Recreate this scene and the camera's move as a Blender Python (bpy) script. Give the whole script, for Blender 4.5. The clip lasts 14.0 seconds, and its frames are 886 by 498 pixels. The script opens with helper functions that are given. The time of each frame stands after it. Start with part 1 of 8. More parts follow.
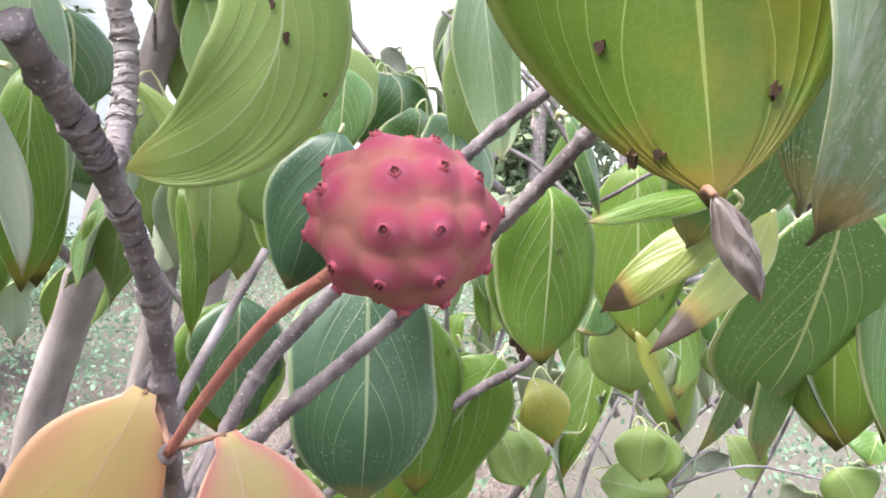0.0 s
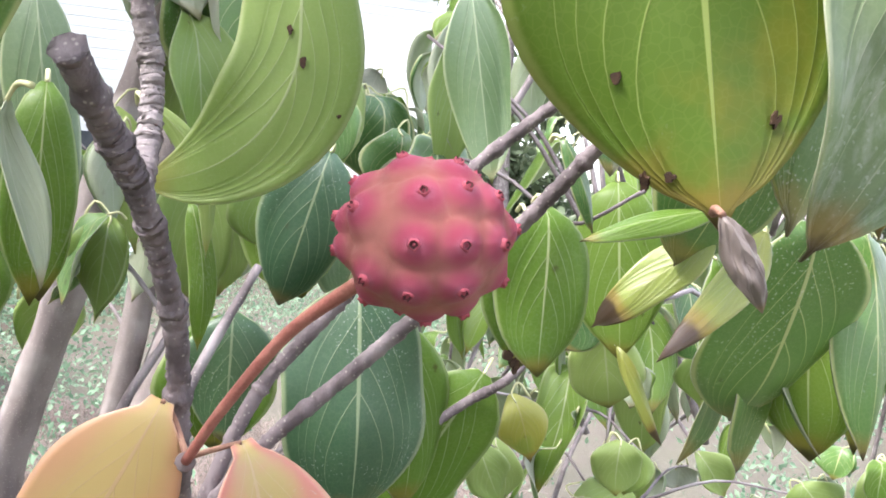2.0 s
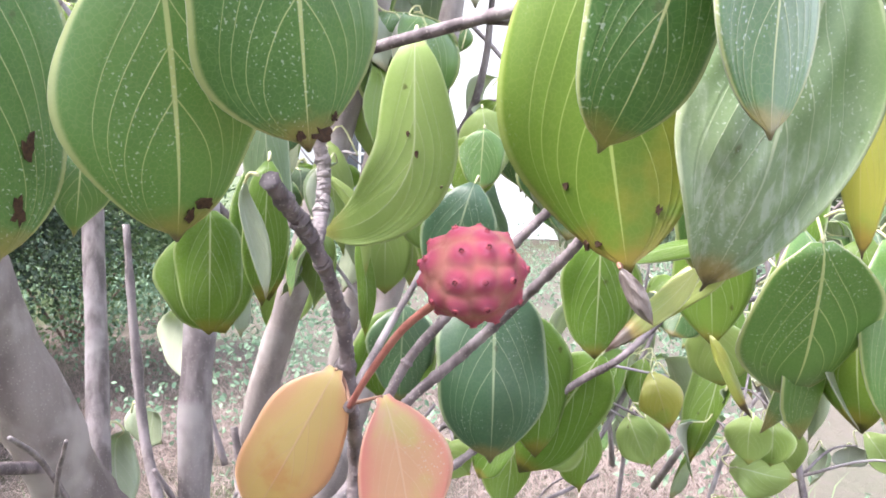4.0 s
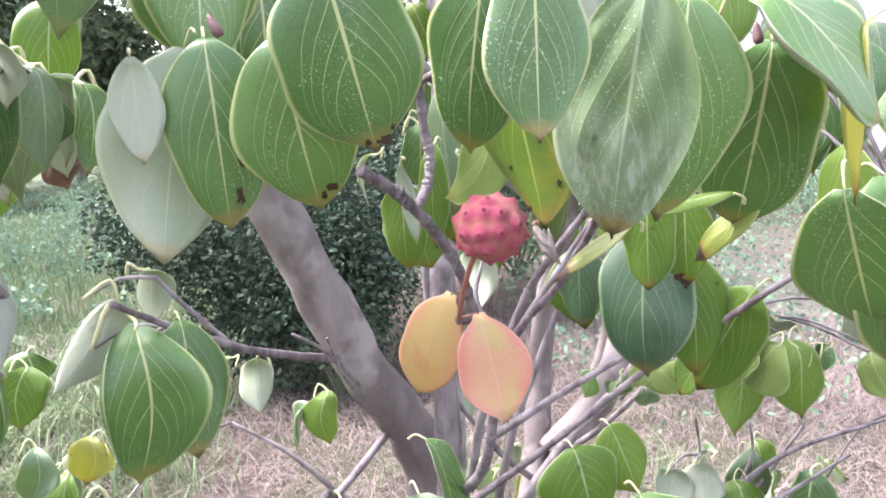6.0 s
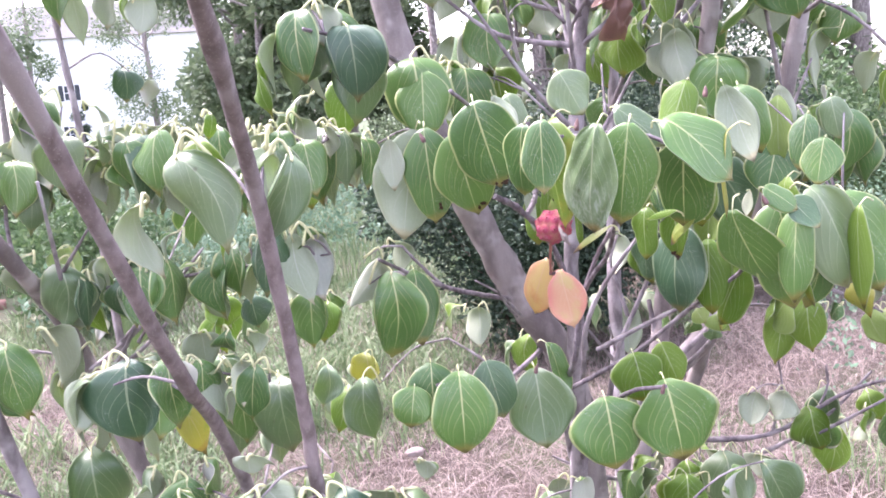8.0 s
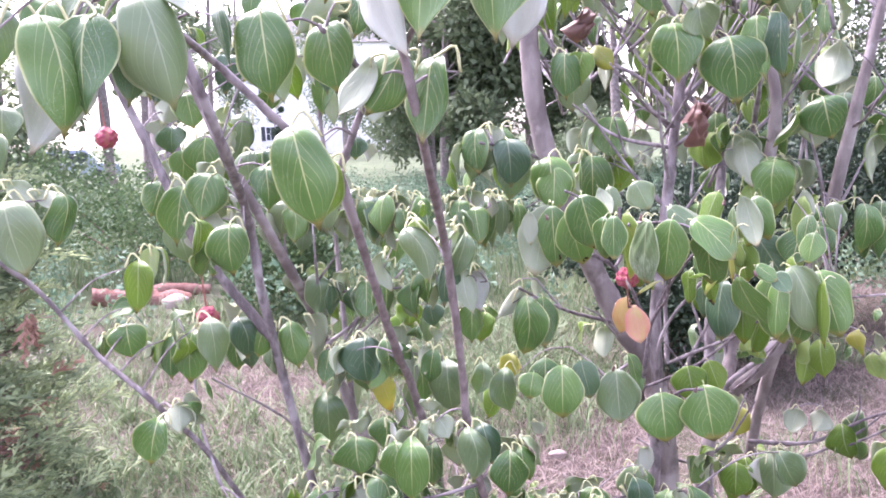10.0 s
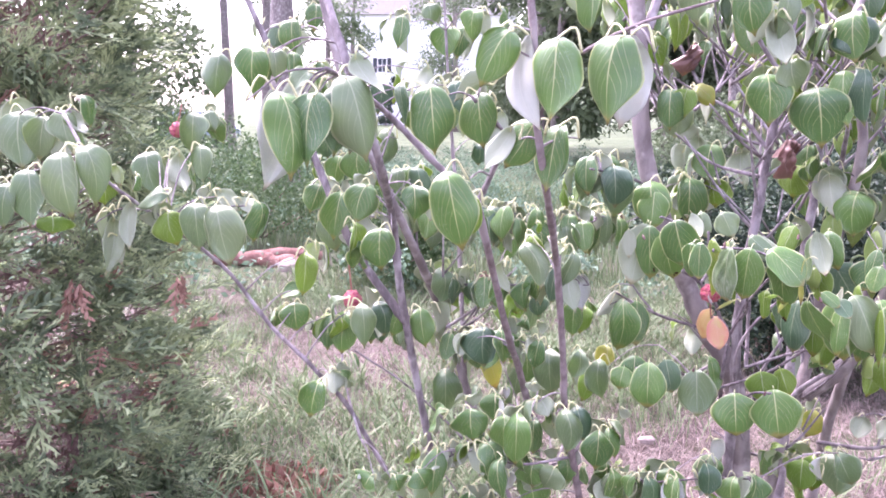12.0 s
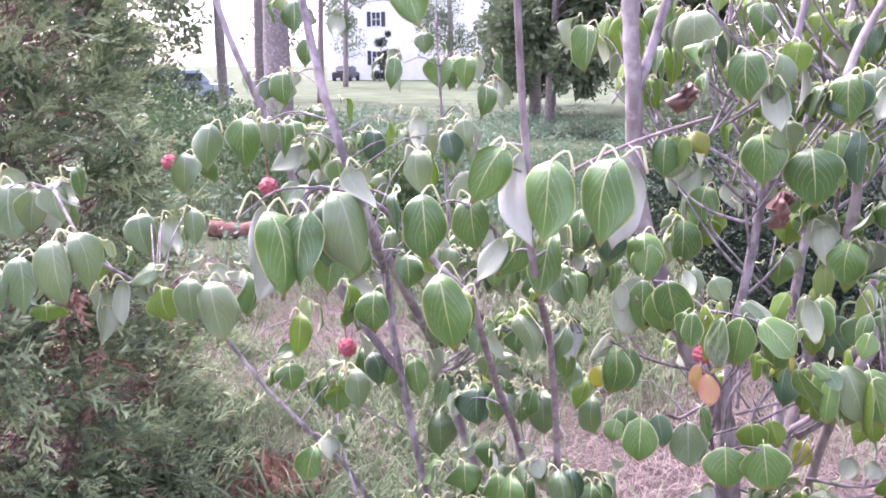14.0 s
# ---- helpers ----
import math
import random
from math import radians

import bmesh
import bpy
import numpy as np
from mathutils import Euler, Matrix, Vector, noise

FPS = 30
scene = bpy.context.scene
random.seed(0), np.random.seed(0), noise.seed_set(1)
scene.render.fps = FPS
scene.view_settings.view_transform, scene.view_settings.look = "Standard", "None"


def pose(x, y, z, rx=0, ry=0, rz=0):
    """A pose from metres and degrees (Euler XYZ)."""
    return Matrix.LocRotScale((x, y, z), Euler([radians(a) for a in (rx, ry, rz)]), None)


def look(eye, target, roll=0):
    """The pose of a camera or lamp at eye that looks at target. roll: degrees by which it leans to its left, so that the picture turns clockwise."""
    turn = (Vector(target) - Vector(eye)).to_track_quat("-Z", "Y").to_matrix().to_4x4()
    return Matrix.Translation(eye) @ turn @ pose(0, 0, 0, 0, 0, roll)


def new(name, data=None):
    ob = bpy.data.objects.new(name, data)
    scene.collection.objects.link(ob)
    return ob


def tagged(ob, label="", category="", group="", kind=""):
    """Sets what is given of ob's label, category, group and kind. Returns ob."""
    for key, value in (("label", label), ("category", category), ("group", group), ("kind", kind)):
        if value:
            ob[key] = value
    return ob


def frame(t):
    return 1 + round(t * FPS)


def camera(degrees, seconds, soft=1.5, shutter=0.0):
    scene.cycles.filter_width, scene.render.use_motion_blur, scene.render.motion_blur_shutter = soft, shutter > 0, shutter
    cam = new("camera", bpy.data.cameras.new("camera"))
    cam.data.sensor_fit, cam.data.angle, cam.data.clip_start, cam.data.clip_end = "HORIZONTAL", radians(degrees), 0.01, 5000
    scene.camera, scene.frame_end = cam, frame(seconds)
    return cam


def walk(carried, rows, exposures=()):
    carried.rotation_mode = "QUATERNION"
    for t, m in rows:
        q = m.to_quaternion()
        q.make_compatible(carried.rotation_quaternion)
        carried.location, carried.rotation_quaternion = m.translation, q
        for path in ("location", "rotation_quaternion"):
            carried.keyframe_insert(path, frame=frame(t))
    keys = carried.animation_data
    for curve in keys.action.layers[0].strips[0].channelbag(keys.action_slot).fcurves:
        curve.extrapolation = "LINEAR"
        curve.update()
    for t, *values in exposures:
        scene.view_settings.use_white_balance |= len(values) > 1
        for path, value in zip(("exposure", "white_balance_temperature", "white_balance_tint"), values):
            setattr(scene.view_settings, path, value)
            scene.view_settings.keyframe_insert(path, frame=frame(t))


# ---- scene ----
cam = camera(54.6, 14.0, 1.8)
PATH = [
    (0, (-0.12499, -0.03546, 1.25557), (86.224, -2.747, -76.708)),
    (0.5, (-0.12111, -0.02514, 1.25507), (86.710, -2.853, -77.830)),
    (1, (-0.12079, -0.02383, 1.25490), (87.329, -3.064, -78.597)),
    (1.5, (-0.12605, -0.02660, 1.25707), (87.628, -3.197, -79.001)),
    (2, (-0.13507, -0.02864, 1.25489), (87.633, -3.174, -79.112)),
    (2.5, (-0.14242, -0.03857, 1.25495), (87.550, -3.448, -78.585)),
    (3, (-0.16104, -0.04816, 1.25796), (87.113, -3.610, -75.561)),
    (3.5, (-0.18184, -0.06489, 1.26894), (86.645, -3.195, -71.515)),
    (4, (-0.20880, -0.09067, 1.27580), (85.401, -1.433, -64.332)),
    (4.2, (-0.21572, -0.10140, 1.28013), (84.856, -0.582, -61.144)),
    (6.3, (-0.20098, -0.29667, 1.29794), (81.143, 3.531, -32.419)),
    (6.5, (-0.21788, -0.32780, 1.30438), (80.877, 3.590, -30.502)),
    (7, (-0.25897, -0.41675, 1.32489), (80.196, 4.301, -25.782)),
    (7.2, (-0.26579, -0.45612, 1.33279), (79.958, 4.419, -24.162)),
    (9.3, (-0.32129, -0.86816, 1.37649), (82.780, 4.595, -11.773)),
    (9.5, (-0.32941, -0.91856, 1.39740), (82.777, 4.350, -10.836)),
    (10, (-0.33933, -0.99765, 1.43234), (82.406, 2.302, -6.895)),
    (10.5, (-0.34368, -1.08395, 1.44963), (81.745, 0.334, -3.192)),
    (11, (-0.34818, -1.14799, 1.47840), (81.666, -0.155, -2.018)),
    (11.5, (-0.36856, -1.19177, 1.49929), (81.231, -0.116, -0.982)),
    (12, (-0.37420, -1.19718, 1.50638), (80.816, -0.222, 0.337)),
    (12.5, (-0.38484, -1.17548, 1.49746), (80.216, -0.259, 1.075)),
    (13, (-0.38802, -1.16820, 1.50297), (79.243, -0.165, 1.235)),
    (13.5, (-0.37935, -1.16285, 1.56989), (78.999, -0.248, 0.852)),
    (14, (-0.37161, -1.17023, 1.65886), (77.800, 0.000, -0.000)),
]
walk(cam, [(t, pose(*eye, *turn)) for t, eye, turn in PATH], exposures=[(0, 2.63, 6500, 12), (2.9, 2.67, 6480, 13), (4.2, 2.83, 6450, 16), (6.4, 2.84, 6300, 22), (7, 2.95, 6250, 26), (9.5, 2.72, 6150, 33), (10.2, 2.76, 6120, 36), (11, 2.88, 6100, 40), (12, 2.82, 6100, 42), (13, 2.81, 6100, 43), (13.6, 2.74, 6100, 43), (14, 2.57, 6100, 40)])

# ---- world and light: a bright overcast day ----
world = bpy.data.worlds.new("overcast_sky")
scene.world = world
world.use_nodes = True
wt = world.node_tree
sky = wt.nodes.new("ShaderNodeTexSky")
sky.sky_type, sky.sun_disc = "NISHITA", False
sky.sun_elevation, sky.sun_rotation = radians(52), radians(-35)
sky.air_density, sky.dust_density, sky.ozone_density = 1.0, 3.0, 1.0
grey = wt.nodes.new("ShaderNodeHueSaturation")
grey.inputs["Saturation"].default_value = 0.45
wt.links.new(sky.outputs[0], grey.inputs["Color"])
wt.links.new(grey.outputs[0], wt.nodes["Background"].inputs["Color"])
wt.nodes["Background"].inputs["Strength"].default_value = 0.15
sun = new("sun", bpy.data.lights.new("sun", "SUN"))
sun.data.energy, sun.data.angle, sun.data.color = 1.5, radians(30), (1.0, 0.97, 0.92)
sun.matrix_world = look((-8, 8, 18), (0, 0, 0))


# ---- node helpers and materials ----
class Nodes:
    """A small writer of node trees."""

    def __init__(self, name, rough=0.6, spec=0.4):
        self.m = bpy.data.materials.new(name)
        self.m.use_nodes = True
        self.t = self.m.node_tree
        self.b = self.t.nodes["Principled BSDF"]
        self.b.inputs["Roughness"].default_value = rough
        self.b.inputs["Specular IOR Level"].default_value = spec

    def n(self, kind, **inputs):
        node = self.t.nodes.new("ShaderNode" + kind)
        for key, value in inputs.items():
            self.set(node.inputs[key.replace("_", " ")], value)
        return node

    def set(self, socket, value):
        if isinstance(value, bpy.types.NodeSocket):
            self.t.links.new(value, socket)
        else:
            socket.default_value = value

    def math(self, op, a, b=0.0, clamp=False):
        node = self.t.nodes.new("ShaderNodeMath")
        node.operation, node.use_clamp = op, clamp
        self.set(node.inputs[0], a)
        self.set(node.inputs[1], b)
        return node.outputs[0]

    def ramp(self, value, lo, hi):
        """0 below lo, 1 above hi, smooth between."""
        node = self.t.nodes.new("ShaderNodeMapRange")
        node.interpolation_type = "SMOOTHSTEP"
        self.set(node.inputs[0], value)
        node.inputs[1].default_value, node.inputs[2].default_value = lo, hi
        return node.outputs[0]

    def mix(self, fac, a, b):
        node = self.t.nodes.new("ShaderNodeMix")
        node.data_type = "RGBA"
        self.set(node.inputs[0], fac)
        self.set(node.inputs[6], (*a, 1) if isinstance(a, tuple) else a)
        self.set(node.inputs[7], (*b, 1) if isinstance(b, tuple) else b)
        return node.outputs[2]

    def coords(self, which="Object"):
        return self.t.nodes.new("ShaderNodeTexCoord").outputs[which]

    def noise(self, scale, detail=3.0, vector=None, rough=0.55):
        node = self.n("TexNoise", Scale=scale, Detail=detail, Roughness=rough)
        self.set(node.inputs["Vector"], vector or self.coords())
        return node.outputs[0]

    def random(self):
        return self.t.nodes.new("ShaderNodeObjectInfo").outputs["Random"]

    def island(self):
        return self.t.nodes.new("ShaderNodeNewGeometry").outputs["Random Per Island"]

    def bump(self, height, strength=0.4, distance=0.001):
        node = self.n("Bump", Strength=strength, Distance=distance)
        self.set(node.inputs["Height"], height)
        self.set(self.b.inputs["Normal"], node.outputs[0])
        return node.outputs[0]

    def color(self, c):
        self.set(self.b.inputs["Base Color"], (*c, 1) if isinstance(c, tuple) else c)

    def translucent(self, color, share):
        """Lets part of the light through, as a leaf does."""
        tr = self.n("BsdfTranslucent")
        self.set(tr.inputs["Color"], (*color, 1) if isinstance(color, tuple) else color)
        mixer = self.t.nodes.new("ShaderNodeMixShader")
        mixer.inputs[0].default_value = share
        self.t.links.new(self.b.outputs[0], mixer.inputs[1])
        self.t.links.new(tr.outputs[0], mixer.inputs[2])
        self.t.links.new(mixer.outputs[0], self.t.nodes["Material Output"].inputs["Surface"])


def leaf_material(name, dark, light, vein, through_color, rough=0.42, share=0.35, specks=0.6, spots=0.5, blotch=None, tip=0.6, tip_at=0.95, show=0.8, sheen=0.75, quilted=1.1, web=False, rim=None):
    """A dogwood leaf: arching side veins that run on to the tip, pale midrib, dust specks, brown spots and a scorched tip."""
    w = Nodes(name, rough, sheen)
    uv = w.n("SeparateXYZ", Vector=w.t.nodes.new("ShaderNodeUVMap").outputs[0])
    a = w.math("ABSOLUTE", w.math("SUBTRACT", w.math("MULTIPLY", uv.outputs[0], 2.0), 1.0))
    v = uv.outputs[1]
    obj = w.coords()
    soft = w.noise(28.0, 3.0, obj)
    net = w.noise(420.0, 2.0, obj)
    v0 = w.math("ADD", v, w.math("MULTIPLY", w.math("LOGARITHM", w.math("SUBTRACT", 1.001, a), math.e), 0.47))
    v0 = w.math("ADD", v0, w.math("MULTIPLY", w.math("SUBTRACT", soft, 0.5), 0.05))
    lane = w.math("ABSOLUTE", w.math("SUBTRACT", w.math("FRACT", w.math("DIVIDE", w.math("ADD", v0, 1.02), 0.165)), 0.5))
    inside = w.math("MULTIPLY", w.ramp(v0, -0.10, -0.04), w.math("SUBTRACT", 1.0, w.ramp(v0, 0.47, 0.55)))
    fade = w.math("SUBTRACT", 1.0, w.math("MULTIPLY", w.ramp(a, 0.74, 1.0), 1.0))
    side = w.math("MULTIPLY", w.math("MULTIPLY", w.ramp(lane, 0.462, 0.491), inside), fade)
    girth = w.math("ADD", w.math("MULTIPLY", w.math("SUBTRACT", 1.0, v), 0.034), 0.010)
    rib = w.math("SUBTRACT", 1.0, w.ramp(w.math("DIVIDE", a, girth), 0.55, 1.05))
    veins = w.math("MAXIMUM", w.math("MULTIPLY", side, 0.75), w.math("MULTIPLY", rib, 0.85))
    rnd = w.math("FRACT", w.math("ADD", w.random(), w.island()))
    base = w.mix(w.ramp(w.math("ADD", w.math("MULTIPLY", soft, 0.6), w.math("MULTIPLY", rnd, 0.5)), 0.30, 0.85), dark, light)
    base = w.mix(w.math("MULTIPLY", w.ramp(net, 0.45, 0.7), 0.2), base, light)
    if blotch:
        base = w.mix(w.ramp(w.noise(45.0, 4.0, obj), 0.52, 0.68), base, blotch)
    cross = w.n("TexVoronoi", Scale=620.0)
    cross.feature = "DISTANCE_TO_EDGE"
    w.set(cross.inputs["Vector"], obj)
    lines = w.math("SUBTRACT", 1.0, w.ramp(cross.outputs["Distance"], 0.02, 0.09))
    base = w.mix(w.math("MULTIPLY", lines, 0.09 * show), base, vein)
    base = w.mix(w.math("MULTIPLY", veins, show), base, vein)
    if rim:
        flush = w.math("ADD", a, w.math("MULTIPLY", w.math("SUBTRACT", w.noise(55.0, 4.0, obj), 0.5), 0.9))
        base = w.mix(w.math("MULTIPLY", w.ramp(flush, 0.35, 1.0), 0.9), base, rim)
    if web:
        at = w.math("ADD", v, w.math("MULTIPLY", w.math("SUBTRACT", w.noise(75.0, 4.0, obj), 0.5), 0.5))
        threads = w.noise(30.0, 5.0, w.n("Mapping", Vector=obj, Scale=(16, 16, 3.5)).outputs[0])
        base = w.mix(w.math("MULTIPLY", w.ramp(at, 0.40, 0.66), w.math("ADD", 0.14, w.math("MULTIPLY", w.ramp(threads, 0.44, 0.68), 0.42))), base, (0.62, 0.66, 0.59))
    rough_edge = w.math("MULTIPLY", w.math("SUBTRACT", w.noise(70.0, 4.0, obj), 0.5), 0.9)
    if tip > 0.8:
        worn = w.math("ADD", a, rough_edge)
        base = w.mix(w.math("MULTIPLY", w.ramp(worn, 1.12, 1.22), 0.8), base, (0.12, 0.06, 0.03))
    stretch = w.n("Mapping", Vector=obj, Scale=(1, 1, 0.6))
    spot = w.n("TexVoronoi", Scale=75.0)
    w.set(spot.inputs["Vector"], stretch.outputs[0])
    far = w.math("ADD", spot.outputs["Distance"], w.math("MULTIPLY", w.math("SUBTRACT", w.noise(330.0, 3.0, obj), 0.5), 0.30))
    base = w.mix(w.math("MULTIPLY", w.math("SUBTRACT", 1.0, w.ramp(far, 0.02, 0.09)), spots), base, (0.05, 0.025, 0.012))
    base = w.mix(w.math("MULTIPLY", w.ramp(a, 0.91, 0.97), 0.6), base, vein)
    dust = w.ramp(w.noise(1300.0, 0.0, obj), 0.70, 0.75)
    patchy = w.ramp(w.noise(35.0, 2.0, obj), 0.48, 0.62)
    base = w.mix(w.math("MULTIPLY", w.math("MULTIPLY", dust, patchy), specks), base, (0.72, 0.76, 0.70))
    end = w.math("ADD", v, w.math("MULTIPLY", rough_edge, 0.24))
    base = w.mix(w.math("MULTIPLY", w.ramp(end, tip_at - 0.09, tip_at), tip * 0.7), base, (0.34, 0.20, 0.05))
    base = w.mix(w.math("MULTIPLY", w.ramp(end, tip_at, tip_at + 0.06), tip), base, (0.07, 0.035, 0.025))
    w.color(base)
    w.b.inputs["Coat Weight"].default_value = sheen
    w.b.inputs["Coat Roughness"].default_value = 0.42
    quilt = w.math("MULTIPLY", w.math("SUBTRACT", 0.5, w.math("MULTIPLY", lane, lane)), inside)
    height = w.math("ADD", w.math("MULTIPLY", veins, -0.35), w.math("MULTIPLY", net, 0.18))
    w.bump(w.math("ADD", height, w.math("MULTIPLY", quilt, quilted)), 0.5, 0.0008)
    w.translucent(w.mix(0.5, base, w.mix(w.math("MULTIPLY", veins, show), through_color, vein)), share)
    return w.m


LEAF = {
    "green": leaf_material("leaf_green", (0.038, 0.122, 0.023), (0.105, 0.228, 0.046), (0.66, 0.67, 0.33), (0.24, 0.42, 0.06), share=0.24, specks=0.45, show=0.78, tip=0.75, tip_at=0.94, sheen=0.62),
    "deep": leaf_material("leaf_deep_green", (0.026, 0.082, 0.038), (0.064, 0.138, 0.056), (0.40, 0.47, 0.28), (0.14, 0.30, 0.07), share=0.22, specks=0.3, show=0.6, tip=0.6, sheen=0.6),
    # Paler copy of the green leaf: whitish sky sheen mixed into the colours.
    "pale": leaf_material("leaf_pale_sheen", (0.105, 0.190, 0.075), (0.205, 0.285, 0.135), (0.54, 0.59, 0.38), (0.30, 0.44, 0.10), specks=0.2, spots=0.6, tip=0.5, show=0.6, sheen=0.9),
    "lime": leaf_material("leaf_lime", (0.125, 0.245, 0.035), (0.215, 0.335, 0.06), (0.62, 0.68, 0.38), (0.42, 0.58, 0.08), share=0.55, sheen=0.4, specks=0.15, spots=0.9, tip=0.9, tip_at=0.93, show=1.0),
    "olive": leaf_material("leaf_olive", (0.070, 0.140, 0.014), (0.122, 0.205, 0.026), (0.44, 0.52, 0.17), (0.26, 0.37, 0.035), share=0.42, sheen=0.35, specks=0.1, spots=0.9, blotch=(0.200, 0.225, 0.030), tip=0.9, tip_at=0.93, show=0.85),
    "yellow": leaf_material("leaf_yellow", (0.30, 0.35, 0.06), (0.42, 0.43, 0.09), (0.55, 0.5, 0.25), (0.55, 0.52, 0.1), share=0.5, specks=0.0, spots=1.0, blotch=(0.24, 0.36, 0.07), tip=1.0, tip_at=0.9),
    "amber": leaf_material("leaf_amber", (0.62, 0.45, 0.16), (0.68, 0.53, 0.23), (0.72, 0.47, 0.34), (0.75, 0.5, 0.12), share=0.4, specks=0.0, spots=0.0, blotch=(0.62, 0.33, 0.15), tip=0.75, show=0.5, quilted=0.15, rim=(0.70, 0.40, 0.24)),
    "coral": leaf_material("leaf_coral", (0.64, 0.36, 0.22), (0.68, 0.44, 0.26), (0.75, 0.55, 0.38), (0.75, 0.35, 0.18), share=0.4, specks=0.5, spots=0.0, blotch=(0.60, 0.50, 0.20), tip=0.75, show=0.5, quilted=0.2, rim=(0.68, 0.25, 0.23)),
    "scorched": leaf_material("leaf_scorched", (0.25, 0.33, 0.06), (0.36, 0.40, 0.09), (0.5, 0.5, 0.25), (0.55, 0.5, 0.1), share=0.4, specks=0.0, spots=1.0, blotch=(0.30, 0.38, 0.08), tip=1.0, tip_at=0.78),
    "withered": leaf_material("leaf_withered", (0.10, 0.075, 0.07), (0.19, 0.15, 0.14), (0.22, 0.18, 0.16), (0.2, 0.12, 0.1), rough=0.8, share=0.1, specks=0.0, spots=0.0, show=0.5),
    "webbed": leaf_material("leaf_webbed", (0.135, 0.225, 0.098), (0.235, 0.325, 0.160), (0.50, 0.56, 0.36), (0.24, 0.40, 0.08), rough=0.5, share=0.33, specks=0.5, spots=0.6, tip=1.0, tip_at=0.95, sheen=0.5, web=True),
    # Lime leaf lightened further: the glow of light from behind is in the base colour.
    "backlit_lime": leaf_material("leaf_backlit_lime", (0.27, 0.39, 0.115), (0.38, 0.485, 0.175), (0.62, 0.68, 0.40), (0.50, 0.64, 0.14), share=0.55, specks=0.1, spots=0.9, tip=0.7, sheen=0.4),
    "rust": leaf_material("leaf_rust", (0.13, 0.055, 0.045), (0.25, 0.11, 0.085), (0.3, 0.16, 0.12), (0.3, 0.1, 0.06), rough=0.7, share=0.2, specks=0.0, spots=0.4, show=0.4),
}
UNDER = leaf_material("leaf_underside", (0.30, 0.36, 0.235), (0.44, 0.485, 0.36), (0.54, 0.57, 0.43), (0.30, 0.45, 0.14), rough=0.55, share=0.33, specks=0.0, spots=0.2, show=0.6)

# Whiter copy of the pale underside: sky light on upturned margins painted in.
UNDER_SKYLIT = leaf_material("skylit_leaf_underside", (0.39, 0.425, 0.36), (0.56, 0.57, 0.51), (0.62, 0.62, 0.54), (0.40, 0.45, 0.30), rough=0.6, share=0.3, specks=0.0, spots=0.1, show=0.5)
LEAF["silvered"] = LEAF["green"]

def plain(name, a, b, scale, rough=0.7, spec=0.3, bump=0.3, dist=0.002, metal=0.0, island=0.0):
    """Two colours mixed by noise at two scales."""
    w = Nodes(name, rough, spec)
    f = w.math("ADD", w.math("MULTIPLY", w.noise(scale, 4.0), 0.65), w.math("MULTIPLY", w.noise(scale * 7.0, 3.0), 0.35))
    if island:
        f = w.math("ADD", w.math("MULTIPLY", f, 1.0 - island), w.math("MULTIPLY", w.island(), island))
    w.color(w.mix(w.ramp(f, 0.32, 0.68), a, b))
    w.bump(w.noise(scale * 5.0, 4.0), bump, dist)
    w.b.inputs["Metallic"].default_value = metal
    return w.m


def bark_material(name, a, b, pale, scale=90.0):
    w = Nodes(name, 0.75, 0.25)
    obj = w.coords()
    long = w.noise(scale, 4.0, w.n("Mapping", Vector=obj, Scale=(1, 1, 0.35)).outputs[0])
    c = w.mix(w.ramp(long, 0.35, 0.65), a, b)
    c = w.mix(w.ramp(w.noise(22.0, 3.0, obj), 0.52, 0.68), c, pale)
    dots = w.n("TexVoronoi", Scale=650.0)
    w.set(dots.inputs["Vector"], obj)
    c = w.mix(w.math("MULTIPLY", w.math("SUBTRACT", 1.0, w.ramp(dots.outputs["Distance"], 0.12, 0.25)), 0.55), c, (0.42, 0.38, 0.36))
    w.color(c)
    w.bump(w.math("ADD", long, w.math("MULTIPLY", w.noise(scale * 6, 3.0, obj), 0.5)), 0.5, 0.0015)
    return w.m


BARK = bark_material("twig_bark", (0.135, 0.113, 0.120), (0.285, 0.247, 0.262), (0.385, 0.348, 0.365))
# Darker copy of BARK: the shade among inner twigs is in the colour.
TWIG_SHADED = bark_material("shaded_twig_bark", (0.105, 0.086, 0.094), (0.215, 0.180, 0.194), (0.31, 0.272, 0.288), 160.0)
BARK_RED = bark_material("young_twig_bark", (0.15, 0.115, 0.115), (0.26, 0.21, 0.215), (0.33, 0.285, 0.295))
TRUNK = bark_material("trunk_bark", (0.165, 0.136, 0.136), (0.28, 0.24, 0.238), (0.38, 0.338, 0.338), 40.0)
PETIOLE = plain("petiole_skin", (0.50, 0.52, 0.28), (0.62, 0.60, 0.38), 60.0, 0.5)
SPUR = plain("leaf_stalk_skin", (0.20, 0.10, 0.075), (0.30, 0.17, 0.12), 200.0, 0.6)
STALK = plain("fruit_stalk_skin", (0.26, 0.085, 0.072), (0.34, 0.14, 0.112), 200.0, 0.5, 0.4)


# ---- mesh helpers ----
def thing(name, at, label, category, group="", kind=""):
    ob = new(name)
    ob.location = at
    ob.empty_display_size = 0.05
    tagged(ob, label, category, group, kind)
    return ob


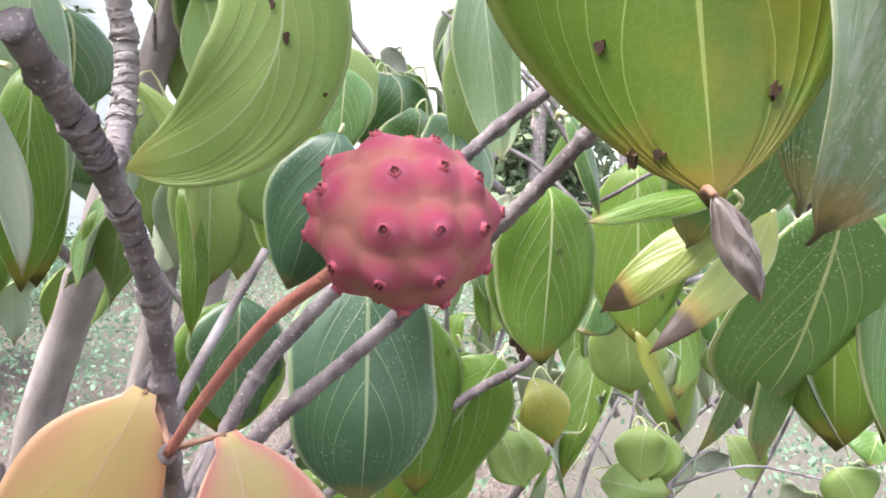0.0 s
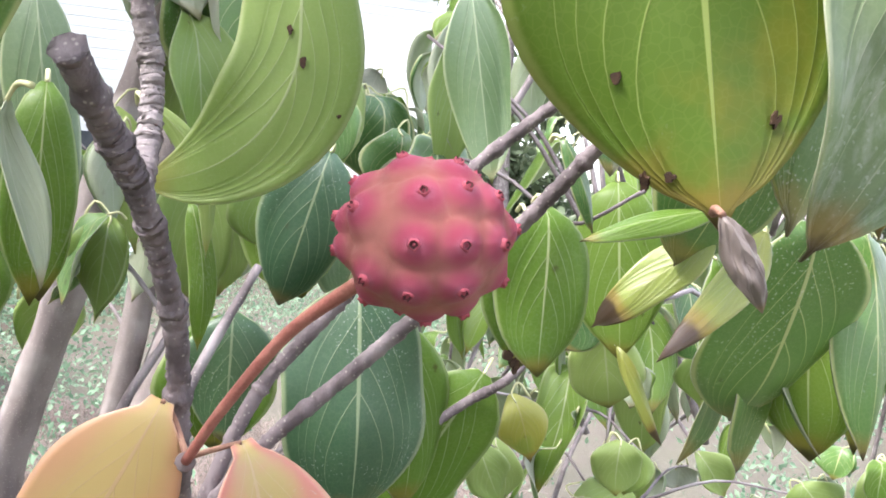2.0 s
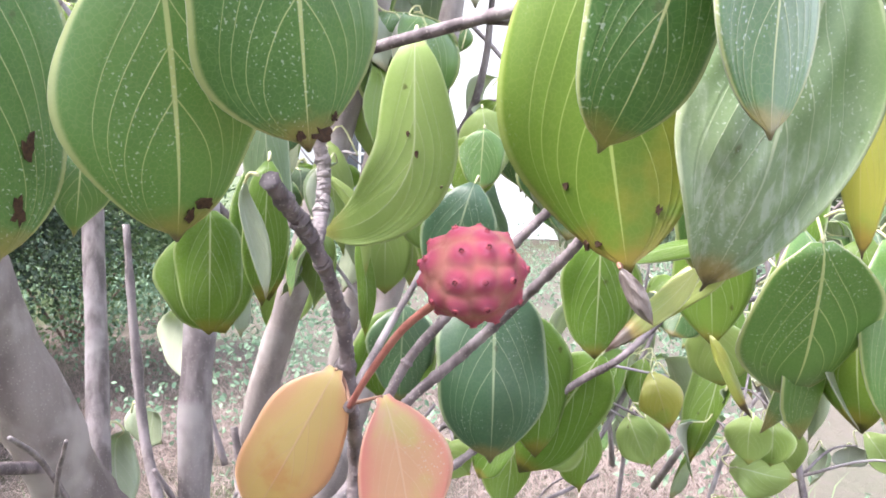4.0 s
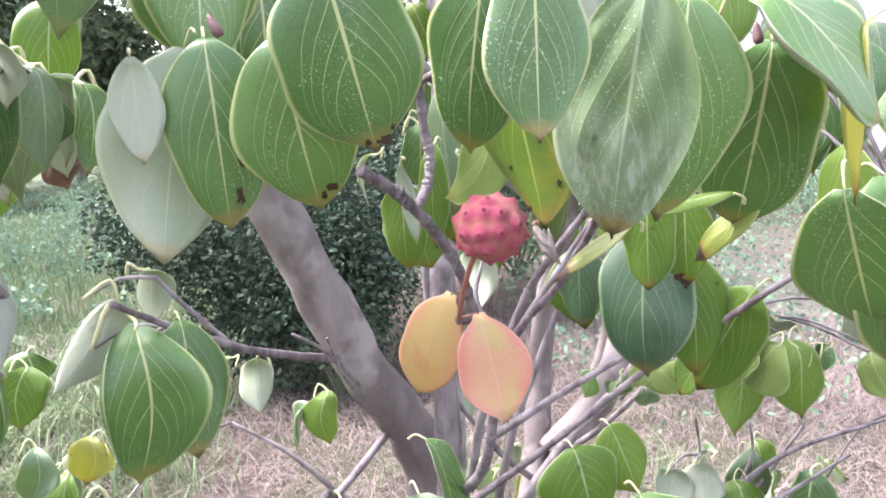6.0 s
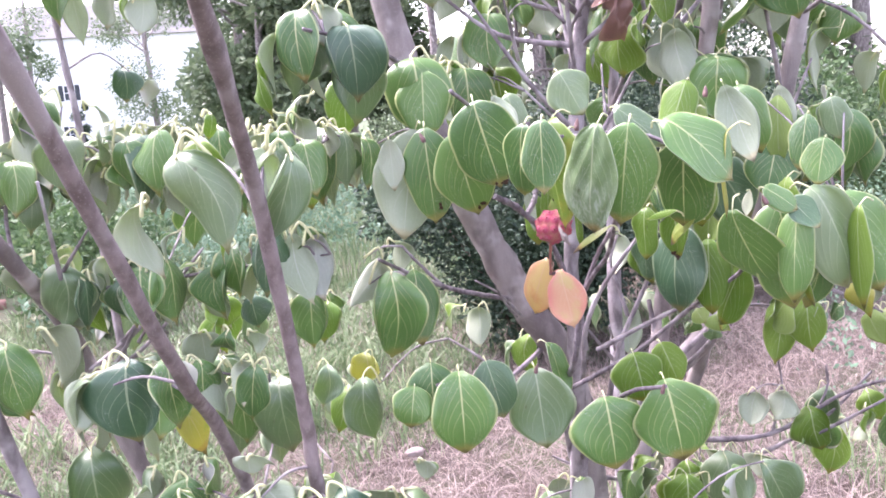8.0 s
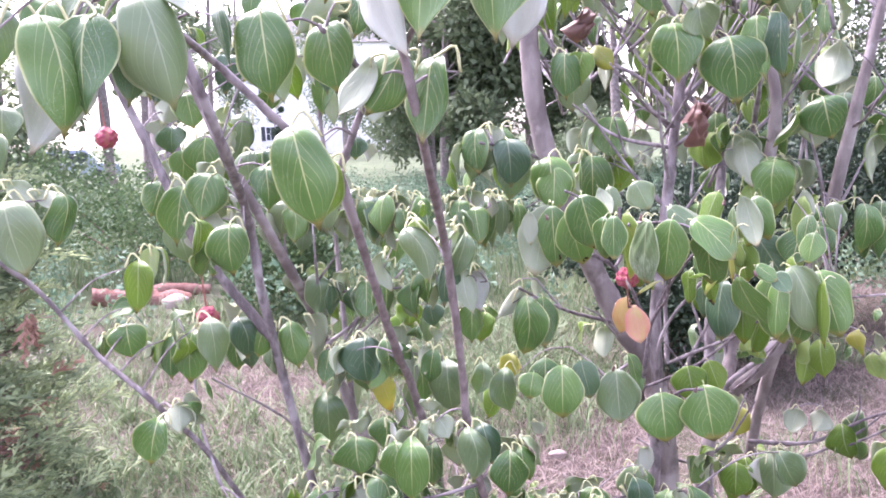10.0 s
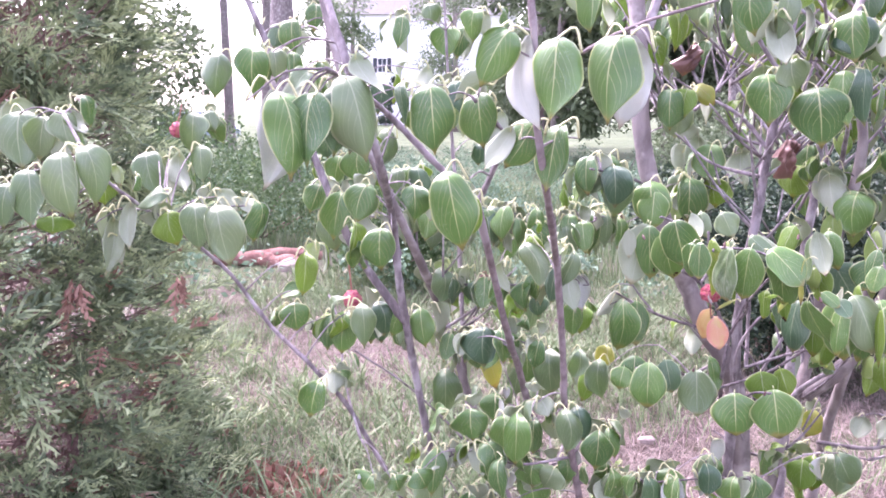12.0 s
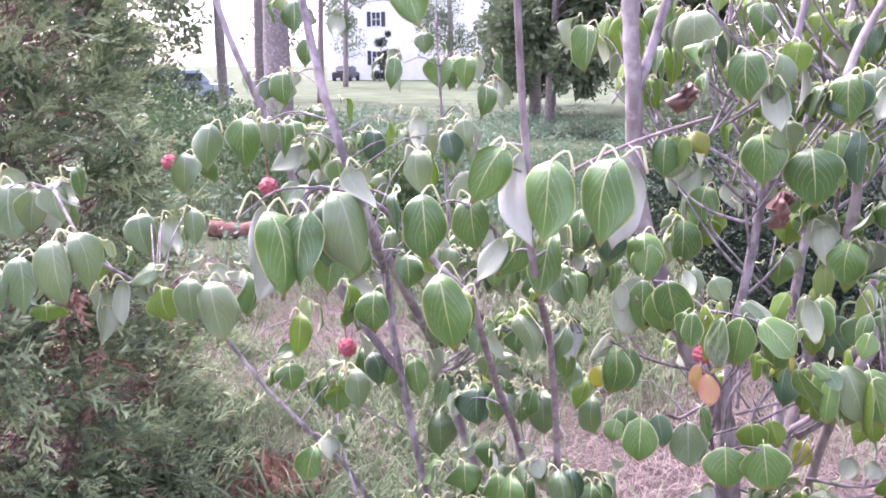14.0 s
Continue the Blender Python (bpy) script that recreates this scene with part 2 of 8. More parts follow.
def put_mesh(name, verts, faces, mats, parent=None, label="", slots=None, uvs=None, smooth=True):
    """A mesh in world places, parented where asked. slots: a material index for each face; uvs: one for each vertex."""
    me = bpy.data.meshes.new(name)
    me.from_pydata([tuple(v) for v in verts], [], [tuple(f) for f in faces])
    for m in mats if isinstance(mats, (list, tuple)) else [mats]:
        me.materials.append(m)
    if slots is not None:
        me.polygons.foreach_set("material_index", slots)
    if uvs is not None:
        layer = me.uv_layers.new(name="UVMap")
        idx = np.zeros(len(me.loops), dtype=np.int32)
        me.loops.foreach_get("vertex_index", idx)
        layer.data.foreach_set("uv", np.asarray(uvs, dtype=np.float32)[idx].ravel())
    me.polygons.foreach_set("use_smooth", [smooth] * len(me.polygons))
    me.update()
    ob = new(name, me)
    if parent:
        ob.parent = parent
        ob.matrix_parent_inverse = Matrix.Translation(-parent.location)
    if label:
        tagged(ob, label)
    return ob


def part(name, bm, material, parent=None, label="", smooth=False):
    """Links a bmesh, in world places, as one mesh under a thing or a part."""
    me = bpy.data.meshes.new(name)
    bm.to_mesh(me)
    bm.free()
    me.materials.append(material)
    me.polygons.foreach_set("use_smooth", [smooth] * len(me.polygons))
    ob = new(name, me)
    if parent:
        ob.parent = parent
        ob.matrix_parent_inverse = Matrix.Translation(-parent.location)
    if label:
        tagged(ob, label)
    return ob


def box_bm(x0, x1, y0, y1, z0, z1, bevel=0.0):
    bm = bmesh.new()
    bmesh.ops.create_cube(bm, size=1.0, matrix=Matrix.LocRotScale(((x0 + x1) / 2, (y0 + y1) / 2, (z0 + z1) / 2), None, (x1 - x0, y1 - y0, z1 - z0)))
    if bevel:
        bmesh.ops.bevel(bm, geom=bm.edges[:], offset=bevel, segments=2, affect="EDGES")
    return bm


def spline(points, steps):
    """A smooth line through points, as an array."""
    p = np.asarray(points, float)
    p = np.vstack([2 * p[0] - p[1], p, 2 * p[-1] - p[-2]])
    out = []
    for i in range(1, len(p) - 2):
        for t in np.linspace(0, 1, steps, endpoint=False):
            a, b, c, d = p[i - 1], p[i], p[i + 1], p[i + 2]
            out.append(0.5 * (2 * b + (c - a) * t + (2 * a - 5 * b + 4 * c - d) * t**2 + (3 * b - a - 3 * c + d) * t**3))
    out.append(p[-2])
    return np.array(out)


def tube(line, radii, sides=8):
    """Vertices and faces of a closed tube along a line."""
    line = np.asarray(line, float)
    n = len(line)
    along = np.gradient(line, axis=0)
    along /= np.linalg.norm(along, axis=1)[:, None] + 1e-12
    side = np.cross(along[0], (0.3, 0.2, 1.0) if abs(along[0][2]) < 0.8 else (1.0, 0.2, 0.1))
    verts, faces = [], []
    turn = np.linspace(0, 2 * np.pi, sides, endpoint=False)
    for i in range(n):
        side = side - along[i] * (side @ along[i])
        side /= np.linalg.norm(side) + 1e-12
        up = np.cross(along[i], side)
        verts.append(line[i] + radii[i] * (np.cos(turn)[:, None] * side + np.sin(turn)[:, None] * up))
    verts = np.vstack([*verts, line[0], line[-1]])
    for i in range(n - 1):
        for k in range(sides):
            a, b = i * sides + k, i * sides + (k + 1) % sides
            faces.append((a, b, b + sides, a + sides))
    for k in range(sides):
        faces.append((n * sides, (k + 1) % sides, k))
        faces.append((n * sides + 1, (n - 1) * sides + k, (n - 1) * sides + (k + 1) % sides))
    return verts, faces


WOOD = []


def branch(parent, points, r0, r1, material=None, name="branch", nodes=0.0, sides=8, steps=8, label=""):
    """A tapered, slightly uneven limb; nodes: the gap between the swollen rings of a twig."""
    line = spline(points, steps)
    step = np.r_[0, np.cumsum(np.linalg.norm(np.diff(line, axis=0), axis=1))]
    f = step / step[-1]
    radii = r0 + (r1 - r0) * f
    rng = np.random.default_rng(int(abs(points[0][0] * 7919 + points[0][2] * 104729 + points[-1][1] * 1299709) * 10) % 2**31)
    radii = radii * (1 + 0.035 * rng.standard_normal(len(radii)))
    if nodes:
        near = np.abs((step / nodes + rng.random()) % 1.0 - 0.5) * nodes
        radii = radii * (1 + 0.24 * np.exp(-((near / (r0 * 0.45)) ** 2)))
    line = line + rng.standard_normal(line.shape) * (0.025 * radii[:, None])
    verts, faces = tube(line, radii, sides)
    verts[:-2] += rng.standard_normal((len(verts) - 2, 3)) * (0.05 * np.repeat(radii, sides)[:, None])
    WOOD.append((parent.name, line))
    return put_mesh(name, verts, faces, material or BARK, parent, label)


GROWN = []


def leaf_root(base, tip, face):
    """Where the petiole of a leaf leaves its twig: beside the leaf's top, a little below it."""
    b, t = np.asarray(base, float), np.asarray(tip, float)
    length = np.linalg.norm(t - b)
    a = (t - b) / length
    n = np.asarray(face, float)
    n = n - a * (n @ a)
    n /= np.linalg.norm(n)
    way = 1.0 if int(abs(b[0]) * 1e4) % 2 else -1.0
    return b + a * 0.15 * length + np.cross(a, n) * (0.25 * way * length) - n * 0.05 * length


def leaf_shape(base, tip, width, face, kind="green", bow=None, fold=None, curl=None, wave=None, stem=None, side=0.0, fine=1, twist=None, roll=None, hook=0.0, cuneate=0.0):
    """Vertices, faces, material slots and uvs of a dogwood leaf between its two ends. face: the way its upper side looks; bow: how far
    the midrib arches that way; fold: how far the margins bend back (below 0: forward); curl: how far the tip bends back;
    side: a sideways bend; roll: angle, side and start of a margin that rolls over; hook: the angle by which the outer half turns sideways; cuneate: a wedge-shaped base."""
    b, t = np.asarray(base, float), np.asarray(tip, float)
    length = np.linalg.norm(t - b)
    a = (t - b) / length
    n = np.asarray(face, float)
    n = n - a * (n @ a)
    n /= np.linalg.norm(n)
    s = np.cross(a, n)
    rng = np.random.default_rng(int(abs(b[0] * 7919 + b[2] * 104729 + t[1] * 1299709) * 10) % 2**31)
    pick = rng.random(6)
    close = np.linalg.norm(b - (0.05, 0.0, 1.25)) < 0.24
    loose = 0.5 if close else 1.0
    bow = (0.03 + 0.06 * pick[0] if close else 0.06 + 0.11 * pick[0]) if bow is None else bow
    plain_form = fold is None
    lean = 1.0 + (0.9 * (pick[5] - 0.5) * np.sign(np.linspace(-1, 1, 8 * fine + 1)))[None, :] if plain_form else 1.0
    fold = ((0.15 + 0.38 * pick[1]) if pick[2] < 0.55 else -0.15 - 0.40 * pick[1]) * (0.6 if close else 1.0) if plain_form else fold
    curl = 0.20 * (pick[3] - 0.25) if curl is None else curl
    twist = 0.9 * loose * (pick[4] - 0.5) if twist is None else twist
    wave = (0.06 + 0.12 * rng.random() if close else 0.10 + 0.26 * rng.random()) if wave is None else wave
    if roll is None:
        roll = (rng.uniform(1.5, 3.0) * (1 if rng.random() < 0.8 else -0.6), rng.choice((-1, 1)), rng.uniform(0.30, 0.68)) if not close and plain_form and rng.random() < 0.74 else (0.0, 1, 0.25)
    roll, rolled, start = roll
    side = side + (0.0 if close else rng.normal(0.0, 0.055))
    nv, nu = 13 * fine, 8 * fine
    v = np.linspace(0, 1, nv + 1)[:, None]
    u = np.linspace(-1, 1, nu + 1)[None, :]
    taper = 0.72 if fine > 1 or close else rng.uniform(0.95, 1.45)
    wide = np.where(v < 0.42, np.clip(1 - ((v - 0.42) / 0.42) ** 2, 0, 1) ** (0.60 + cuneate), np.clip(1 - (np.abs(v - 0.42) / 0.55) ** 2.2, 0, 1) ** taper)
    half = width / 2 * np.maximum(wide, np.maximum(0.15 * np.clip((1 - v) / 0.13, 0, 1), 0.012))
    ph = rng.random(4) * 6.28
    ripple = wave * (np.sin(7 * v + ph[0]) * (u > 0) + np.sin(6 * v + ph[1]) * (u < 0)) * np.abs(u) ** 2.5
    shoulder = 0.0 if close else 0.09 + 0.09 * pick[0]
    arch = bow * length * np.sin(np.pi * v**0.5) + shoulder * length * (1 - np.exp(-v / 0.10)) * (1 - v) - curl * length * np.clip((v - 0.55) / 0.45, 0, 1) ** 2
    off = half * (-fold * lean * (0.75 * np.abs(u) + 0.3 * np.abs(u) ** 2.4) + ripple)
    if kind in ("rust", "withered", "webbed"):
        off = off + half * (0.035 if kind == "webbed" else 0.22) * (np.sin(6 * u + 9 * v + ph[2]) + 0.8 * np.sin(11 * u - 13 * v + ph[3]) + 0.5 * np.sin(21 * v + 5 * u))
    half = half * (1 + 0.07 * np.sin(9 * v + ph[2] + 2.5 * np.sign(u)) * np.abs(u))
    lat = half * u * (1 - 0.14 * abs(fold) * u**2)
    if roll:
        share = np.clip((u * rolled - start) / (1 - start), 0, 1)
        turn = roll * share * np.sin(np.pi * np.clip(v * 0.88 + 0.12, 0, 1)) ** 0.6
        bent = np.abs(turn) > 1e-3
        reach = half * (1 - start) * share / np.where(bent, turn, 1.0)
        lat = np.where(bent, rolled * (start * half + reach * np.sin(turn)), lat)
        off = np.where(bent, off * 0.3 + reach * (1 - np.cos(turn)), off)
    tw = twist * (v - 0.35) + (0.0 if close or fine > 1 else rng.normal(0.0, 0.55)) * np.clip((v - 0.3) / 0.7, 0, 1) ** 1.5
    lat, off = lat * np.cos(tw) - off * np.sin(tw) + side * length * np.sin(np.pi * v), lat * np.sin(tw) + off * np.cos(tw) + arch
    turned = hook * np.clip((v - 0.38) / 0.5, 0, 1)
    ahead = np.r_[[[0.0]], np.cumsum(np.cos((turned[1:] + turned[:-1]) / 2), axis=0)] * length / nv
    aside = np.r_[[[0.0]], np.cumsum(np.sin((turned[1:] + turned[:-1]) / 2), axis=0)] * length / nv
    top = (b + (ahead - lat * np.sin(turned))[..., None] * a + (aside + lat * np.cos(turned))[..., None] * s + off[..., None] * n).reshape(-1, 3)
    cnt = len(top)
    low = top - 0.0004 * n
    q = (np.arange(nv)[:, None] * (nu + 1) + np.arange(nu)[None, :]).reshape(-1, 1) + np.array([[0, 1, nu + 2, nu + 1]])
    vi = lambda i, j: i * (nu + 1) + j  # noqa: E731
    rim = [vi(0, j) for j in range(nu)] + [vi(i, nu) for i in range(nv)] + [vi(nv, j) for j in range(nu, 0, -1)] + [vi(i, 0) for i in range(nv, 0, -1)]
    rim_next = rim[1:] + rim[:1]
    edge = [(p, k, k + cnt, p + cnt) for p, k in zip(rim, rim_next)]
    if stem is not None:
        root = np.asarray(stem, float)
        hook = (root + b) / 2 - n * (0.09 if kind == "amber" else 0.0) * length
    elif close:
        root = b - a * 0.03 * length - n * 0.20 * length
        hook = (root + b) / 2 - a * 0.05 * length
    else:
        root = leaf_root(b, t, face)
        hook = root * 0.6 + b * 0.4 - a * 0.21 * length
    end = [b + 0.0002 * n] if stem is not None or close else [b + np.array([0, 0, 0.012 * length]), b + (arch[1, 0] + 0.0003) * n + a * length / nv]
    line = spline([root, hook, *end], 5 if len(end) == 1 else 3)
    pv, pf = tube(line, np.linspace(0.0010, 0.0007, len(line)) * (0.75 if close else 0.7 if np.linalg.norm(b - (0.33, -0.05, 1.22)) < 0.4 else 1.35), 6)
    verts = np.vstack([top, low, pv])
    q = np.vstack([q[:, [0, 1, 2]], q[:, [0, 2, 3]]])
    faces = [tuple(k) for k in q[:, ::-1].tolist()] + [tuple(k) for k in (q + cnt).tolist()] + edge + [tuple(k + 2 * cnt for k in f) for f in pf]
    slots = [0] * len(q) + [1] * (len(q) + len(edge)) + [2] * len(pf)
    uv = np.stack([(u * 0.5 + 0.5) + 0 * v, v + 0 * u], -1).reshape(-1, 2)
    return verts, faces, slots, np.vstack([uv, uv, np.full((len(pv), 2), 0.5)])


def leaf_mats(kind):
    return [LEAF[kind], UNDER_SKYLIT if kind == "silvered" else UNDER if kind in ("green", "deep", "lime", "olive", "pale", "backlit_lime", "webbed") else LEAF[kind], PETIOLE if kind in ("green", "deep", "lime", "olive", "pale", "backlit_lime", "yellow", "scorched", "webbed", "silvered") else SPUR]


def leaf(parent, base, tip, width, face, kind="green", name="leaf", label="", **form):
    """One leaf as a part of its tree."""
    if kind == "green" and face[1] < 0.0 and abs(base[0]) * 1e4 % 10 < 4.5 and np.linalg.norm(np.array(base) - (0.05, 0.0, 1.25)) > 0.3:
        kind = "silvered"
    GROWN.append((np.array(base), np.array(tip), width, np.array(face), kind, form.get("stem")))
    verts, faces, slots, uvs = leaf_shape(base, tip, width, face, kind, **form)
    ob = put_mesh(name, verts, faces, leaf_mats(kind), parent, label, slots, uvs)
    if label:
        NAMED[label] = ob
    return ob


NAMED = {}
BURN = plain("dead_leaf_spot", (0.025, 0.014, 0.010), (0.075, 0.040, 0.022), 900.0, 0.8)


def leaf_spot(ob, near, r, seed, stretch=1.0):
    """A dead brown spot right through a leaf, with a ragged outline."""
    rng = np.random.default_rng(seed)
    me = ob.data
    shift = np.array(ob.matrix_parent_inverse.translation) + np.array(ob.parent.location)
    tops = [q for q in me.polygons if q.material_index == 0]
    q = min(tops, key=lambda f: (f.center - Vector(near)).length)
    c, n = np.array(q.center) + shift, np.array(q.normal)
    s = np.cross(n, (0.0, 0.0, 1.0))
    s /= np.linalg.norm(s)
    u = np.cross(n, s)
    k = 14
    ang = np.linspace(0, 2 * np.pi, k, endpoint=False)
    size = r * (1 + 0.25 * rng.standard_normal(k))
    ring = [c + n * 0.00015 + s * size[i] * math.cos(ang[i]) + u * size[i] * stretch * math.sin(ang[i]) for i in range(k)]
    low = [v - n * 0.0008 for v in ring]
    verts = [c + n * 0.00016, c - n * 0.00066] + ring + low
    faces = [(0, 2 + i, 2 + (i + 1) % k) for i in range(k)] + [(1, 2 + k + (i + 1) % k, 2 + k + i) for i in range(k)]
    faces += [(2 + i, 2 + k + i, 2 + k + (i + 1) % k, 2 + (i + 1) % k) for i in range(k)]
    me2 = bpy.data.meshes.new("spot")
    me2.from_pydata([tuple(v) for v in verts], [], faces)
    me2.materials.append(BURN)
    sp = new("spot", me2)
    sp.parent = ob
    return sp


def leaf_mass(name, rows, parent, label):
    """Many leaves joined into one mesh; rows of base, tip, width, face and kind."""
    kinds = sorted({r[4] for r in rows})
    mats = [m for k in kinds for m in leaf_mats(k)]
    verts, faces, slots, uvs, at = [], [], [], [], 0
    for base, tip, width, face, kind in rows:
        v, f, s, uv = leaf_shape(base, tip, width, face, kind)
        verts.append(v)
        faces += [tuple(k + at for k in q) for q in f]
        slots += [3 * kinds.index(kind) + k for k in s]
        uvs.append(uv)
        at += len(v)
    return tagged(put_mesh(name, np.vstack(verts), faces, mats, parent, label, slots, np.vstack(uvs)), kind="stuff")


# ---- ground: one sheet to the horizon ----
def soil_material():
    w = Nodes("soil_grass_and_litter", 0.95, 0.15)
    obj = w.coords()
    patch = w.noise(0.9, 4.0, obj)
    c = w.mix(w.ramp(patch, 0.42, 0.58), (0.072, 0.055, 0.049), (0.055, 0.068, 0.034))
    c = w.mix(w.ramp(w.noise(14.0, 5.0, obj), 0.45, 0.7), c, (0.095, 0.075, 0.068))
    c = w.mix(w.ramp(w.noise(60.0, 4.0, obj), 0.5, 0.75), c, (0.07, 0.06, 0.04))
    far = w.n("SeparateXYZ", Vector=obj)
    c = w.mix(w.math("MULTIPLY", w.ramp(far.outputs[1], 5.5, 9.0), 0.85), c, w.mix(w.ramp(w.noise(0.5, 5.0, obj), 0.4, 0.6), (0.055, 0.08, 0.04), (0.10, 0.13, 0.07)))
    c = w.mix(w.math("MULTIPLY", w.math("MULTIPLY", w.ramp(far.outputs[0], 2.0, 4.0), w.math("SUBTRACT", 1.0, w.ramp(far.outputs[1], 3.0, 6.0))), 0.7), c, (0.125, 0.115, 0.10))
    w.color(c)
    w.bump(w.math("ADD", w.noise(30.0, 5.0, obj), w.math("MULTIPLY", w.noise(160.0, 3.0, obj), 0.5)), 0.8, 0.02)
    return w.m


def height(x, y):
    """The ground's gentle unevenness near the tree."""
    fade = np.exp(-(((x) / 9.0) ** 2) - ((y - 2) / 9.0) ** 2)
    return fade * (0.03 * np.sin(1.7 * x + 0.5) * np.cos(1.3 * y) + 0.02 * np.sin(4.1 * x + 1.2 * y))


axis = np.linspace(-1, 1, 141)
axis = np.sign(axis) * (np.abs(axis) * 12.0 + np.abs(axis) ** 9 * 600.0)
gx, gy = np.meshgrid(axis, axis + 2.0, indexing="ij")
gv = np.stack([gx, gy, height(gx, gy)], -1).reshape(-1, 3)
gn = len(axis)
gf = [(i * gn + j, (i + 1) * gn + j, (i + 1) * gn + j + 1, i * gn + j + 1) for i in range(gn - 1) for j in range(gn - 1)]
tagged(put_mesh("ground", gv, gf, soil_material()), "uneven brown soil with straw, litter and grass", "ground", kind="structure")


# ---- loose growth: many blades or small leaves in one mesh ----
def strips(name, roots, tips, widths, bends, mat, label, category, twist=False, parent=None, segs=2, flat=None):
    """Thin tapered blades from roots to tips, bent sideways; flat: the normal in whose plane each blade lies."""
    n = len(roots)
    rng = np.random.default_rng(n)
    along = tips - roots
    side = np.cross(along, flat) if flat is not None else np.cross(along, rng.standard_normal((n, 3))) if twist else np.stack([np.cos(a := rng.random(n) * 2 * np.pi), np.sin(a), np.zeros(n)], -1)
    side = side / (np.linalg.norm(side, axis=1)[:, None] + 1e-9)
    rows = []
    for k in range(segs + 1):
        f = k / segs
        mid = roots + along * f + bends * (4 * f * (1 - f))
        w = (widths * (1 - f) ** 0.6 * (0.55 + 0.9 * f * (1 - f) * 2))[:, None]
        rows.append(mid - side * w / 2)
        rows.append(mid + side * w / 2)
    verts = np.stack(rows, 1).reshape(-1, 3)
    one = np.array([(2 * k, 2 * k + 1, 2 * k + 3, 2 * k + 2) for k in range(segs)])
    faces = (one[None] + (np.arange(n) * 2 * (segs + 1))[:, None, None]).reshape(-1, 4)
    me = bpy.data.meshes.new(name)
    me.from_pydata(verts, [], faces.tolist())
    me.materials.append(mat)
    me.polygons.foreach_set("use_smooth", [True] * len(me.polygons))
    ob = new(name, me)
    if parent:
        ob.parent = parent
        ob.matrix_parent_inverse = Matrix.Translation(-parent.location)
        tagged(ob, label, kind="stuff")
    else:
        tagged(ob, label, category, kind="stuff")
    return ob


def foliage_material(name, a, b, c, rough=0.55, share=0.3):
    """Green that differs from blade to blade."""
    w = Nodes(name, rough, 0.35)
    r = w.island()
    col = w.mix(w.ramp(r, 0.0, 0.6), a, b)
    col = w.mix(w.ramp(r, 0.78, 1.0), col, c)
    col = w.mix(w.math("MULTIPLY", w.ramp(w.noise(2.5, 3.0), 0.4, 0.65), 0.4), col, a)
    w.color(col)
    w.translucent(col, share)
    return w.m


GRASS = foliage_material("grass_blade", (0.104, 0.158, 0.074), (0.180, 0.242, 0.124), (0.32, 0.30, 0.205))
STRAW = foliage_material("dry_straw", (0.175, 0.130, 0.120), (0.29, 0.235, 0.215), (0.115, 0.085, 0.08), 0.8, 0.15)
WEED = foliage_material("weed_leaf", (0.105, 0.185, 0.115), (0.170, 0.258, 0.172), (0.225, 0.305, 0.215))


def meadow(seed, count, x0, x1, y0, y1, tall, wide, mat, name, label, category, lean=0.35, thick=None, flat=1.0):
    rng = np.random.default_rng(seed)
    x, y = rng.uniform(x0, x1, count), y0 + (y1 - y0) * rng.random(count) ** 1.3
    bare = (np.abs(x + 2.05 + 0.15 * (y - 7)) < 0.75) & (y > 5.6) & (y < 7.9)
    x, y = x[~bare], y[~bare]
    count = len(x)
    clump = np.sin(2.3 * x + 0.7) * np.sin(1.9 * y + 1.1) + 0.5 * np.sin(5.1 * x - 2.0) * np.cos(4.3 * y) + 0.25 * rng.standard_normal(count)
    ok = clump > (thick if thick is not None else -9) + (1.1 * np.clip((x - 0.7) / 0.5, 0, 1) * (y < 3.4) if mat is GRASS else 0)
    x, y = x[ok], y[ok]
    n = len(x)
    h = tall * rng.uniform(0.35, 1.0, n) ** 1.2
    roots = np.stack([x, y, height(x, y) - 0.005], -1)
    a = rng.random(n) * 2 * np.pi
    reach = lean * h * rng.uniform(0.2, 1.6, n)
    tips = roots + np.stack([np.cos(a) * reach, np.sin(a) * reach, h * flat], -1)
    bends = np.stack([-np.cos(a) * reach * 0.25, -np.sin(a) * reach * 0.25, 0.15 * h], -1)
    return strips(name, roots, tips, wide * rng.uniform(0.6, 1.3, n), bends, mat, label, category)


meadow(3, 30000, -2.6, 2.6, 0.9, 6.5, 0.24, 0.008, GRASS, "grass", "long green grass in loose tufts", "grass", lean=1.0, thick=0.0)


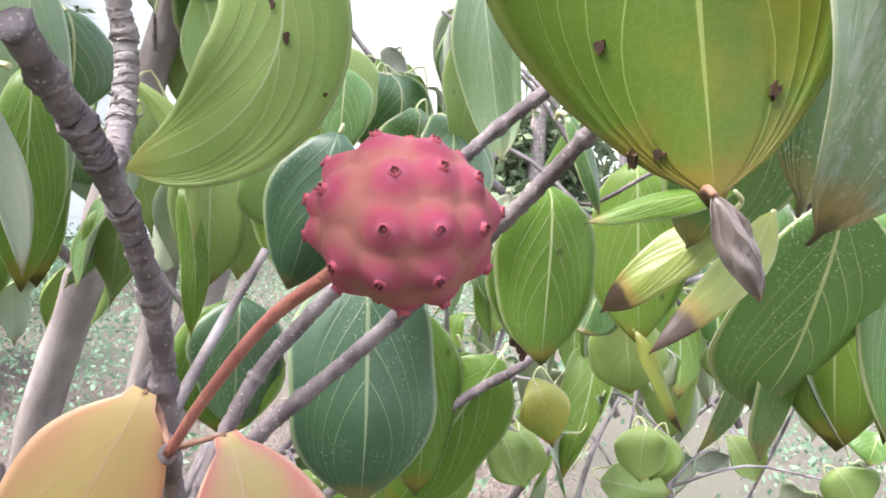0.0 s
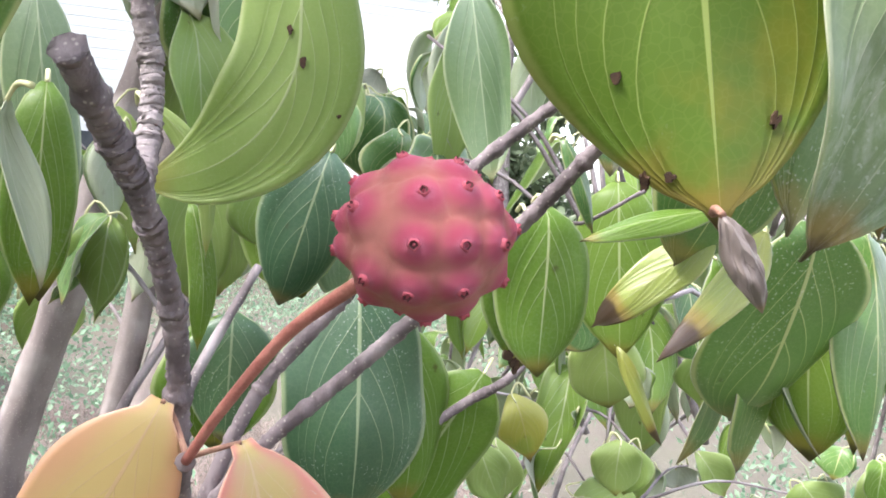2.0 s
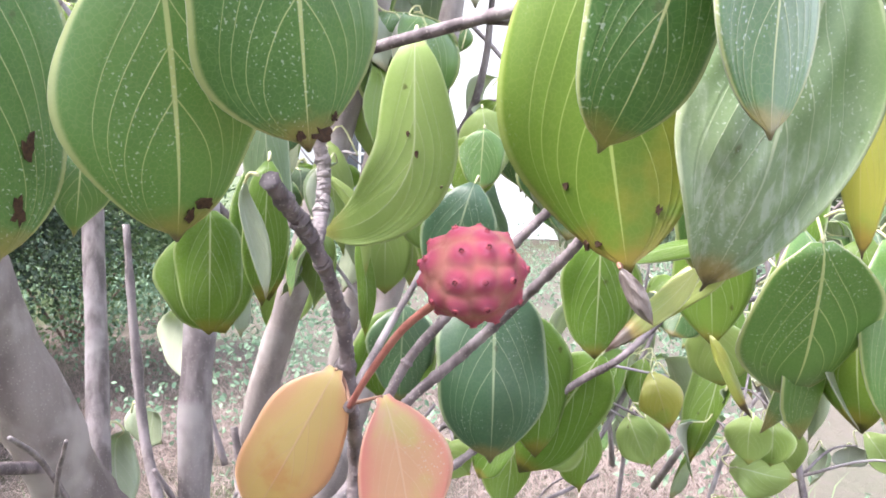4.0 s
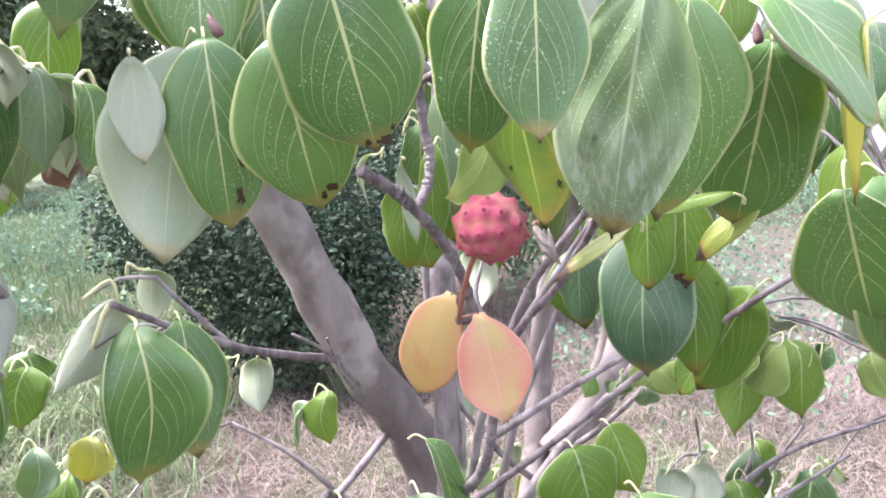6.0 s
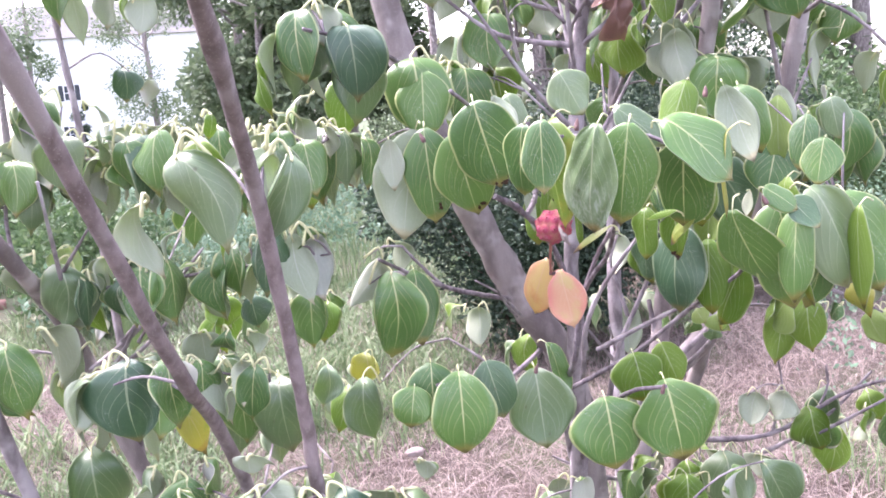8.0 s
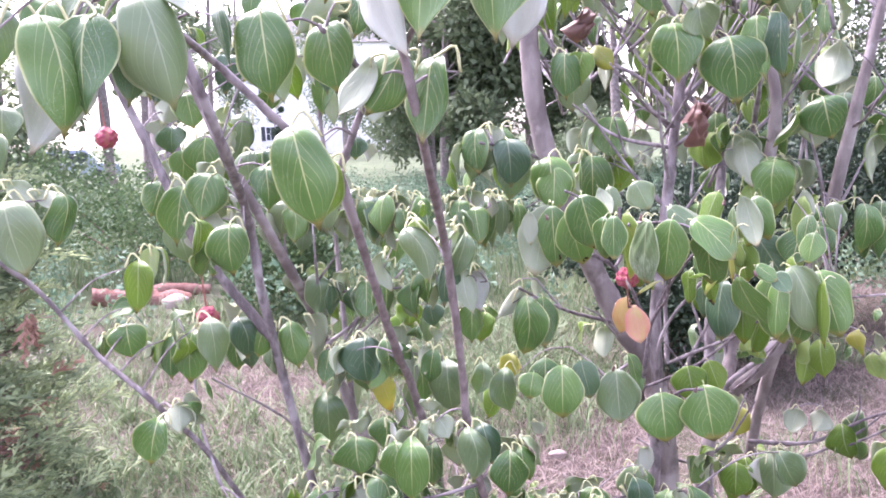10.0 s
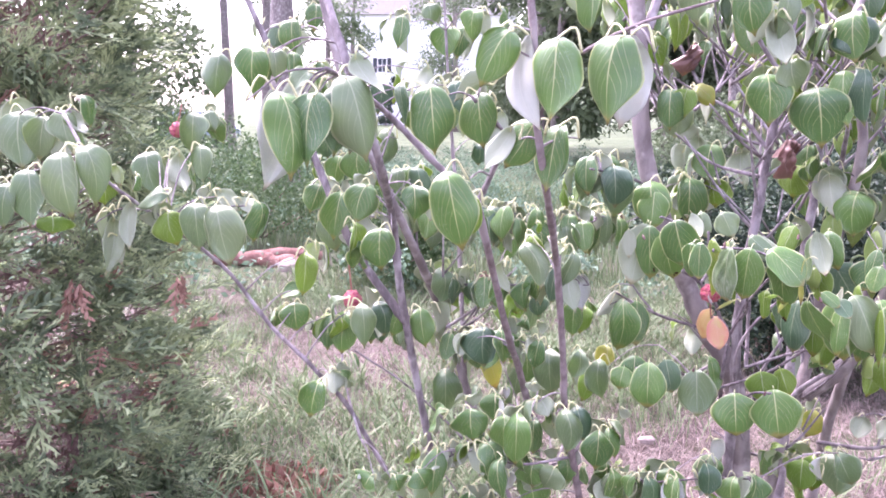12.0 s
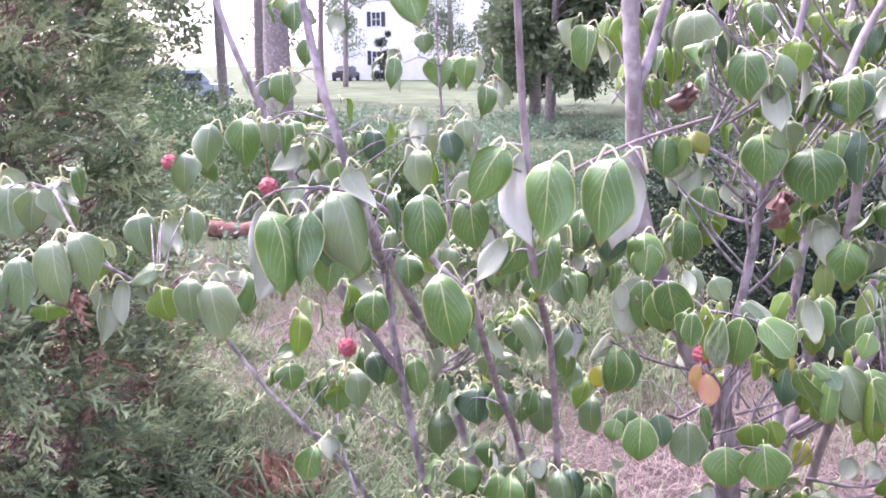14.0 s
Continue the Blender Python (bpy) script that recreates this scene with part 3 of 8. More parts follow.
def tufts(seed, count, blades, x0, x1, y0, y1, tall, wide):
    """Grass in clumps that spread from a common foot."""
    rng = np.random.default_rng(seed)
    cx, cy = rng.uniform(x0, x1, count), y0 + (y1 - y0) * rng.random(count) ** 1.3
    ok = np.sin(1.7 * cx + 0.4) * np.sin(1.5 * cy + 1.3) + 0.4 * rng.standard_normal(count) > -0.25
    ok &= (cx < 1.0 + 0.15 * rng.standard_normal(count)) | (cy > 3.4)
    cx, cy = np.repeat(cx[ok], blades), np.repeat(cy[ok], blades)
    n = len(cx)
    x, y = cx + 0.03 * rng.standard_normal(n), cy + 0.03 * rng.standard_normal(n)
    h = tall * np.repeat(rng.uniform(0.45, 1.1, n // blades), blades) * rng.uniform(0.5, 1.0, n)
    a, reach = rng.random(n) * 2 * np.pi, h * rng.uniform(0.3, 1.3, n)
    roots = np.stack([x, y, height(x, y) - 0.005], -1)
    tips = roots + np.stack([np.cos(a) * reach, np.sin(a) * reach, h * rng.uniform(0.35, 1.0, n)], -1)
    bends = np.stack([0 * a, 0 * a, 0.30 * h], -1)
    return strips("grass_tufts", roots, tips, wide * rng.uniform(0.6, 1.3, n), bends, GRASS, "broad-bladed grass tufts bending over", "grass", segs=3)


tufts(6, 1750, 20, -2.8, 2.8, 0.8, 6.5, 0.26, 0.011)
meadow(4, 125000, -3.0, 4.5, 0.3, 6.0, 0.14, 0.0048, STRAW, "dry_grass", "pinkish-brown dry grass and straw", "dry grass", lean=1.6, flat=0.5)
meadow(7, 22000, -4.5, 4.5, -4.0, 1.0, 0.14, 0.008, GRASS, "short_grass", "short green grass on the open ground", "grass", lean=1.1, thick=-0.1)
meadow(5, 16000, -6, 6, 6.0, 15.0, 0.30, 0.02, GRASS, "meadow", "green meadow behind the trees", "grass")


def leaf_cloud(name, centres, radii, count, size, mat, label, category, seed, parent=None, droop=0.0):
    """Many small pointed leaves, thickest near the outside of uneven balls."""
    rng = np.random.default_rng(seed)
    centres, radii = np.asarray(centres, float), np.asarray(radii, float)
    pick = rng.integers(0, len(centres), count)
    d = rng.standard_normal((count, 3))
    d /= np.linalg.norm(d, axis=1)[:, None]
    lump = 1 + 0.25 * np.sin(7 * d[:, 0] + 3 * pick) * np.cos(6 * d[:, 2] + pick)
    p = centres[pick] + d * (radii[pick] * (rng.random((count, 1)) ** 0.45) * lump[:, None])
    a = rng.standard_normal((count, 3)) + d * 0.8 - np.array([0, 0, droop])
    a /= np.linalg.norm(a, axis=1)[:, None]
    s = np.cross(a, rng.standard_normal((count, 3)))
    s /= np.linalg.norm(s, axis=1)[:, None] + 1e-9
    L = (size * rng.uniform(0.5, 1.3, count))[:, None]
    n = np.cross(a, s)
    verts = np.stack([p, p + a * L * 0.45 + s * L * 0.27 + n * L * 0.06, p + a * L, p + a * L * 0.45 - s * L * 0.27 + n * L * 0.06], 1).reshape(-1, 3)
    faces = np.arange(count * 4).reshape(-1, 4)
    tri = np.concatenate([faces[:, [0, 1, 2]], faces[:, [0, 2, 3]]])
    me = bpy.data.meshes.new(name)
    me.from_pydata(verts, [], tri.tolist())
    me.materials.append(mat)
    ob = new(name, me)
    if parent:
        ob.parent = parent
        ob.matrix_parent_inverse = Matrix.Translation(-parent.location)
        tagged(ob, label, kind="stuff")
    else:
        tagged(ob, label, category, kind="stuff")
    return ob


def weeds():
    rng = np.random.default_rng(12)
    n = 900
    c = np.stack([rng.uniform(-7, 11, n), 5.2 + 20 * rng.random(n) ** 1.4, rng.uniform(0.06, 0.40, n)], -1)
    c = c[~((np.abs(c[:, 0] + 2.05) < 0.85) & (c[:, 1] > 5.4) & (c[:, 1] < 7.7))]
    leaf_cloud("weeds", c, rng.uniform(0.15, 0.34, (len(c), 1)), 90000, 0.06, WEED, "blue-green leafy weeds in the field", "weeds", 13)


weeds()


def verge():
    rng = np.random.default_rng(14)
    n = 260
    c = np.stack([rng.uniform(2.5, 11, n), rng.uniform(-6, 4.5, n), rng.uniform(0.05, 0.5, n)], -1)
    leaf_cloud("verge_growth", c, rng.uniform(0.2, 0.5, (n, 1)), 45000, 0.035, WEED, "light green low growth along the gravel path", "undergrowth", 15)


verge()
LITTER = foliage_material("dead_leaf_litter", (0.20, 0.085, 0.065), (0.32, 0.17, 0.13), (0.13, 0.07, 0.06), 0.85, 0.1)


def litter(x, y, r, count, seed):
    rng = np.random.default_rng(seed)
    c = np.stack([x + r * rng.standard_normal(60) * 0.5, y + r * rng.standard_normal(60) * 0.4, rng.uniform(0.0, 0.06, 60)], -1)
    leaf_cloud("leaf_litter", c, np.full((60, 1), 0.06), count, 0.06, LITTER, "heap of fallen red-brown leaves on the soil", "leaf litter", seed)


litter(-1.05, 1.86, 0.22, 2200, 16)

# ---- the dogwood: stems and twigs ----
tree = thing("dogwood_tree", (0.1, 0.4, 0), "multi-stemmed kousa dogwood with drooping green leaves and grey-brown bark", "tree")
# main trunk, leaning over and rising behind the leaves
branch(tree, [(0.20, 0.40, -0.03), (0.18, 0.33, 0.45), (0.145, 0.25, 0.90), (0.122, 0.250, 1.055), (0.072, 0.242, 1.136), (0.012, 0.243, 1.27), (-0.045, 0.244, 1.43), (-0.062, 0.25, 1.62), (-0.075, 0.26, 1.80), (-0.10, 0.28, 2.15), (-0.16, 0.30, 2.6)], 0.024, 0.008, TRUNK, "trunk", sides=14, label="smooth grey-brown leaning trunk")
branch(tree, [(-0.06, 0.25, 1.60), (-0.02, 0.27, 1.72), (0.05, 0.29, 1.95), (0.08, 0.30, 2.2)], 0.009, 0.004, BARK, nodes=0.09)
branch(tree, [(0.1077, -0.0381, 1.2643), (0.1032, -0.0214, 1.2543), (0.1013, -0.0126, 1.2567), (0.0961, -0.0063, 1.2473), (0.0916, 0.0018, 1.2393)], 0.0007, 0.0003, TWIG_SHADED, "twig", nodes=0.01, steps=5, sides=6)
branch(tree, [(0.1440, 0.0889, 1.2330), (0.1219, 0.0952, 1.2064), (0.0961, 0.1021, 1.1731), (0.0855, 0.1220, 1.1295), (0.0937, 0.1516, 1.0666)], 0.0016, 0.0030, BARK, "twig", nodes=0.05, steps=5, sides=6)
branch(tree, [(0.2168, 0.1588, 1.1968), (0.1896, 0.1666, 1.1646), (0.1676, 0.1704, 1.1251), (0.1477, 0.1731, 1.0854), (0.1405, 0.1879, 1.0237)], 0.0018, 0.0036, BARK, "twig", nodes=0.05, steps=5, sides=6)
branch(tree, [(0.1929, 0.1143, 1.1374), (0.1555, 0.1301, 1.1200), (0.1095, 0.1491, 1.0964)], 0.0020, 0.0030, BARK, "twig", nodes=0.05, steps=5, sides=6)
branch(tree, [(0.3028, 0.1900, 1.1115), (0.2729, 0.1990, 1.0781), (0.2336, 0.2124, 1.0429), (0.2094, 0.2383, 0.9943)], 0.0030, 0.0062, BARK, "twig", nodes=0.05, steps=5, sides=6)
branch(tree, [(-0.0040, 0.1772, 1.1800), (0.0289, 0.2018, 1.1581), (0.0625, 0.2238, 1.1242)], 0.0009, 0.0016, BARK, "twig", nodes=0.05, steps=5, sides=6)
branch(tree, [(0.0125, 0.1679, 1.1759), (0.0335, 0.1978, 1.1491), (0.0575, 0.2262, 1.1237)], 0.0008, 0.0015, BARK, "twig", nodes=0.05, steps=5, sides=6)
branch(tree, [(0.0197, 0.3506, 1.0774), (0.0527, 0.3289, 1.0512), (0.0809, 0.3082, 1.0176), (0.1256, 0.2976, 0.9615)], 0.0014, 0.0034, BARK, "twig", nodes=0.05, steps=5, sides=6)
branch(tree, [(0.2578, 0.2905, 1.1005), (0.2601, 0.2810, 1.0558), (0.2681, 0.2689, 1.0134)], 0.0028, 0.0040, BARK, "twig", nodes=0.05, steps=5, sides=6)
branch(tree, [(0.2107, 0.2741, 1.1880), (0.1993, 0.2741, 1.1575), (0.2043, 0.2656, 1.1256), (0.2092, 0.2571, 1.0938)], 0.0016, 0.0026, BARK, "twig", nodes=0.05, steps=5, sides=6)
branch(tree, [(0.1588, 0.2886, 1.2455), (0.1555, 0.2797, 1.1896), (0.1531, 0.2685, 1.1234), (0.1435, 0.2403, 1.0686)], 0.0022, 0.0040, BARK, "twig", nodes=0.05, steps=5, sides=6)
branch(tree, [(0.4720, 0.1636, 1.0056), (0.4255, 0.1786, 0.9592), (0.3813, 0.1955, 0.9293), (0.3518, 0.2078, 0.9150)], 0.0016, 0.0030, BARK, "twig", nodes=0.05, steps=5, sides=6)
branch(tree, [(0.4282, 0.1876, 1.0147), (0.4254, 0.1838, 0.9871), (0.4074, 0.1870, 0.9551)], 0.0013, 0.0020, BARK, "twig", nodes=0.05, steps=5, sides=6)
branch(tree, [(0.4583, 0.1122, 0.9981), (0.4250, 0.1457, 0.9646), (0.3939, 0.1787, 0.9351)], 0.0015, 0.0026, BARK, "twig", nodes=0.05, steps=5, sides=6)
# forked trunk beside it
branch(tree, [(0.22, 0.42, -0.03), (0.20, 0.33, 0.5), (0.205, 0.25, 0.878), (0.253, 0.272, 1.019), (0.275, 0.285, 1.10), (0.268, 0.236, 1.24), (0.29, 0.19, 1.45), (0.268, 0.22, 1.624), (0.36, 0.27, 1.80), (0.46, 0.27, 2.0)], 0.018, 0.0045, TRUNK, "trunk", sides=12)
branch(tree, [(0.253, 0.252, 1.015), (0.30, 0.24, 1.06), (0.335, 0.24, 1.11), (0.38, 0.22, 1.25), (0.42, 0.2, 1.45), (0.47, 0.18, 1.7)], 0.014, 0.006, TRUNK)
branch(tree, [(0.36, 0.5, -0.03), (0.35, 0.43, 0.6), (0.345, 0.36, 0.90), (0.34, 0.27, 1.09), (0.36, 0.24, 1.30)], 0.013, 0.008, TRUNK)
branch(tree, [(0.13, 0.30, 0.60), (0.115, 0.21, 1.0), (0.108, 0.19, 1.18), (0.138, 0.21, 1.363), (0.148, 0.20, 1.48), (0.17, 0.20, 1.65), (0.21, 0.2, 1.9)], 0.011, 0.005, BARK, nodes=0.12)
branch(tree, [(0.30, 0.45, 0.7), (0.33, 0.5, 1.1), (0.374, 0.552, 1.35), (0.38, 0.55, 1.5), (0.40, 0.5, 1.8)], 0.012, 0.006, BARK, nodes=0.12)
branch(tree, [(0.148, 0.20, 1.44), (0.10, 0.22, 1.50), (0.04, 0.24, 1.535), (-0.01, 0.22, 1.56)], 0.004, 0.0016, BARK, nodes=0.05)
branch(tree, [(0.15, 0.20, 1.46), (0.20, 0.22, 1.54), (0.22, 0.2, 1.62)], 0.004, 0.0018, BARK, nodes=0.05)
branch(tree, [(0.14, 0.21, 1.40), (0.07, 0.25, 1.42), (0.01, 0.27, 1.47)], 0.0035, 0.0014, BARK, nodes=0.05)
branch(tree, [(0.16, 0.20, 1.56), (0.11, 0.18, 1.62), (0.08, 0.1, 1.66), (0.06, 0.05, 1.68)], 0.004, 0.0016, BARK, nodes=0.05)
branch(tree, [(0.27, 0.28, 1.60), (0.22, 0.2, 1.66), (0.17, 0.1, 1.70)], 0.004, 0.0016, BARK, nodes=0.05)
branch(tree, [(0.29, 0.26, 1.42), (0.25, 0.16, 1.50), (0.20, 0.09, 1.56)], 0.0045, 0.0018, BARK, nodes=0.05)
branch(tree, [(0.38, 0.22, 1.25), (0.34, 0.15, 1.33), (0.30, 0.12, 1.42)], 0.004, 0.0018, BARK, nodes=0.05)
# stems that lean over to the open side
branch(tree, [(-0.22, 0.42, -0.03), (-0.33, 0.30, 0.55), (-0.405, 0.20, 0.95), (-0.44, 0.14, 1.171), (-0.45, 0.115, 1.25), (-0.456, 0.096, 1.331), (-0.468, -0.06, 1.45), (-0.50, -0.10, 1.56), (-0.54, -0.04, 1.68), (-0.57, 0.0, 1.85), (-0.60, 0.05, 2.2)], 0.0088, 0.0040, BARK, "stem", nodes=0.10, sides=10)
branch(tree, [(-0.44, 0.14, 1.171), (-0.488, 0.135, 1.24), (-0.527, 0.133, 1.303), (-0.585, 0.155, 1.436), (-0.64, 0.14, 1.58), (-0.70, 0.12, 1.75), (-0.74, 0.1, 2.0)], 0.0068, 0.0032, BARK, "stem", nodes=0.09)
branch(tree, [(-0.02, 0.45, -0.03), (-0.20, 0.36, 0.60), (-0.34, 0.331, 0.997), (-0.389, 0.33, 1.156), (-0.43, 0.21, 1.281), (-0.50, 0.16, 1.45), (-0.56, 0.2, 1.62), (-0.62, 0.25, 1.9)], 0.0136, 0.0048, TRUNK, "stem", sides=10)
branch(tree, [(0.02, 0.42, -0.03), (-0.15, 0.26, 0.6), (-0.248, 0.098, 1.055), (-0.29, -0.04, 1.20), (-0.341, -0.238, 1.403)], 0.0080, 0.0044, BARK_RED, "stem", nodes=0.10)
branch(tree, [(-0.341, -0.238, 1.403), (-0.37, -0.23, 1.43), (-0.396, -0.225, 1.455), (-0.44, -0.22, 1.50), (-0.47, -0.30, 1.53), (-0.49, -0.37, 1.545)], 0.0042, 0.0024, BARK, nodes=0.05)
branch(tree, [(-0.341, -0.238, 1.403), (-0.325, -0.25, 1.44), (-0.315, -0.27, 1.48), (-0.35, -0.31, 1.52)], 0.0036, 0.002, BARK, nodes=0.05)
branch(tree, [(0.03, 0.40, -0.03), (-0.12, 0.16, 0.7), (-0.20, -0.01, 1.06), (-0.212, -0.045, 1.154), (-0.237, -0.14, 1.314), (-0.274, -0.315, 1.433), (-0.288, -0.345, 1.50), (-0.291, -0.35, 1.563), (-0.30, -0.36, 1.65), (-0.31, -0.37, 1.80)], 0.0072, 0.0032, BARK_RED, "stem", nodes=0.09, sides=10)
branch(tree, [(-0.285, -0.345, 1.50), (-0.26, -0.36, 1.55), (-0.20, -0.37, 1.585), (-0.12, -0.36, 1.61)], 0.0022, 0.0014, BARK_RED, nodes=0.04)
branch(tree, [(-0.34, 0.34, 1.0), (-0.355, 0.42, 1.3), (-0.37, 0.45, 1.5), (-0.385, 0.46, 1.75)], 0.005, 0.002, BARK, nodes=0.06)
branch(tree, [(-0.28, 0.40, -0.03), (-0.40, 0.20, 0.70), (-0.50, 0.05, 1.02), (-0.559, -0.022, 1.139), (-0.627, 0.0, 1.20), (-0.685, 0.0, 1.278), (-0.74, -0.05, 1.345), (-0.775, -0.083, 1.381), (-0.81, -0.13, 1.43), (-0.87, -0.08, 1.50)], 0.0060, 0.0021, BARK, "stem", nodes=0.10)
branch(tree, [(-0.50, 0.0, 1.03), (-0.53, 0.06, 1.10), (-0.54, 0.1, 1.17), (-0.56, 0.12, 1.22)], 0.0022, 0.0012, BARK, nodes=0.05)
branch(tree, [(-0.20, 0.36, 0.60), (-0.30, 0.30, 0.85), (-0.42, 0.22, 1.02), (-0.52, 0.12, 1.13)], 0.003, 0.0014, BARK, nodes=0.06)
# the twigs around the fruit
branch(tree, [(0.115, 0.235, 0.95), (0.075, 0.16, 1.05), (0.052, 0.085, 1.11), (0.050, 0.069, 1.145), (0.052, 0.067, 1.175), (0.036, 0.060, 1.200), (0.024, 0.055, 1.226), (0.010, 0.052, 1.245), (-0.003, 0.050, 1.258)], 0.0034, 0.0023, TWIG_SHADED, "twig", nodes=0.022, sides=14, steps=40, label="grey twig with ringed nodes and pale dots")
branch(tree, [(-0.003, 0.050, 1.258), (-0.012, 0.0495, 1.2655), (-0.029, 0.045, 1.2745)], 0.0027, 0.0023, TWIG_SHADED, "twig", nodes=0.012, sides=14, steps=40)
branch(tree, [(0.001, 0.051, 1.256), (0.010, 0.055, 1.266), (0.013, 0.0565, 1.278), (0.0120, 0.0587, 1.2932), (0.0113, 0.0602, 1.3316)], 0.0023, 0.0018, TWIG_SHADED, "twig", nodes=0.016, sides=14, steps=40)
branch(tree, [(0.034, 0.059, 1.2015), (0.026, 0.054, 1.202), (0.018, 0.049, 1.204)], 0.0018, 0.0015, BARK_RED, "spur", nodes=0.006, sides=14, steps=40)
branch(tree, [(0.052, 0.067, 1.172), (0.058, 0.050, 1.196), (0.061, 0.027, 1.218), (0.050, -0.008, 1.251), (0.040, -0.028, 1.272), (0.02, -0.05, 1.29)], 0.0020, 0.0016, TWIG_SHADED, "twig", nodes=0.03, sides=12, steps=36)
branch(tree, [(0.052, 0.067, 1.168), (0.062, 0.055, 1.205), (0.066, 0.038, 1.228), (0.078, 0.010, 1.262), (0.085, -0.015, 1.285), (0.08, -0.05, 1.31)], 0.0020, 0.0016, TWIG_SHADED, "twig", nodes=0.028, sides=12, steps=36)
branch(tree, [(0.062, 0.125, 1.07), (0.130, 0.114, 1.098), (0.163, 0.073, 1.142), (0.182, 0.024, 1.181), (0.182, 0.003, 1.196), (0.225, -0.012, 1.215), (0.25, -0.03, 1.235)], 0.0023, 0.0016, TWIG_SHADED, "twig", nodes=0.028, sides=12, steps=36)
branch(tree, [(0.225, -0.012, 1.215), (0.255, -0.04, 1.217), (0.29, -0.07, 1.225)], 0.0018, 0.0012, TWIG_SHADED, "twig", nodes=0.02)
branch(tree, [(0.072, 0.24, 1.136), (-0.01, 0.21, 1.165), (-0.06, 0.20, 1.19), (-0.10, 0.17, 1.215)], 0.0030, 0.0016, TWIG_SHADED, "twig", nodes=0.03)
branch(tree, [(-0.03, 0.207, 1.175), (-0.05, 0.22, 1.20), (-0.06, 0.23, 1.215)], 0.0018, 0.0012, TWIG_SHADED, "twig", nodes=0.02)
branch(tree, [(0.10, 0.25, 1.08), (0.04, 0.22, 1.06), (0.0, 0.16, 1.09), (-0.05, 0.08, 1.115), (-0.09, 0.05, 1.125)], 0.0028, 0.0016, TWIG_SHADED, "twig", nodes=0.03)
branch(tree, [(0.12, 0.22, 0.95), (0.09, 0.13, 1.03), (0.085, 0.05, 1.085), (0.10, 0.01, 1.10)], 0.003, 0.0018, TWIG_SHADED, "twig", nodes=0.03)
branch(tree, [(0.012, 0.243, 1.27), (0.02, 0.14, 1.295), (0.0, 0.0, 1.318), (-0.02, -0.065, 1.322)], 0.0024, 0.0015, TWIG_SHADED, "twig", nodes=0.03)
branch(tree, [(0.0, 0.0, 1.318), (0.05, -0.05, 1.318), (0.085, -0.075, 1.29)], 0.0017, 0.0013, TWIG_SHADED, "twig", nodes=0.03)
branch(tree, [(0.02, 0.14, 1.31), (-0.04, 0.05, 1.345), (-0.075, 0.0, 1.36)], 0.0022, 0.0015, TWIG_SHADED, "twig", nodes=0.03)
branch(tree, [(-0.02, 0.244, 1.36), (-0.06, 0.17, 1.39), (-0.11, 0.13, 1.41), (-0.16, 0.1, 1.42)], 0.003, 0.0015, TWIG_SHADED, "twig", nodes=0.03)
branch(tree, [(0.28, 0.25, 0.93), (0.36, 0.2, 0.94), (0.44, 0.16, 0.99), (0.52, 0.1, 1.02)], 0.0036, 0.0016, TWIG_SHADED, "twig", nodes=0.04)
branch(tree, [(0.36, 0.2, 0.94), (0.375, 0.2, 0.99), (0.37, 0.2, 1.03)], 0.0018, 0.001, TWIG_SHADED, "twig", nodes=0.03)

# ---- the dogwood: its leaves ----
leaf(tree, (0.0192, 0.0550, 1.2152), (0.0110, 0.0830, 1.1600), 0.0315, (-0.60, -0.66, 0.46), "amber", bow=0.04, fold=0.10, cuneate=0.28, wave=0.05, fine=2, twist=0, stem=(0.0183, 0.0489, 1.2048), label="amber-yellow autumn leaf with a scorched tip")
leaf(tree, (0.0222, 0.0395, 1.2078), (0.0278, 0.0300, 1.1588), 0.0335, (-0.53, -0.72, 0.45), "coral", bow=0.05, fold=-0.14, cuneate=0.32, wave=0.08, fine=2, twist=0, stem=(0.0183, 0.0489, 1.2048), label="coral-pink autumn leaf with yellow patches")
leaf(tree, (-0.0459, 0.0330, 1.3512), (-0.0272, 0.0342, 1.2819), 0.0600, (-0.45, -0.82, 0.34), "green", bow=0.07, fold=0.18, twist=0, roll=(0.0, 1, 0.3), fine=2, label="broad green leaf with a yellow and black tip")
leaf(tree, (-0.0529, 0.0612, 1.3284), (-0.0375, 0.0651, 1.2565), 0.0540, (-0.52, -0.78, 0.36), "green", bow=0.07, fold=0.18, twist=0, roll=(0.0, 1, 0.3), fine=2, label="dusty green leaf with a black blotch by its tip")
leaf(tree, (-0.0642, 0.1086, 1.3335), (-0.0612, 0.1058, 1.2494), 0.0460, (-0.35, -0.87, 0.36), "green", bow=0.07, fold=0.18, twist=0, roll=(0.0, 1, 0.3), fine=2, label="green leaf with two long black blotches")
leaf(tree, (-0.0469, -0.0634, 1.3328), (-0.0462, -0.0477, 1.2807), 0.0300, (-0.70, -0.64, 0.32), "green", fold=0.15, twist=0, roll=(0.0, 1, 0.3), fine=2)
leaf(tree, (-0.0388, -0.0735, 1.3350), (-0.0404, -0.0750, 1.2844), 0.0300, (-0.55, -0.77, 0.31), "green", fold=0.15, twist=0, roll=(0.0, 1, 0.3), fine=2)
leaf(tree, (-0.0018, -0.0820, 1.3291), (-0.0043, -0.0645, 1.2493), 0.0445, (-0.71, -0.62, 0.34), "webbed", bow=0.05, fold=0.12, twist=0, wave=0.2, roll=(1.8, -1, 0.72), fine=3, label="green leaf with a white web on its worn lower end")
leaf(tree, (0.0275, -0.0728, 1.3274), (0.0227, -0.0620, 1.2539), 0.0475, (-0.53, -0.77, 0.34), "green", fold=0.15, twist=0, roll=(0.0, 1, 0.3), fine=2)
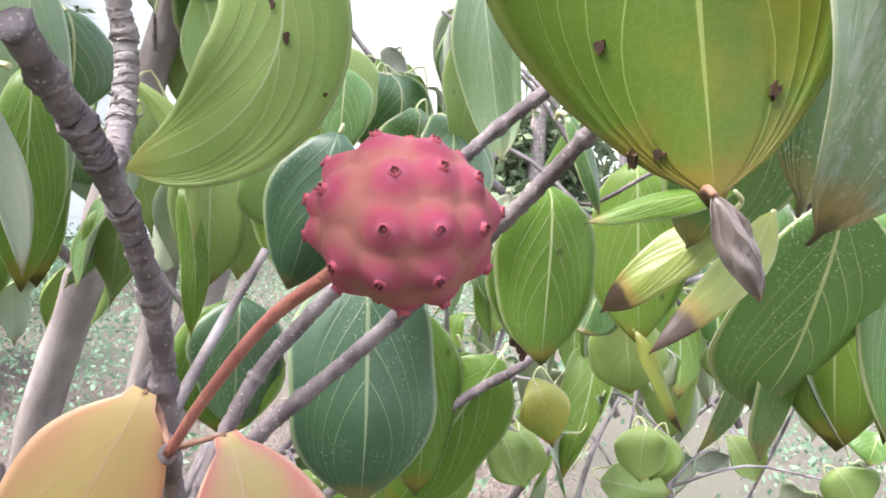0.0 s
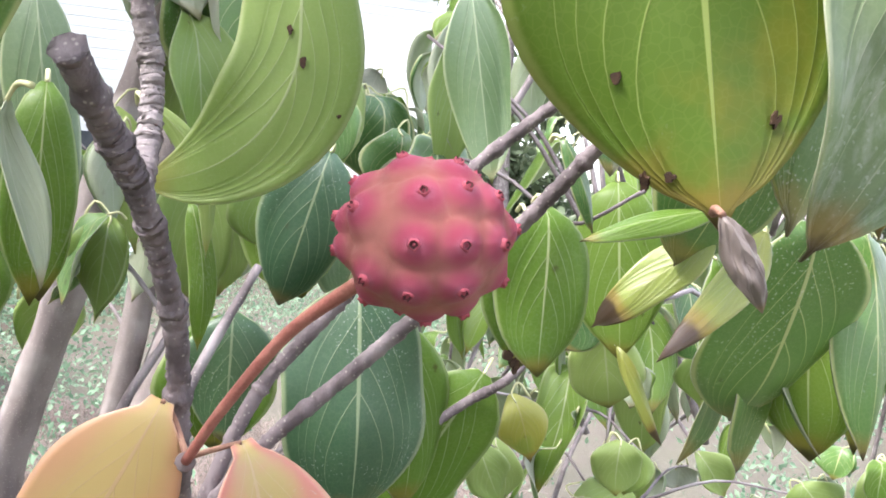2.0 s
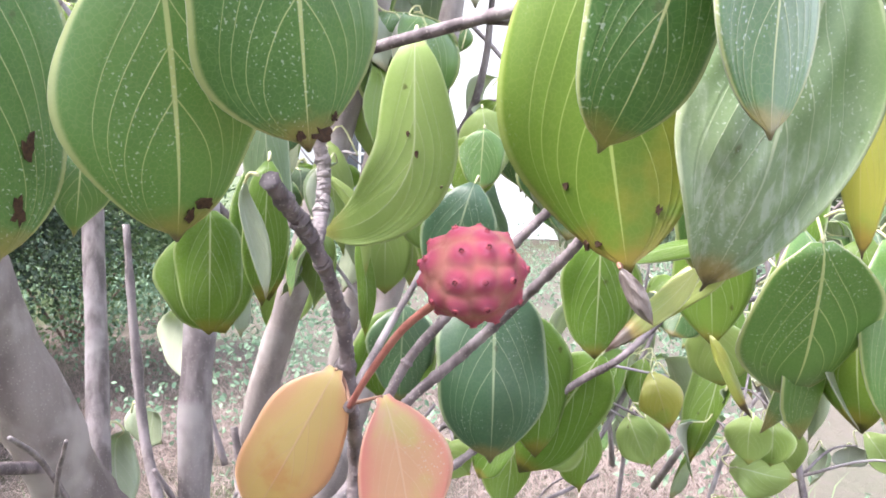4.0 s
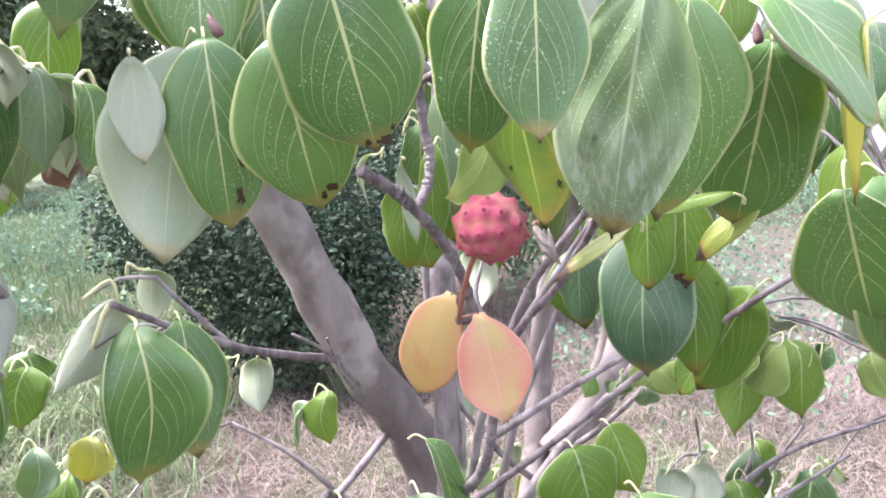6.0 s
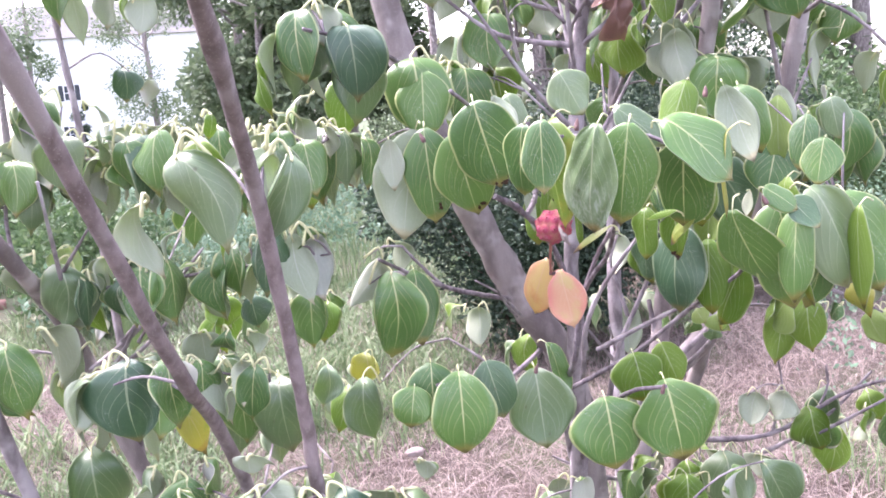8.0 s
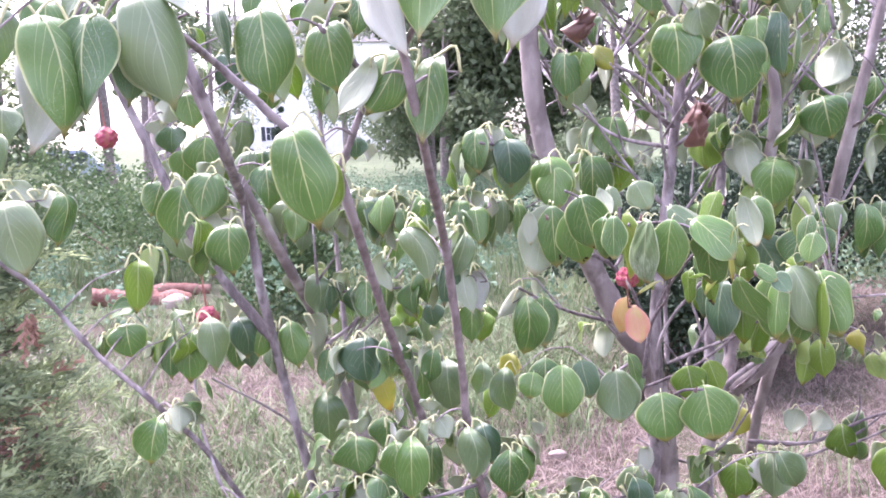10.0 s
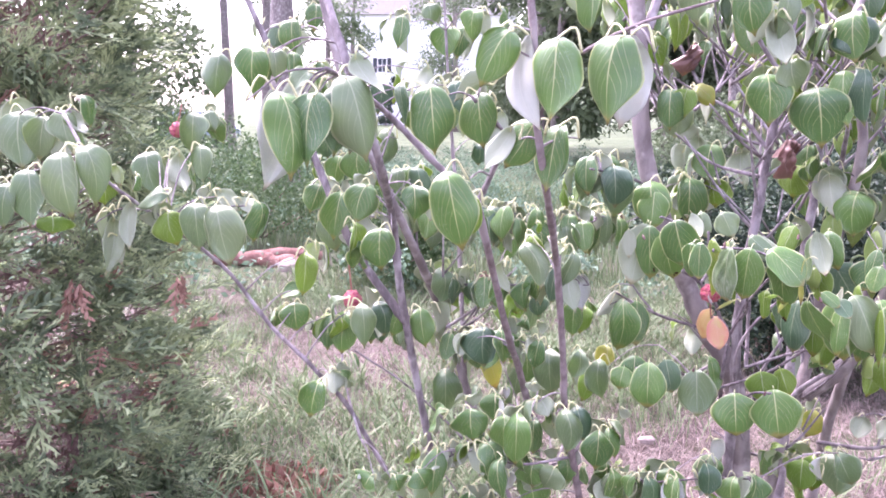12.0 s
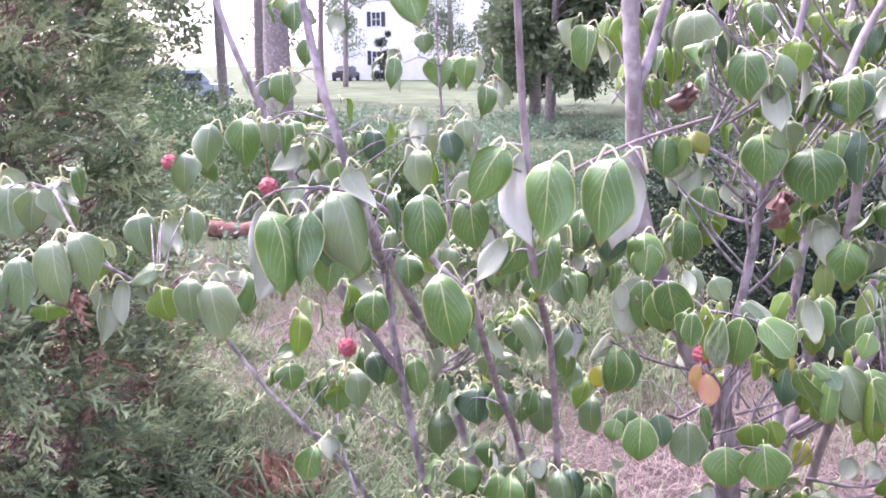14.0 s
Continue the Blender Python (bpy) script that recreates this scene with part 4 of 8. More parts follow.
leaf(tree, (0.0742, -0.0715, 1.3134), (0.0861, -0.0469, 1.2425), 0.0500, (-0.66, -0.66, 0.35), "green", fold=0.15, twist=0, roll=(0.0, 1, 0.3), fine=2)
leaf(tree, (0.0482, -0.0816, 1.3270), (0.0886, -0.1073, 1.2840), 0.0500, (-0.28, -0.68, 0.68), "green", fold=0.12, bow=0.1, twist=0, roll=(1.4, 1, 0.75), fine=2)
leaf(tree, (-0.0633, 0.1372, 1.3322), (-0.0863, 0.1297, 1.2363), 0.0625, (0.04, 0.95, -0.31), "pale", fold=-0.2, twist=0, roll=(0.0, 1, 0.3))
leaf(tree, (0.0075, 0.0920, 1.3565), (0.0154, 0.0810, 1.3184), 0.0243, (-0.46, -0.85, 0.27), "pale", fold=0.3, roll=(0.0, 1, 0.3))
leaf(tree, (0.0379, -0.0377, 1.3383), (0.0666, -0.0568, 1.3082), 0.0260, (-0.50, -0.60, 0.63), "pale", fold=0.2, roll=(0.0, 1, 0.3))
leaf(tree, (0.1425, -0.0402, 1.3466), (0.1511, -0.0542, 1.2939), 0.0342, (-0.71, -0.64, 0.29), "silvered", fold=0.2, roll=(0.0, 1, 0.3))
leaf(tree, (0.2202, -0.0257, 1.3190), (0.2087, -0.0290, 1.2732), 0.0253, (-0.73, -0.60, 0.33), "silvered", fold=0.2)
leaf(tree, (0.2602, -0.0085, 1.3308), (0.2619, -0.0163, 1.2946), 0.0267, (-0.75, -0.58, 0.30), "pale", fold=0.2)
leaf(tree, (0.2085, -0.0573, 1.3011), (0.1986, -0.0596, 1.2645), 0.0325, (-0.74, -0.57, 0.35), "green", fold=0.2)
leaf(tree, (0.1113, -0.1064, 1.2752), (0.1305, -0.1185, 1.2586), 0.0203, (-0.54, -0.44, 0.72), "silvered", fold=0.2)
leaf(tree, (0.1439, -0.1025, 1.2581), (0.1314, -0.1096, 1.1899), 0.0288, (-0.70, -0.55, 0.45), "green", fold=0.35)
leaf(tree, (0.0964, -0.0420, 1.3537), (0.0778, -0.0422, 1.3107), 0.0304, (-0.61, -0.72, 0.33), "lime")
leaf(tree, (0.1203, -0.0535, 1.3473), (0.1328, -0.0701, 1.2893), 0.0289, (0.66, 0.67, -0.34), "green")
leaf(tree, (0.0490, -0.0218, 1.3367), (0.0852, -0.0433, 1.3067), 0.0192, (0.58, 0.74, -0.34), "green")
leaf(tree, (-0.0083, 0.0844, 1.3553), (0.0015, 0.0623, 1.3199), 0.0208, (0.42, 0.85, -0.33), "green")
leaf(tree, (0.1034, -0.0818, 1.2582), (0.1436, -0.0736, 1.1899), 0.0500, (-0.86, -0.32, 0.38), "green", fold=0.12, bow=0.05, twist=0, roll=(0.0, 1, 0.3), fine=2)
leaf(tree, (0.1505, 0.0549, 1.2294), (0.1342, 0.0469, 1.1509), 0.0558, (-0.88, -0.43, 0.21), "deep", fine=2)
leaf(tree, (0.1711, 0.0441, 1.2140), (0.1647, 0.0340, 1.1472), 0.0384, (-0.60, -0.68, 0.42), "lime")
leaf(tree, (0.2990, 0.1031, 1.1180), (0.2842, 0.0989, 1.0634), 0.0343, (-0.63, -0.63, 0.45), "lime")
leaf(tree, (0.1320, -0.1048, 1.2645), (0.1422, -0.1243, 1.2441), 0.0233, (-0.47, -0.40, 0.79), "deep")
leaf(tree, (0.2029, -0.0644, 1.2317), (0.1823, -0.0674, 1.1699), 0.0316, (-0.30, -0.86, 0.42), "green")
leaf(tree, (0.1519, -0.0852, 1.2388), (0.1428, -0.0915, 1.1856), 0.0133, (-0.03, 0.91, -0.42), "green")
leaf(tree, (0.3677, 0.0948, 1.3162), (0.3580, 0.0859, 1.2485), 0.0443, (-0.45, -0.82, 0.36), "green")
leaf(tree, (0.3874, 0.0822, 1.2950), (0.3768, 0.0756, 1.2372), 0.0443, (-0.88, -0.31, 0.36), "green")
leaf(tree, (-0.1067, 0.1649, 1.4048), (-0.1130, 0.1551, 1.3397), 0.0563, (-0.23, -0.92, 0.30), "pale")
leaf(tree, (-0.0505, 0.1424, 1.3834), (-0.0565, 0.1335, 1.3234), 0.0495, (-0.32, -0.89, 0.32), "green")
leaf(tree, (-0.1532, 0.1448, 1.4263), (-0.1689, 0.1398, 1.3648), 0.0523, (-0.17, -0.94, 0.29), "pale")
leaf(tree, (-0.1106, 0.2723, 1.3294), (-0.1185, 0.2610, 1.2534), 0.0450, (-0.19, -0.92, 0.35), "pale")
leaf(tree, (-0.0826, 0.2597, 1.3271), (-0.0860, 0.2508, 1.2732), 0.0332, (0.25, -0.90, 0.35), "green")
leaf(tree, (-0.0951, 0.1123, 1.3262), (-0.0932, 0.1139, 1.2817), 0.0218, (0.27, 0.90, -0.35), "green")
leaf(tree, (-0.0793, 0.2097, 1.1953), (-0.0904, 0.1980, 1.1094), 0.0589, (-0.24, -0.87, 0.44), "green", fine=2)
leaf(tree, (-0.0601, 0.1946, 1.1957), (-0.0622, 0.1814, 1.1225), 0.0433, (-0.04, -0.90, 0.43), "green")
leaf(tree, (-0.0808, 0.2343, 1.2047), (-0.1183, 0.2411, 1.1561), 0.0391, (0.21, 0.88, -0.42), "green")
leaf(tree, (-0.2732, -0.0817, 1.3351), (-0.2523, -0.1022, 1.2755), 0.0419, (-0.33, -0.87, 0.36), "pale", bow=0.05)
leaf(tree, (-0.2121, -0.1092, 1.3295), (-0.2290, -0.1118, 1.2779), 0.0276, (0.20, -0.91, 0.37), "pale")
leaf(tree, (-0.2209, -0.1050, 1.3314), (-0.2396, -0.1002, 1.3143), 0.0154, (-0.07, -0.70, 0.71), "pale")
leaf(tree, (-0.2314, -0.0660, 1.3384), (-0.2504, -0.0625, 1.3138), 0.0132, (0.06, 0.94, -0.34), "green")
leaf(tree, (-0.0103, -0.0309, 1.3349), (-0.0112, -0.0441, 1.2544), 0.0549, (-0.96, -0.15, -0.22), "olive", bow=0.08, fold=0.3, fine=2, twist=0, label="yellow-green backlit leaf with brown spots")
leaf(tree, (-0.0163, -0.0435, 1.2567), (-0.0150, -0.0511, 1.2437), 0.0051, (-0.94, -0.01, 0.35), "withered", bow=0.05, fold=0.7, curl=0.25, wave=0.3)
leaf(tree, (0.0325, 0.0361, 1.3197), (0.0317, 0.0336, 1.2392), 0.0266, (-0.90, -0.40, -0.14), "backlit_lime", bow=0.04, fold=0.12, hook=1.35, fine=2, twist=0, roll=(0.0, 1, 0.3), label="pale lime leaf with small brown spots")
leaf(tree, (0.0411, 0.0748, 1.2769), (0.0426, 0.0585, 1.2422), 0.0061, (-0.82, -0.50, 0.27), "backlit_lime", bow=0.05, fold=0.45, side=-0.16, fine=2, twist=0.8)
leaf(tree, (0.0751, -0.0544, 1.2588), (0.0673, -0.0225, 1.2519), 0.0078, (-0.74, 0.01, 0.67), "lime", bow=0.04, fold=0.45, fine=2)
leaf(tree, (0.0191, -0.0551, 1.2549), (-0.0066, -0.0387, 1.2383), 0.0066, (-0.93, -0.01, 0.36), "scorched", bow=0.02, fold=0.12, wave=0.2, side=-0.06, twist=0.3)
leaf(tree, (0.1071, -0.0061, 1.2560), (0.1052, -0.0073, 1.2121), 0.0276, (-0.85, -0.38, 0.37), "lime", label="lime-green leaf with black blotches")
leaf(tree, (0.0682, 0.1229, 1.3097), (0.0658, 0.1130, 1.2400), 0.0196, (-0.76, -0.61, 0.22), "pale", fold=0.25, fine=2)
leaf(tree, (0.0562, 0.0698, 1.2541), (0.0548, 0.0656, 1.2185), 0.0074, (-0.81, -0.46, 0.37), "lime", fold=0.35, side=-0.05, fine=2, twist=0.5)
leaf(tree, (0.1604, 0.0703, 1.2746), (0.1531, 0.0851, 1.2186), 0.0346, (-0.88, -0.35, 0.31), "deep", fold=0.2)
leaf(tree, (0.2004, 0.0833, 1.3025), (0.1981, 0.0840, 1.2705), 0.0251, (-0.92, -0.34, 0.21), "green", fold=0.2)
leaf(tree, (0.1449, 0.0199, 1.3289), (0.1431, 0.0093, 1.2651), 0.0228, (-0.97, -0.18, 0.15), "pale", fold=0.15, roll=(1.6, -1, 0.65), fine=2)
leaf(tree, (0.0776, -0.0163, 1.2748), (0.0785, -0.0263, 1.2525), 0.0058, (-0.80, -0.61, -0.01), "green", fold=0.5, fine=2)
leaf(tree, (0.0903, -0.0553, 1.2520), (0.0820, -0.0261, 1.2299), 0.0124, (-0.94, 0.02, 0.35), "scorched", fold=0.15, fine=2, wave=0.12)
leaf(tree, (0.1941, -0.0316, 1.2703), (0.1906, -0.0361, 1.2038), 0.0378, (-0.94, -0.00, 0.34), "lime", fold=0.2)
leaf(tree, (0.1906, -0.0342, 1.2092), (0.1929, -0.0552, 1.1715), 0.0073, (-0.89, 0.03, 0.46), "scorched", fold=0.5, twist=1.5, wave=0.3)
leaf(tree, (0.1606, -0.0953, 1.2569), (0.1568, -0.0961, 1.1809), 0.0442, (-0.81, 0.44, 0.38), "lime")
leaf(tree, (0.0934, -0.0960, 1.3180), (0.0887, -0.0924, 1.2543), 0.0205, (-0.75, 0.60, -0.18), "yellow", fold=0.25, fine=2)
leaf(tree, (0.1861, -0.1150, 1.2548), (0.1831, -0.1190, 1.1781), 0.0200, (-0.91, -0.14, 0.38), "lime")
leaf(tree, (0.1870, 0.0141, 1.1951), (0.1840, 0.0532, 1.1307), 0.0407, (-0.95, -0.22, 0.23), "lime", fold=0.3)
leaf(tree, (0.0208, 0.0931, 1.2729), (0.0214, 0.0832, 1.2352), 0.0097, (0.21, 0.92, -0.34), "green", fold=0.6)
leaf(tree, (0.0493, 0.1046, 1.2811), (0.0464, 0.1052, 1.2273), 0.0174, (-0.76, -0.56, 0.34), "lime")
leaf(tree, (0.0428, 0.1262, 1.2623), (0.0407, 0.1250, 1.2149), 0.0269, (-0.71, -0.61, 0.36), "lime")
leaf(tree, (0.2526, 0.0473, 1.3346), (0.2498, 0.0453, 1.2710), 0.0263, (-0.70, -0.65, 0.29), "backlit_lime")
leaf(tree, (0.2017, 0.0854, 1.2994), (0.1981, 0.0927, 1.2662), 0.0327, (-0.89, -0.34, 0.30), "lime")
leaf(tree, (0.1928, 0.1069, 1.2702), (0.1920, 0.1031, 1.2354), 0.0375, (-0.86, -0.37, 0.34), "backlit_lime")
leaf(tree, (0.1499, 0.1017, 1.2144), (0.1466, 0.1046, 1.1649), 0.0425, (-0.89, -0.18, 0.41), "lime")
leaf(tree, (0.2225, 0.1526, 1.2696), (0.2198, 0.1508, 1.2088), 0.0359, (-0.83, -0.43, 0.35), "backlit_lime")
leaf(tree, (0.2121, 0.1884, 1.2451), (0.2084, 0.1927, 1.1950), 0.0332, (-0.78, -0.50, 0.37), "backlit_lime")
leaf(tree, (0.2960, 0.2069, 1.3597), (0.2927, 0.2045, 1.2841), 0.0395, (-0.84, -0.47, 0.28), "backlit_lime")
leaf(tree, (0.2502, 0.2120, 1.2984), (0.2501, 0.1979, 1.2265), 0.0273, (-0.80, -0.50, 0.33), "backlit_lime")
leaf(tree, (0.1948, 0.0148, 1.2560), (0.1929, 0.0179, 1.2345), 0.0142, (0.69, 0.13, -0.71), "green")
leaf(tree, (0.1522, -0.0636, 1.2450), (0.1499, -0.0641, 1.1995), 0.0158, (-0.63, -0.68, 0.38), "lime")
leaf(tree, (0.4004, -0.0497, 1.1199), (0.3984, -0.0486, 1.0872), 0.0326, (-0.90, 0.00, 0.44), "backlit_lime")
leaf(tree, (0.4068, -0.0630, 1.1788), (0.4049, -0.0619, 1.1461), 0.0398, (-0.92, 0.02, 0.40), "backlit_lime")
leaf(tree, (0.4414, -0.0181, 1.0697), (0.4530, -0.0645, 1.0648), 0.0395, (-0.89, -0.01, 0.46), "backlit_lime")
leaf(tree, (0.5681, -0.1087, 1.0769), (0.5727, -0.1337, 1.0416), 0.0369, (-0.89, 0.09, 0.44), "backlit_lime")
leaf(tree, (0.2042, 0.1149, 1.1311), (0.2064, 0.1038, 1.1186), 0.0211, (-0.81, -0.35, 0.46), "backlit_lime")
leaf(tree, (0.3087, 0.1051, 1.1059), (0.3072, 0.1068, 1.0860), 0.0296, (-0.84, -0.28, 0.46), "backlit_lime")
leaf(tree, (0.2473, 0.1768, 1.3454), (0.2466, 0.1634, 1.2687), 0.0359, (-0.64, -0.72, 0.28), "backlit_lime")
leaf(tree, (0.2530, 0.0450, 1.3433), (0.2512, 0.0410, 1.2829), 0.0250, (0.82, 0.51, -0.27), "green")
leaf(tree, (0.1972, 0.1046, 1.2710), (0.1974, 0.0916, 1.2172), 0.0450, (-0.87, -0.35, 0.34), "lime")
leaf(tree, (0.3236, 0.1851, 1.2625), (0.3205, 0.1874, 1.1997), 0.0362, (-0.84, -0.41, 0.35), "backlit_lime")
leaf(tree, (0.3924, 0.3380, 1.1980), (0.3866, 0.3530, 1.1338), 0.0514, (-0.75, -0.54, 0.39), "backlit_lime")
leaf(tree, (0.4719, -0.0677, 1.1676), (0.4675, -0.0609, 1.0959), 0.0474, (-0.91, 0.04, 0.41), "backlit_lime")
leaf(tree, (0.4630, -0.0372, 1.1024), (0.4665, -0.0630, 1.0644), 0.0435, (-0.90, 0.02, 0.44), "backlit_lime")
leaf(tree, (0.3232, -0.0832, 1.1967), (0.3213, -0.0813, 1.1610), 0.0267, (-0.91, 0.09, 0.40), "backlit_lime")
leaf(tree, (0.3472, 0.0367, 1.1233), (0.3488, 0.0216, 1.0912), 0.0296, (-0.88, -0.12, 0.45), "backlit_lime")
leaf(tree, (0.2639, 0.0490, 1.1429), (0.2576, 0.0742, 1.1136), 0.0387, (-0.87, -0.22, 0.45), "backlit_lime")
leaf(tree, (0.0705, 0.1277, 1.2803), (0.0698, 0.1193, 1.2254), 0.0237, (-0.75, -0.57, 0.33), "lime")
leaf(tree, (0.2294, 0.1155, 1.1228), (0.2320, 0.0990, 1.1079), 0.0263, (-0.82, -0.32, 0.47), "backlit_lime")
leaf(tree, (0.4992, -0.2199, 1.0978), (0.5006, -0.2336, 1.0670), 0.0435, (-0.86, 0.25, 0.43), "backlit_lime")
leaf(tree, (0.4887, -0.1704, 1.0829), (0.4909, -0.1880, 1.0523), 0.0435, (-0.87, 0.19, 0.45), "backlit_lime")
leaf(tree, (0.0748, -0.0134, 1.2582), (0.0724, -0.0139, 1.2166), 0.0257, (-0.83, -0.41, 0.38), "lime", fold=0.2, twist=0)
leaf(tree, (0.2129, 0.0898, 1.3139), (0.2126, 0.0837, 1.2763), 0.0290, (-0.89, -0.34, 0.30), "backlit_lime", fold=0.3)
leaf(tree, (0.0613, 0.1539, 1.2521), (0.0645, 0.1369, 1.2116), 0.0395, (-0.70, -0.60, 0.38), "lime", fold=0.15, twist=0)
leaf(tree, (0.1415, 0.0962, 1.2168), (0.1387, 0.0963, 1.1717), 0.0332, (-0.81, -0.41, 0.41), "deep", fold=0.2)
leaf(tree, (0.2458, -0.0296, 1.2060), (0.2454, -0.0346, 1.1731), 0.0359, (-0.91, -0.07, 0.41), "backlit_lime", fold=0.2)
leaf(tree, (0.3126, 0.0155, 1.1621), (0.3143, 0.0036, 1.1266), 0.0263, (-0.89, -0.13, 0.43), "yellow", fold=0.1, twist=0)
leaf(tree, (0.3303, -0.0425, 1.1392), (0.3282, -0.0415, 1.1095), 0.0296, (-0.90, -0.04, 0.44), "backlit_lime", fold=0.2)
leaf(tree, (0.3587, 0.0286, 1.1258), (0.3582, 0.0221, 1.0827), 0.0217, (-0.88, -0.15, 0.45), "backlit_lime", fold=0.1)
leaf(tree, (0.2183, 0.3053, 1.1879), (0.2184, 0.2953, 1.1358), 0.0362, (0.67, 0.61, -0.41), "lime")
leaf(tree, (-0.5432, -0.3549, 1.5249), (-0.5530, -0.3696, 1.4288), 0.0525, (-0.20, 0.93, -0.31), "silvered", bow=0.10, fold=0.35, twist=0.3, side=0.10, wave=0.3, roll=(0.9, 1, 0.5))
leaf(tree, (-0.5358, -0.3756, 1.5232), (-0.5222, -0.3888, 1.4389), 0.0506, (0.36, -0.89, 0.29), "silvered", bow=0.08, fold=0.35, twist=0.1, roll=(0.0, 1, 0.3))
leaf(tree, (-0.4979, -0.3762, 1.5233), (-0.5059, -0.3878, 1.4473), 0.0463, (-0.13, -0.94, 0.30), "silvered", bow=0.08, fold=0.4, twist=0, roll=(1.5, 1, 0.6))
leaf(tree, (-0.4847, -0.3451, 1.5296), (-0.4864, -0.3559, 1.4594), 0.0426, (0.13, -0.95, 0.29), "deep", bow=0.08, fold=0.3, twist=0, roll=(2.2, -1, 0.6))
leaf(tree, (-0.4790, -0.3540, 1.5384), (-0.4504, -0.3670, 1.4573), 0.0561, (0.51, -0.83, 0.25), "pale", bow=0.12, fold=0.4, twist=0.3, roll=(0.0, 1, 0.3))
leaf(tree, (-0.5072, -0.3454, 1.5421), (-0.5258, -0.3491, 1.5241), 0.0268, (0.12, -0.72, 0.68), "pale")
leaf(tree, (-0.4645, -0.3411, 1.5611), (-0.4374, -0.3494, 1.5177), 0.0332, (-0.66, 0.66, -0.35), "green")
leaf(tree, (-0.4619, -0.3209, 1.5012), (-0.4739, -0.3288, 1.4619), 0.0268, (0.10, -0.92, 0.38), "deep")
leaf(tree, (-0.3129, -0.3604, 1.5809), (-0.3449, -0.3679, 1.5292), 0.0448, (-0.24, -0.95, 0.22), "silvered", bow=0.1, fold=0.35, twist=0, roll=(2.4, 1, 0.6))
leaf(tree, (-0.2990, -0.3613, 1.5767), (-0.2852, -0.3756, 1.4861), 0.0358, (0.09, 0.96, -0.25), "silvered", bow=0.08, fold=0.6, twist=1.2, side=-0.08, wave=0.4, roll=(1.6, -1, 0.4))
leaf(tree, (-0.2718, -0.3928, 1.5729), (-0.2832, -0.4049, 1.4927), 0.0534, (-0.29, -0.93, 0.24), "silvered", bow=0.10, fold=0.4, twist=0, roll=(0.0, 1, 0.3))
leaf(tree, (-0.2133, -0.3934, 1.5750), (-0.2287, -0.4060, 1.4918), 0.0575, (-0.43, -0.87, 0.23), "silvered", bow=0.10, fold=0.4, twist=0, roll=(0.0, 1, 0.3))
leaf(tree, (-0.2051, -0.3835, 1.5750), (-0.2155, -0.3965, 1.4896), 0.0521, (-0.01, 0.97, -0.26), "silvered", bow=0.08, fold=0.4, twist=0.5, side=0.06, wave=0.4, roll=(1.4, -1, 0.5))
leaf(tree, (-0.2852, -0.3234, 1.4965), (-0.3174, -0.3302, 1.4483), 0.0396, (-0.07, -0.95, 0.31), "green", bow=0.1, fold=0.3, twist=0)
leaf(tree, (-0.2580, -0.3243, 1.4932), (-0.2756, -0.3347, 1.4237), 0.0430, (-0.44, -0.85, 0.30), "silvered", bow=0.08, fold=0.4, twist=0, roll=(1.8, -1, 0.6))
leaf(tree, (-0.3924, -0.3262, 1.5317), (-0.3863, -0.3372, 1.4609), 0.0492, (0.02, -0.96, 0.29), "silvered", bow=0.08, fold=0.35, twist=0, roll=(0.0, 1, 0.3))
leaf(tree, (-0.4145, -0.3222, 1.5347), (-0.4192, -0.3313, 1.4887), 0.0264, (-0.56, -0.74, 0.37), "deep")
leaf(tree, (-0.3443, -0.2874, 1.5243), (-0.3371, -0.2987, 1.4663), 0.0436, (-0.04, -0.93, 0.37), "green")
leaf(tree, (-0.3242, -0.2888, 1.5159), (-0.3209, -0.3019, 1.4495), 0.0258, (-0.67, 0.64, -0.38), "green")
leaf(tree, (-0.3272, -0.2855, 1.5328), (-0.3701, -0.2891, 1.5168), 0.0287, (0.03, 0.87, 0.49), "green")
leaf(tree, (-0.3760, -0.2996, 1.4435), (-0.3579, -0.3127, 1.3607), 0.0539, (-0.00, -0.92, 0.38), "silvered", bow=0.08, fold=0.35, twist=0, roll=(0.0, 1, 0.3))
leaf(tree, (-0.3476, -0.2522, 1.4154), (-0.3595, -0.2629, 1.3615), 0.0318, (-0.02, -0.91, 0.42), "lime")
leaf(tree, (-0.4700, 0.0218, 1.3400), (-0.4688, 0.0097, 1.2781), 0.0558, (0.07, -0.90, 0.43), "green")
leaf(tree, (-0.4913, 0.0888, 1.3965), (-0.5118, 0.0768, 1.3367), 0.0600, (-0.15, -0.90, 0.40), "green")
leaf(tree, (-0.5391, 0.1360, 1.3803), (-0.5516, 0.1208, 1.3037), 0.0517, (0.12, -0.91, 0.41), "green")
leaf(tree, (-0.5077, 0.0797, 1.3515), (-0.4699, 0.0738, 1.3189), 0.0334, (-0.06, 0.67, -0.74), "green")
leaf(tree, (-0.4198, -0.0369, 1.4062), (-0.4195, -0.0471, 1.3547), 0.0466, (0.03, -0.91, 0.41), "green")
leaf(tree, (-0.4451, 0.0546, 1.4224), (-0.4448, 0.0475, 1.3868), 0.0356, (0.05, -0.92, 0.39), "pale")
leaf(tree, (-0.4192, 0.0552, 1.4241), (-0.4214, 0.0467, 1.3813), 0.0356, (0.03, -0.92, 0.39), "deep")
leaf(tree, (-0.4327, 0.0853, 1.4225), (-0.4325, 0.0784, 1.3876), 0.0323, (0.04, -0.92, 0.39), "green")
leaf(tree, (-0.3109, -0.3440, 1.4910), (-0.3385, -0.3503, 1.4472), 0.0254, (0.05, 0.95, -0.32), "green", fold=0.3, twist=0.3)
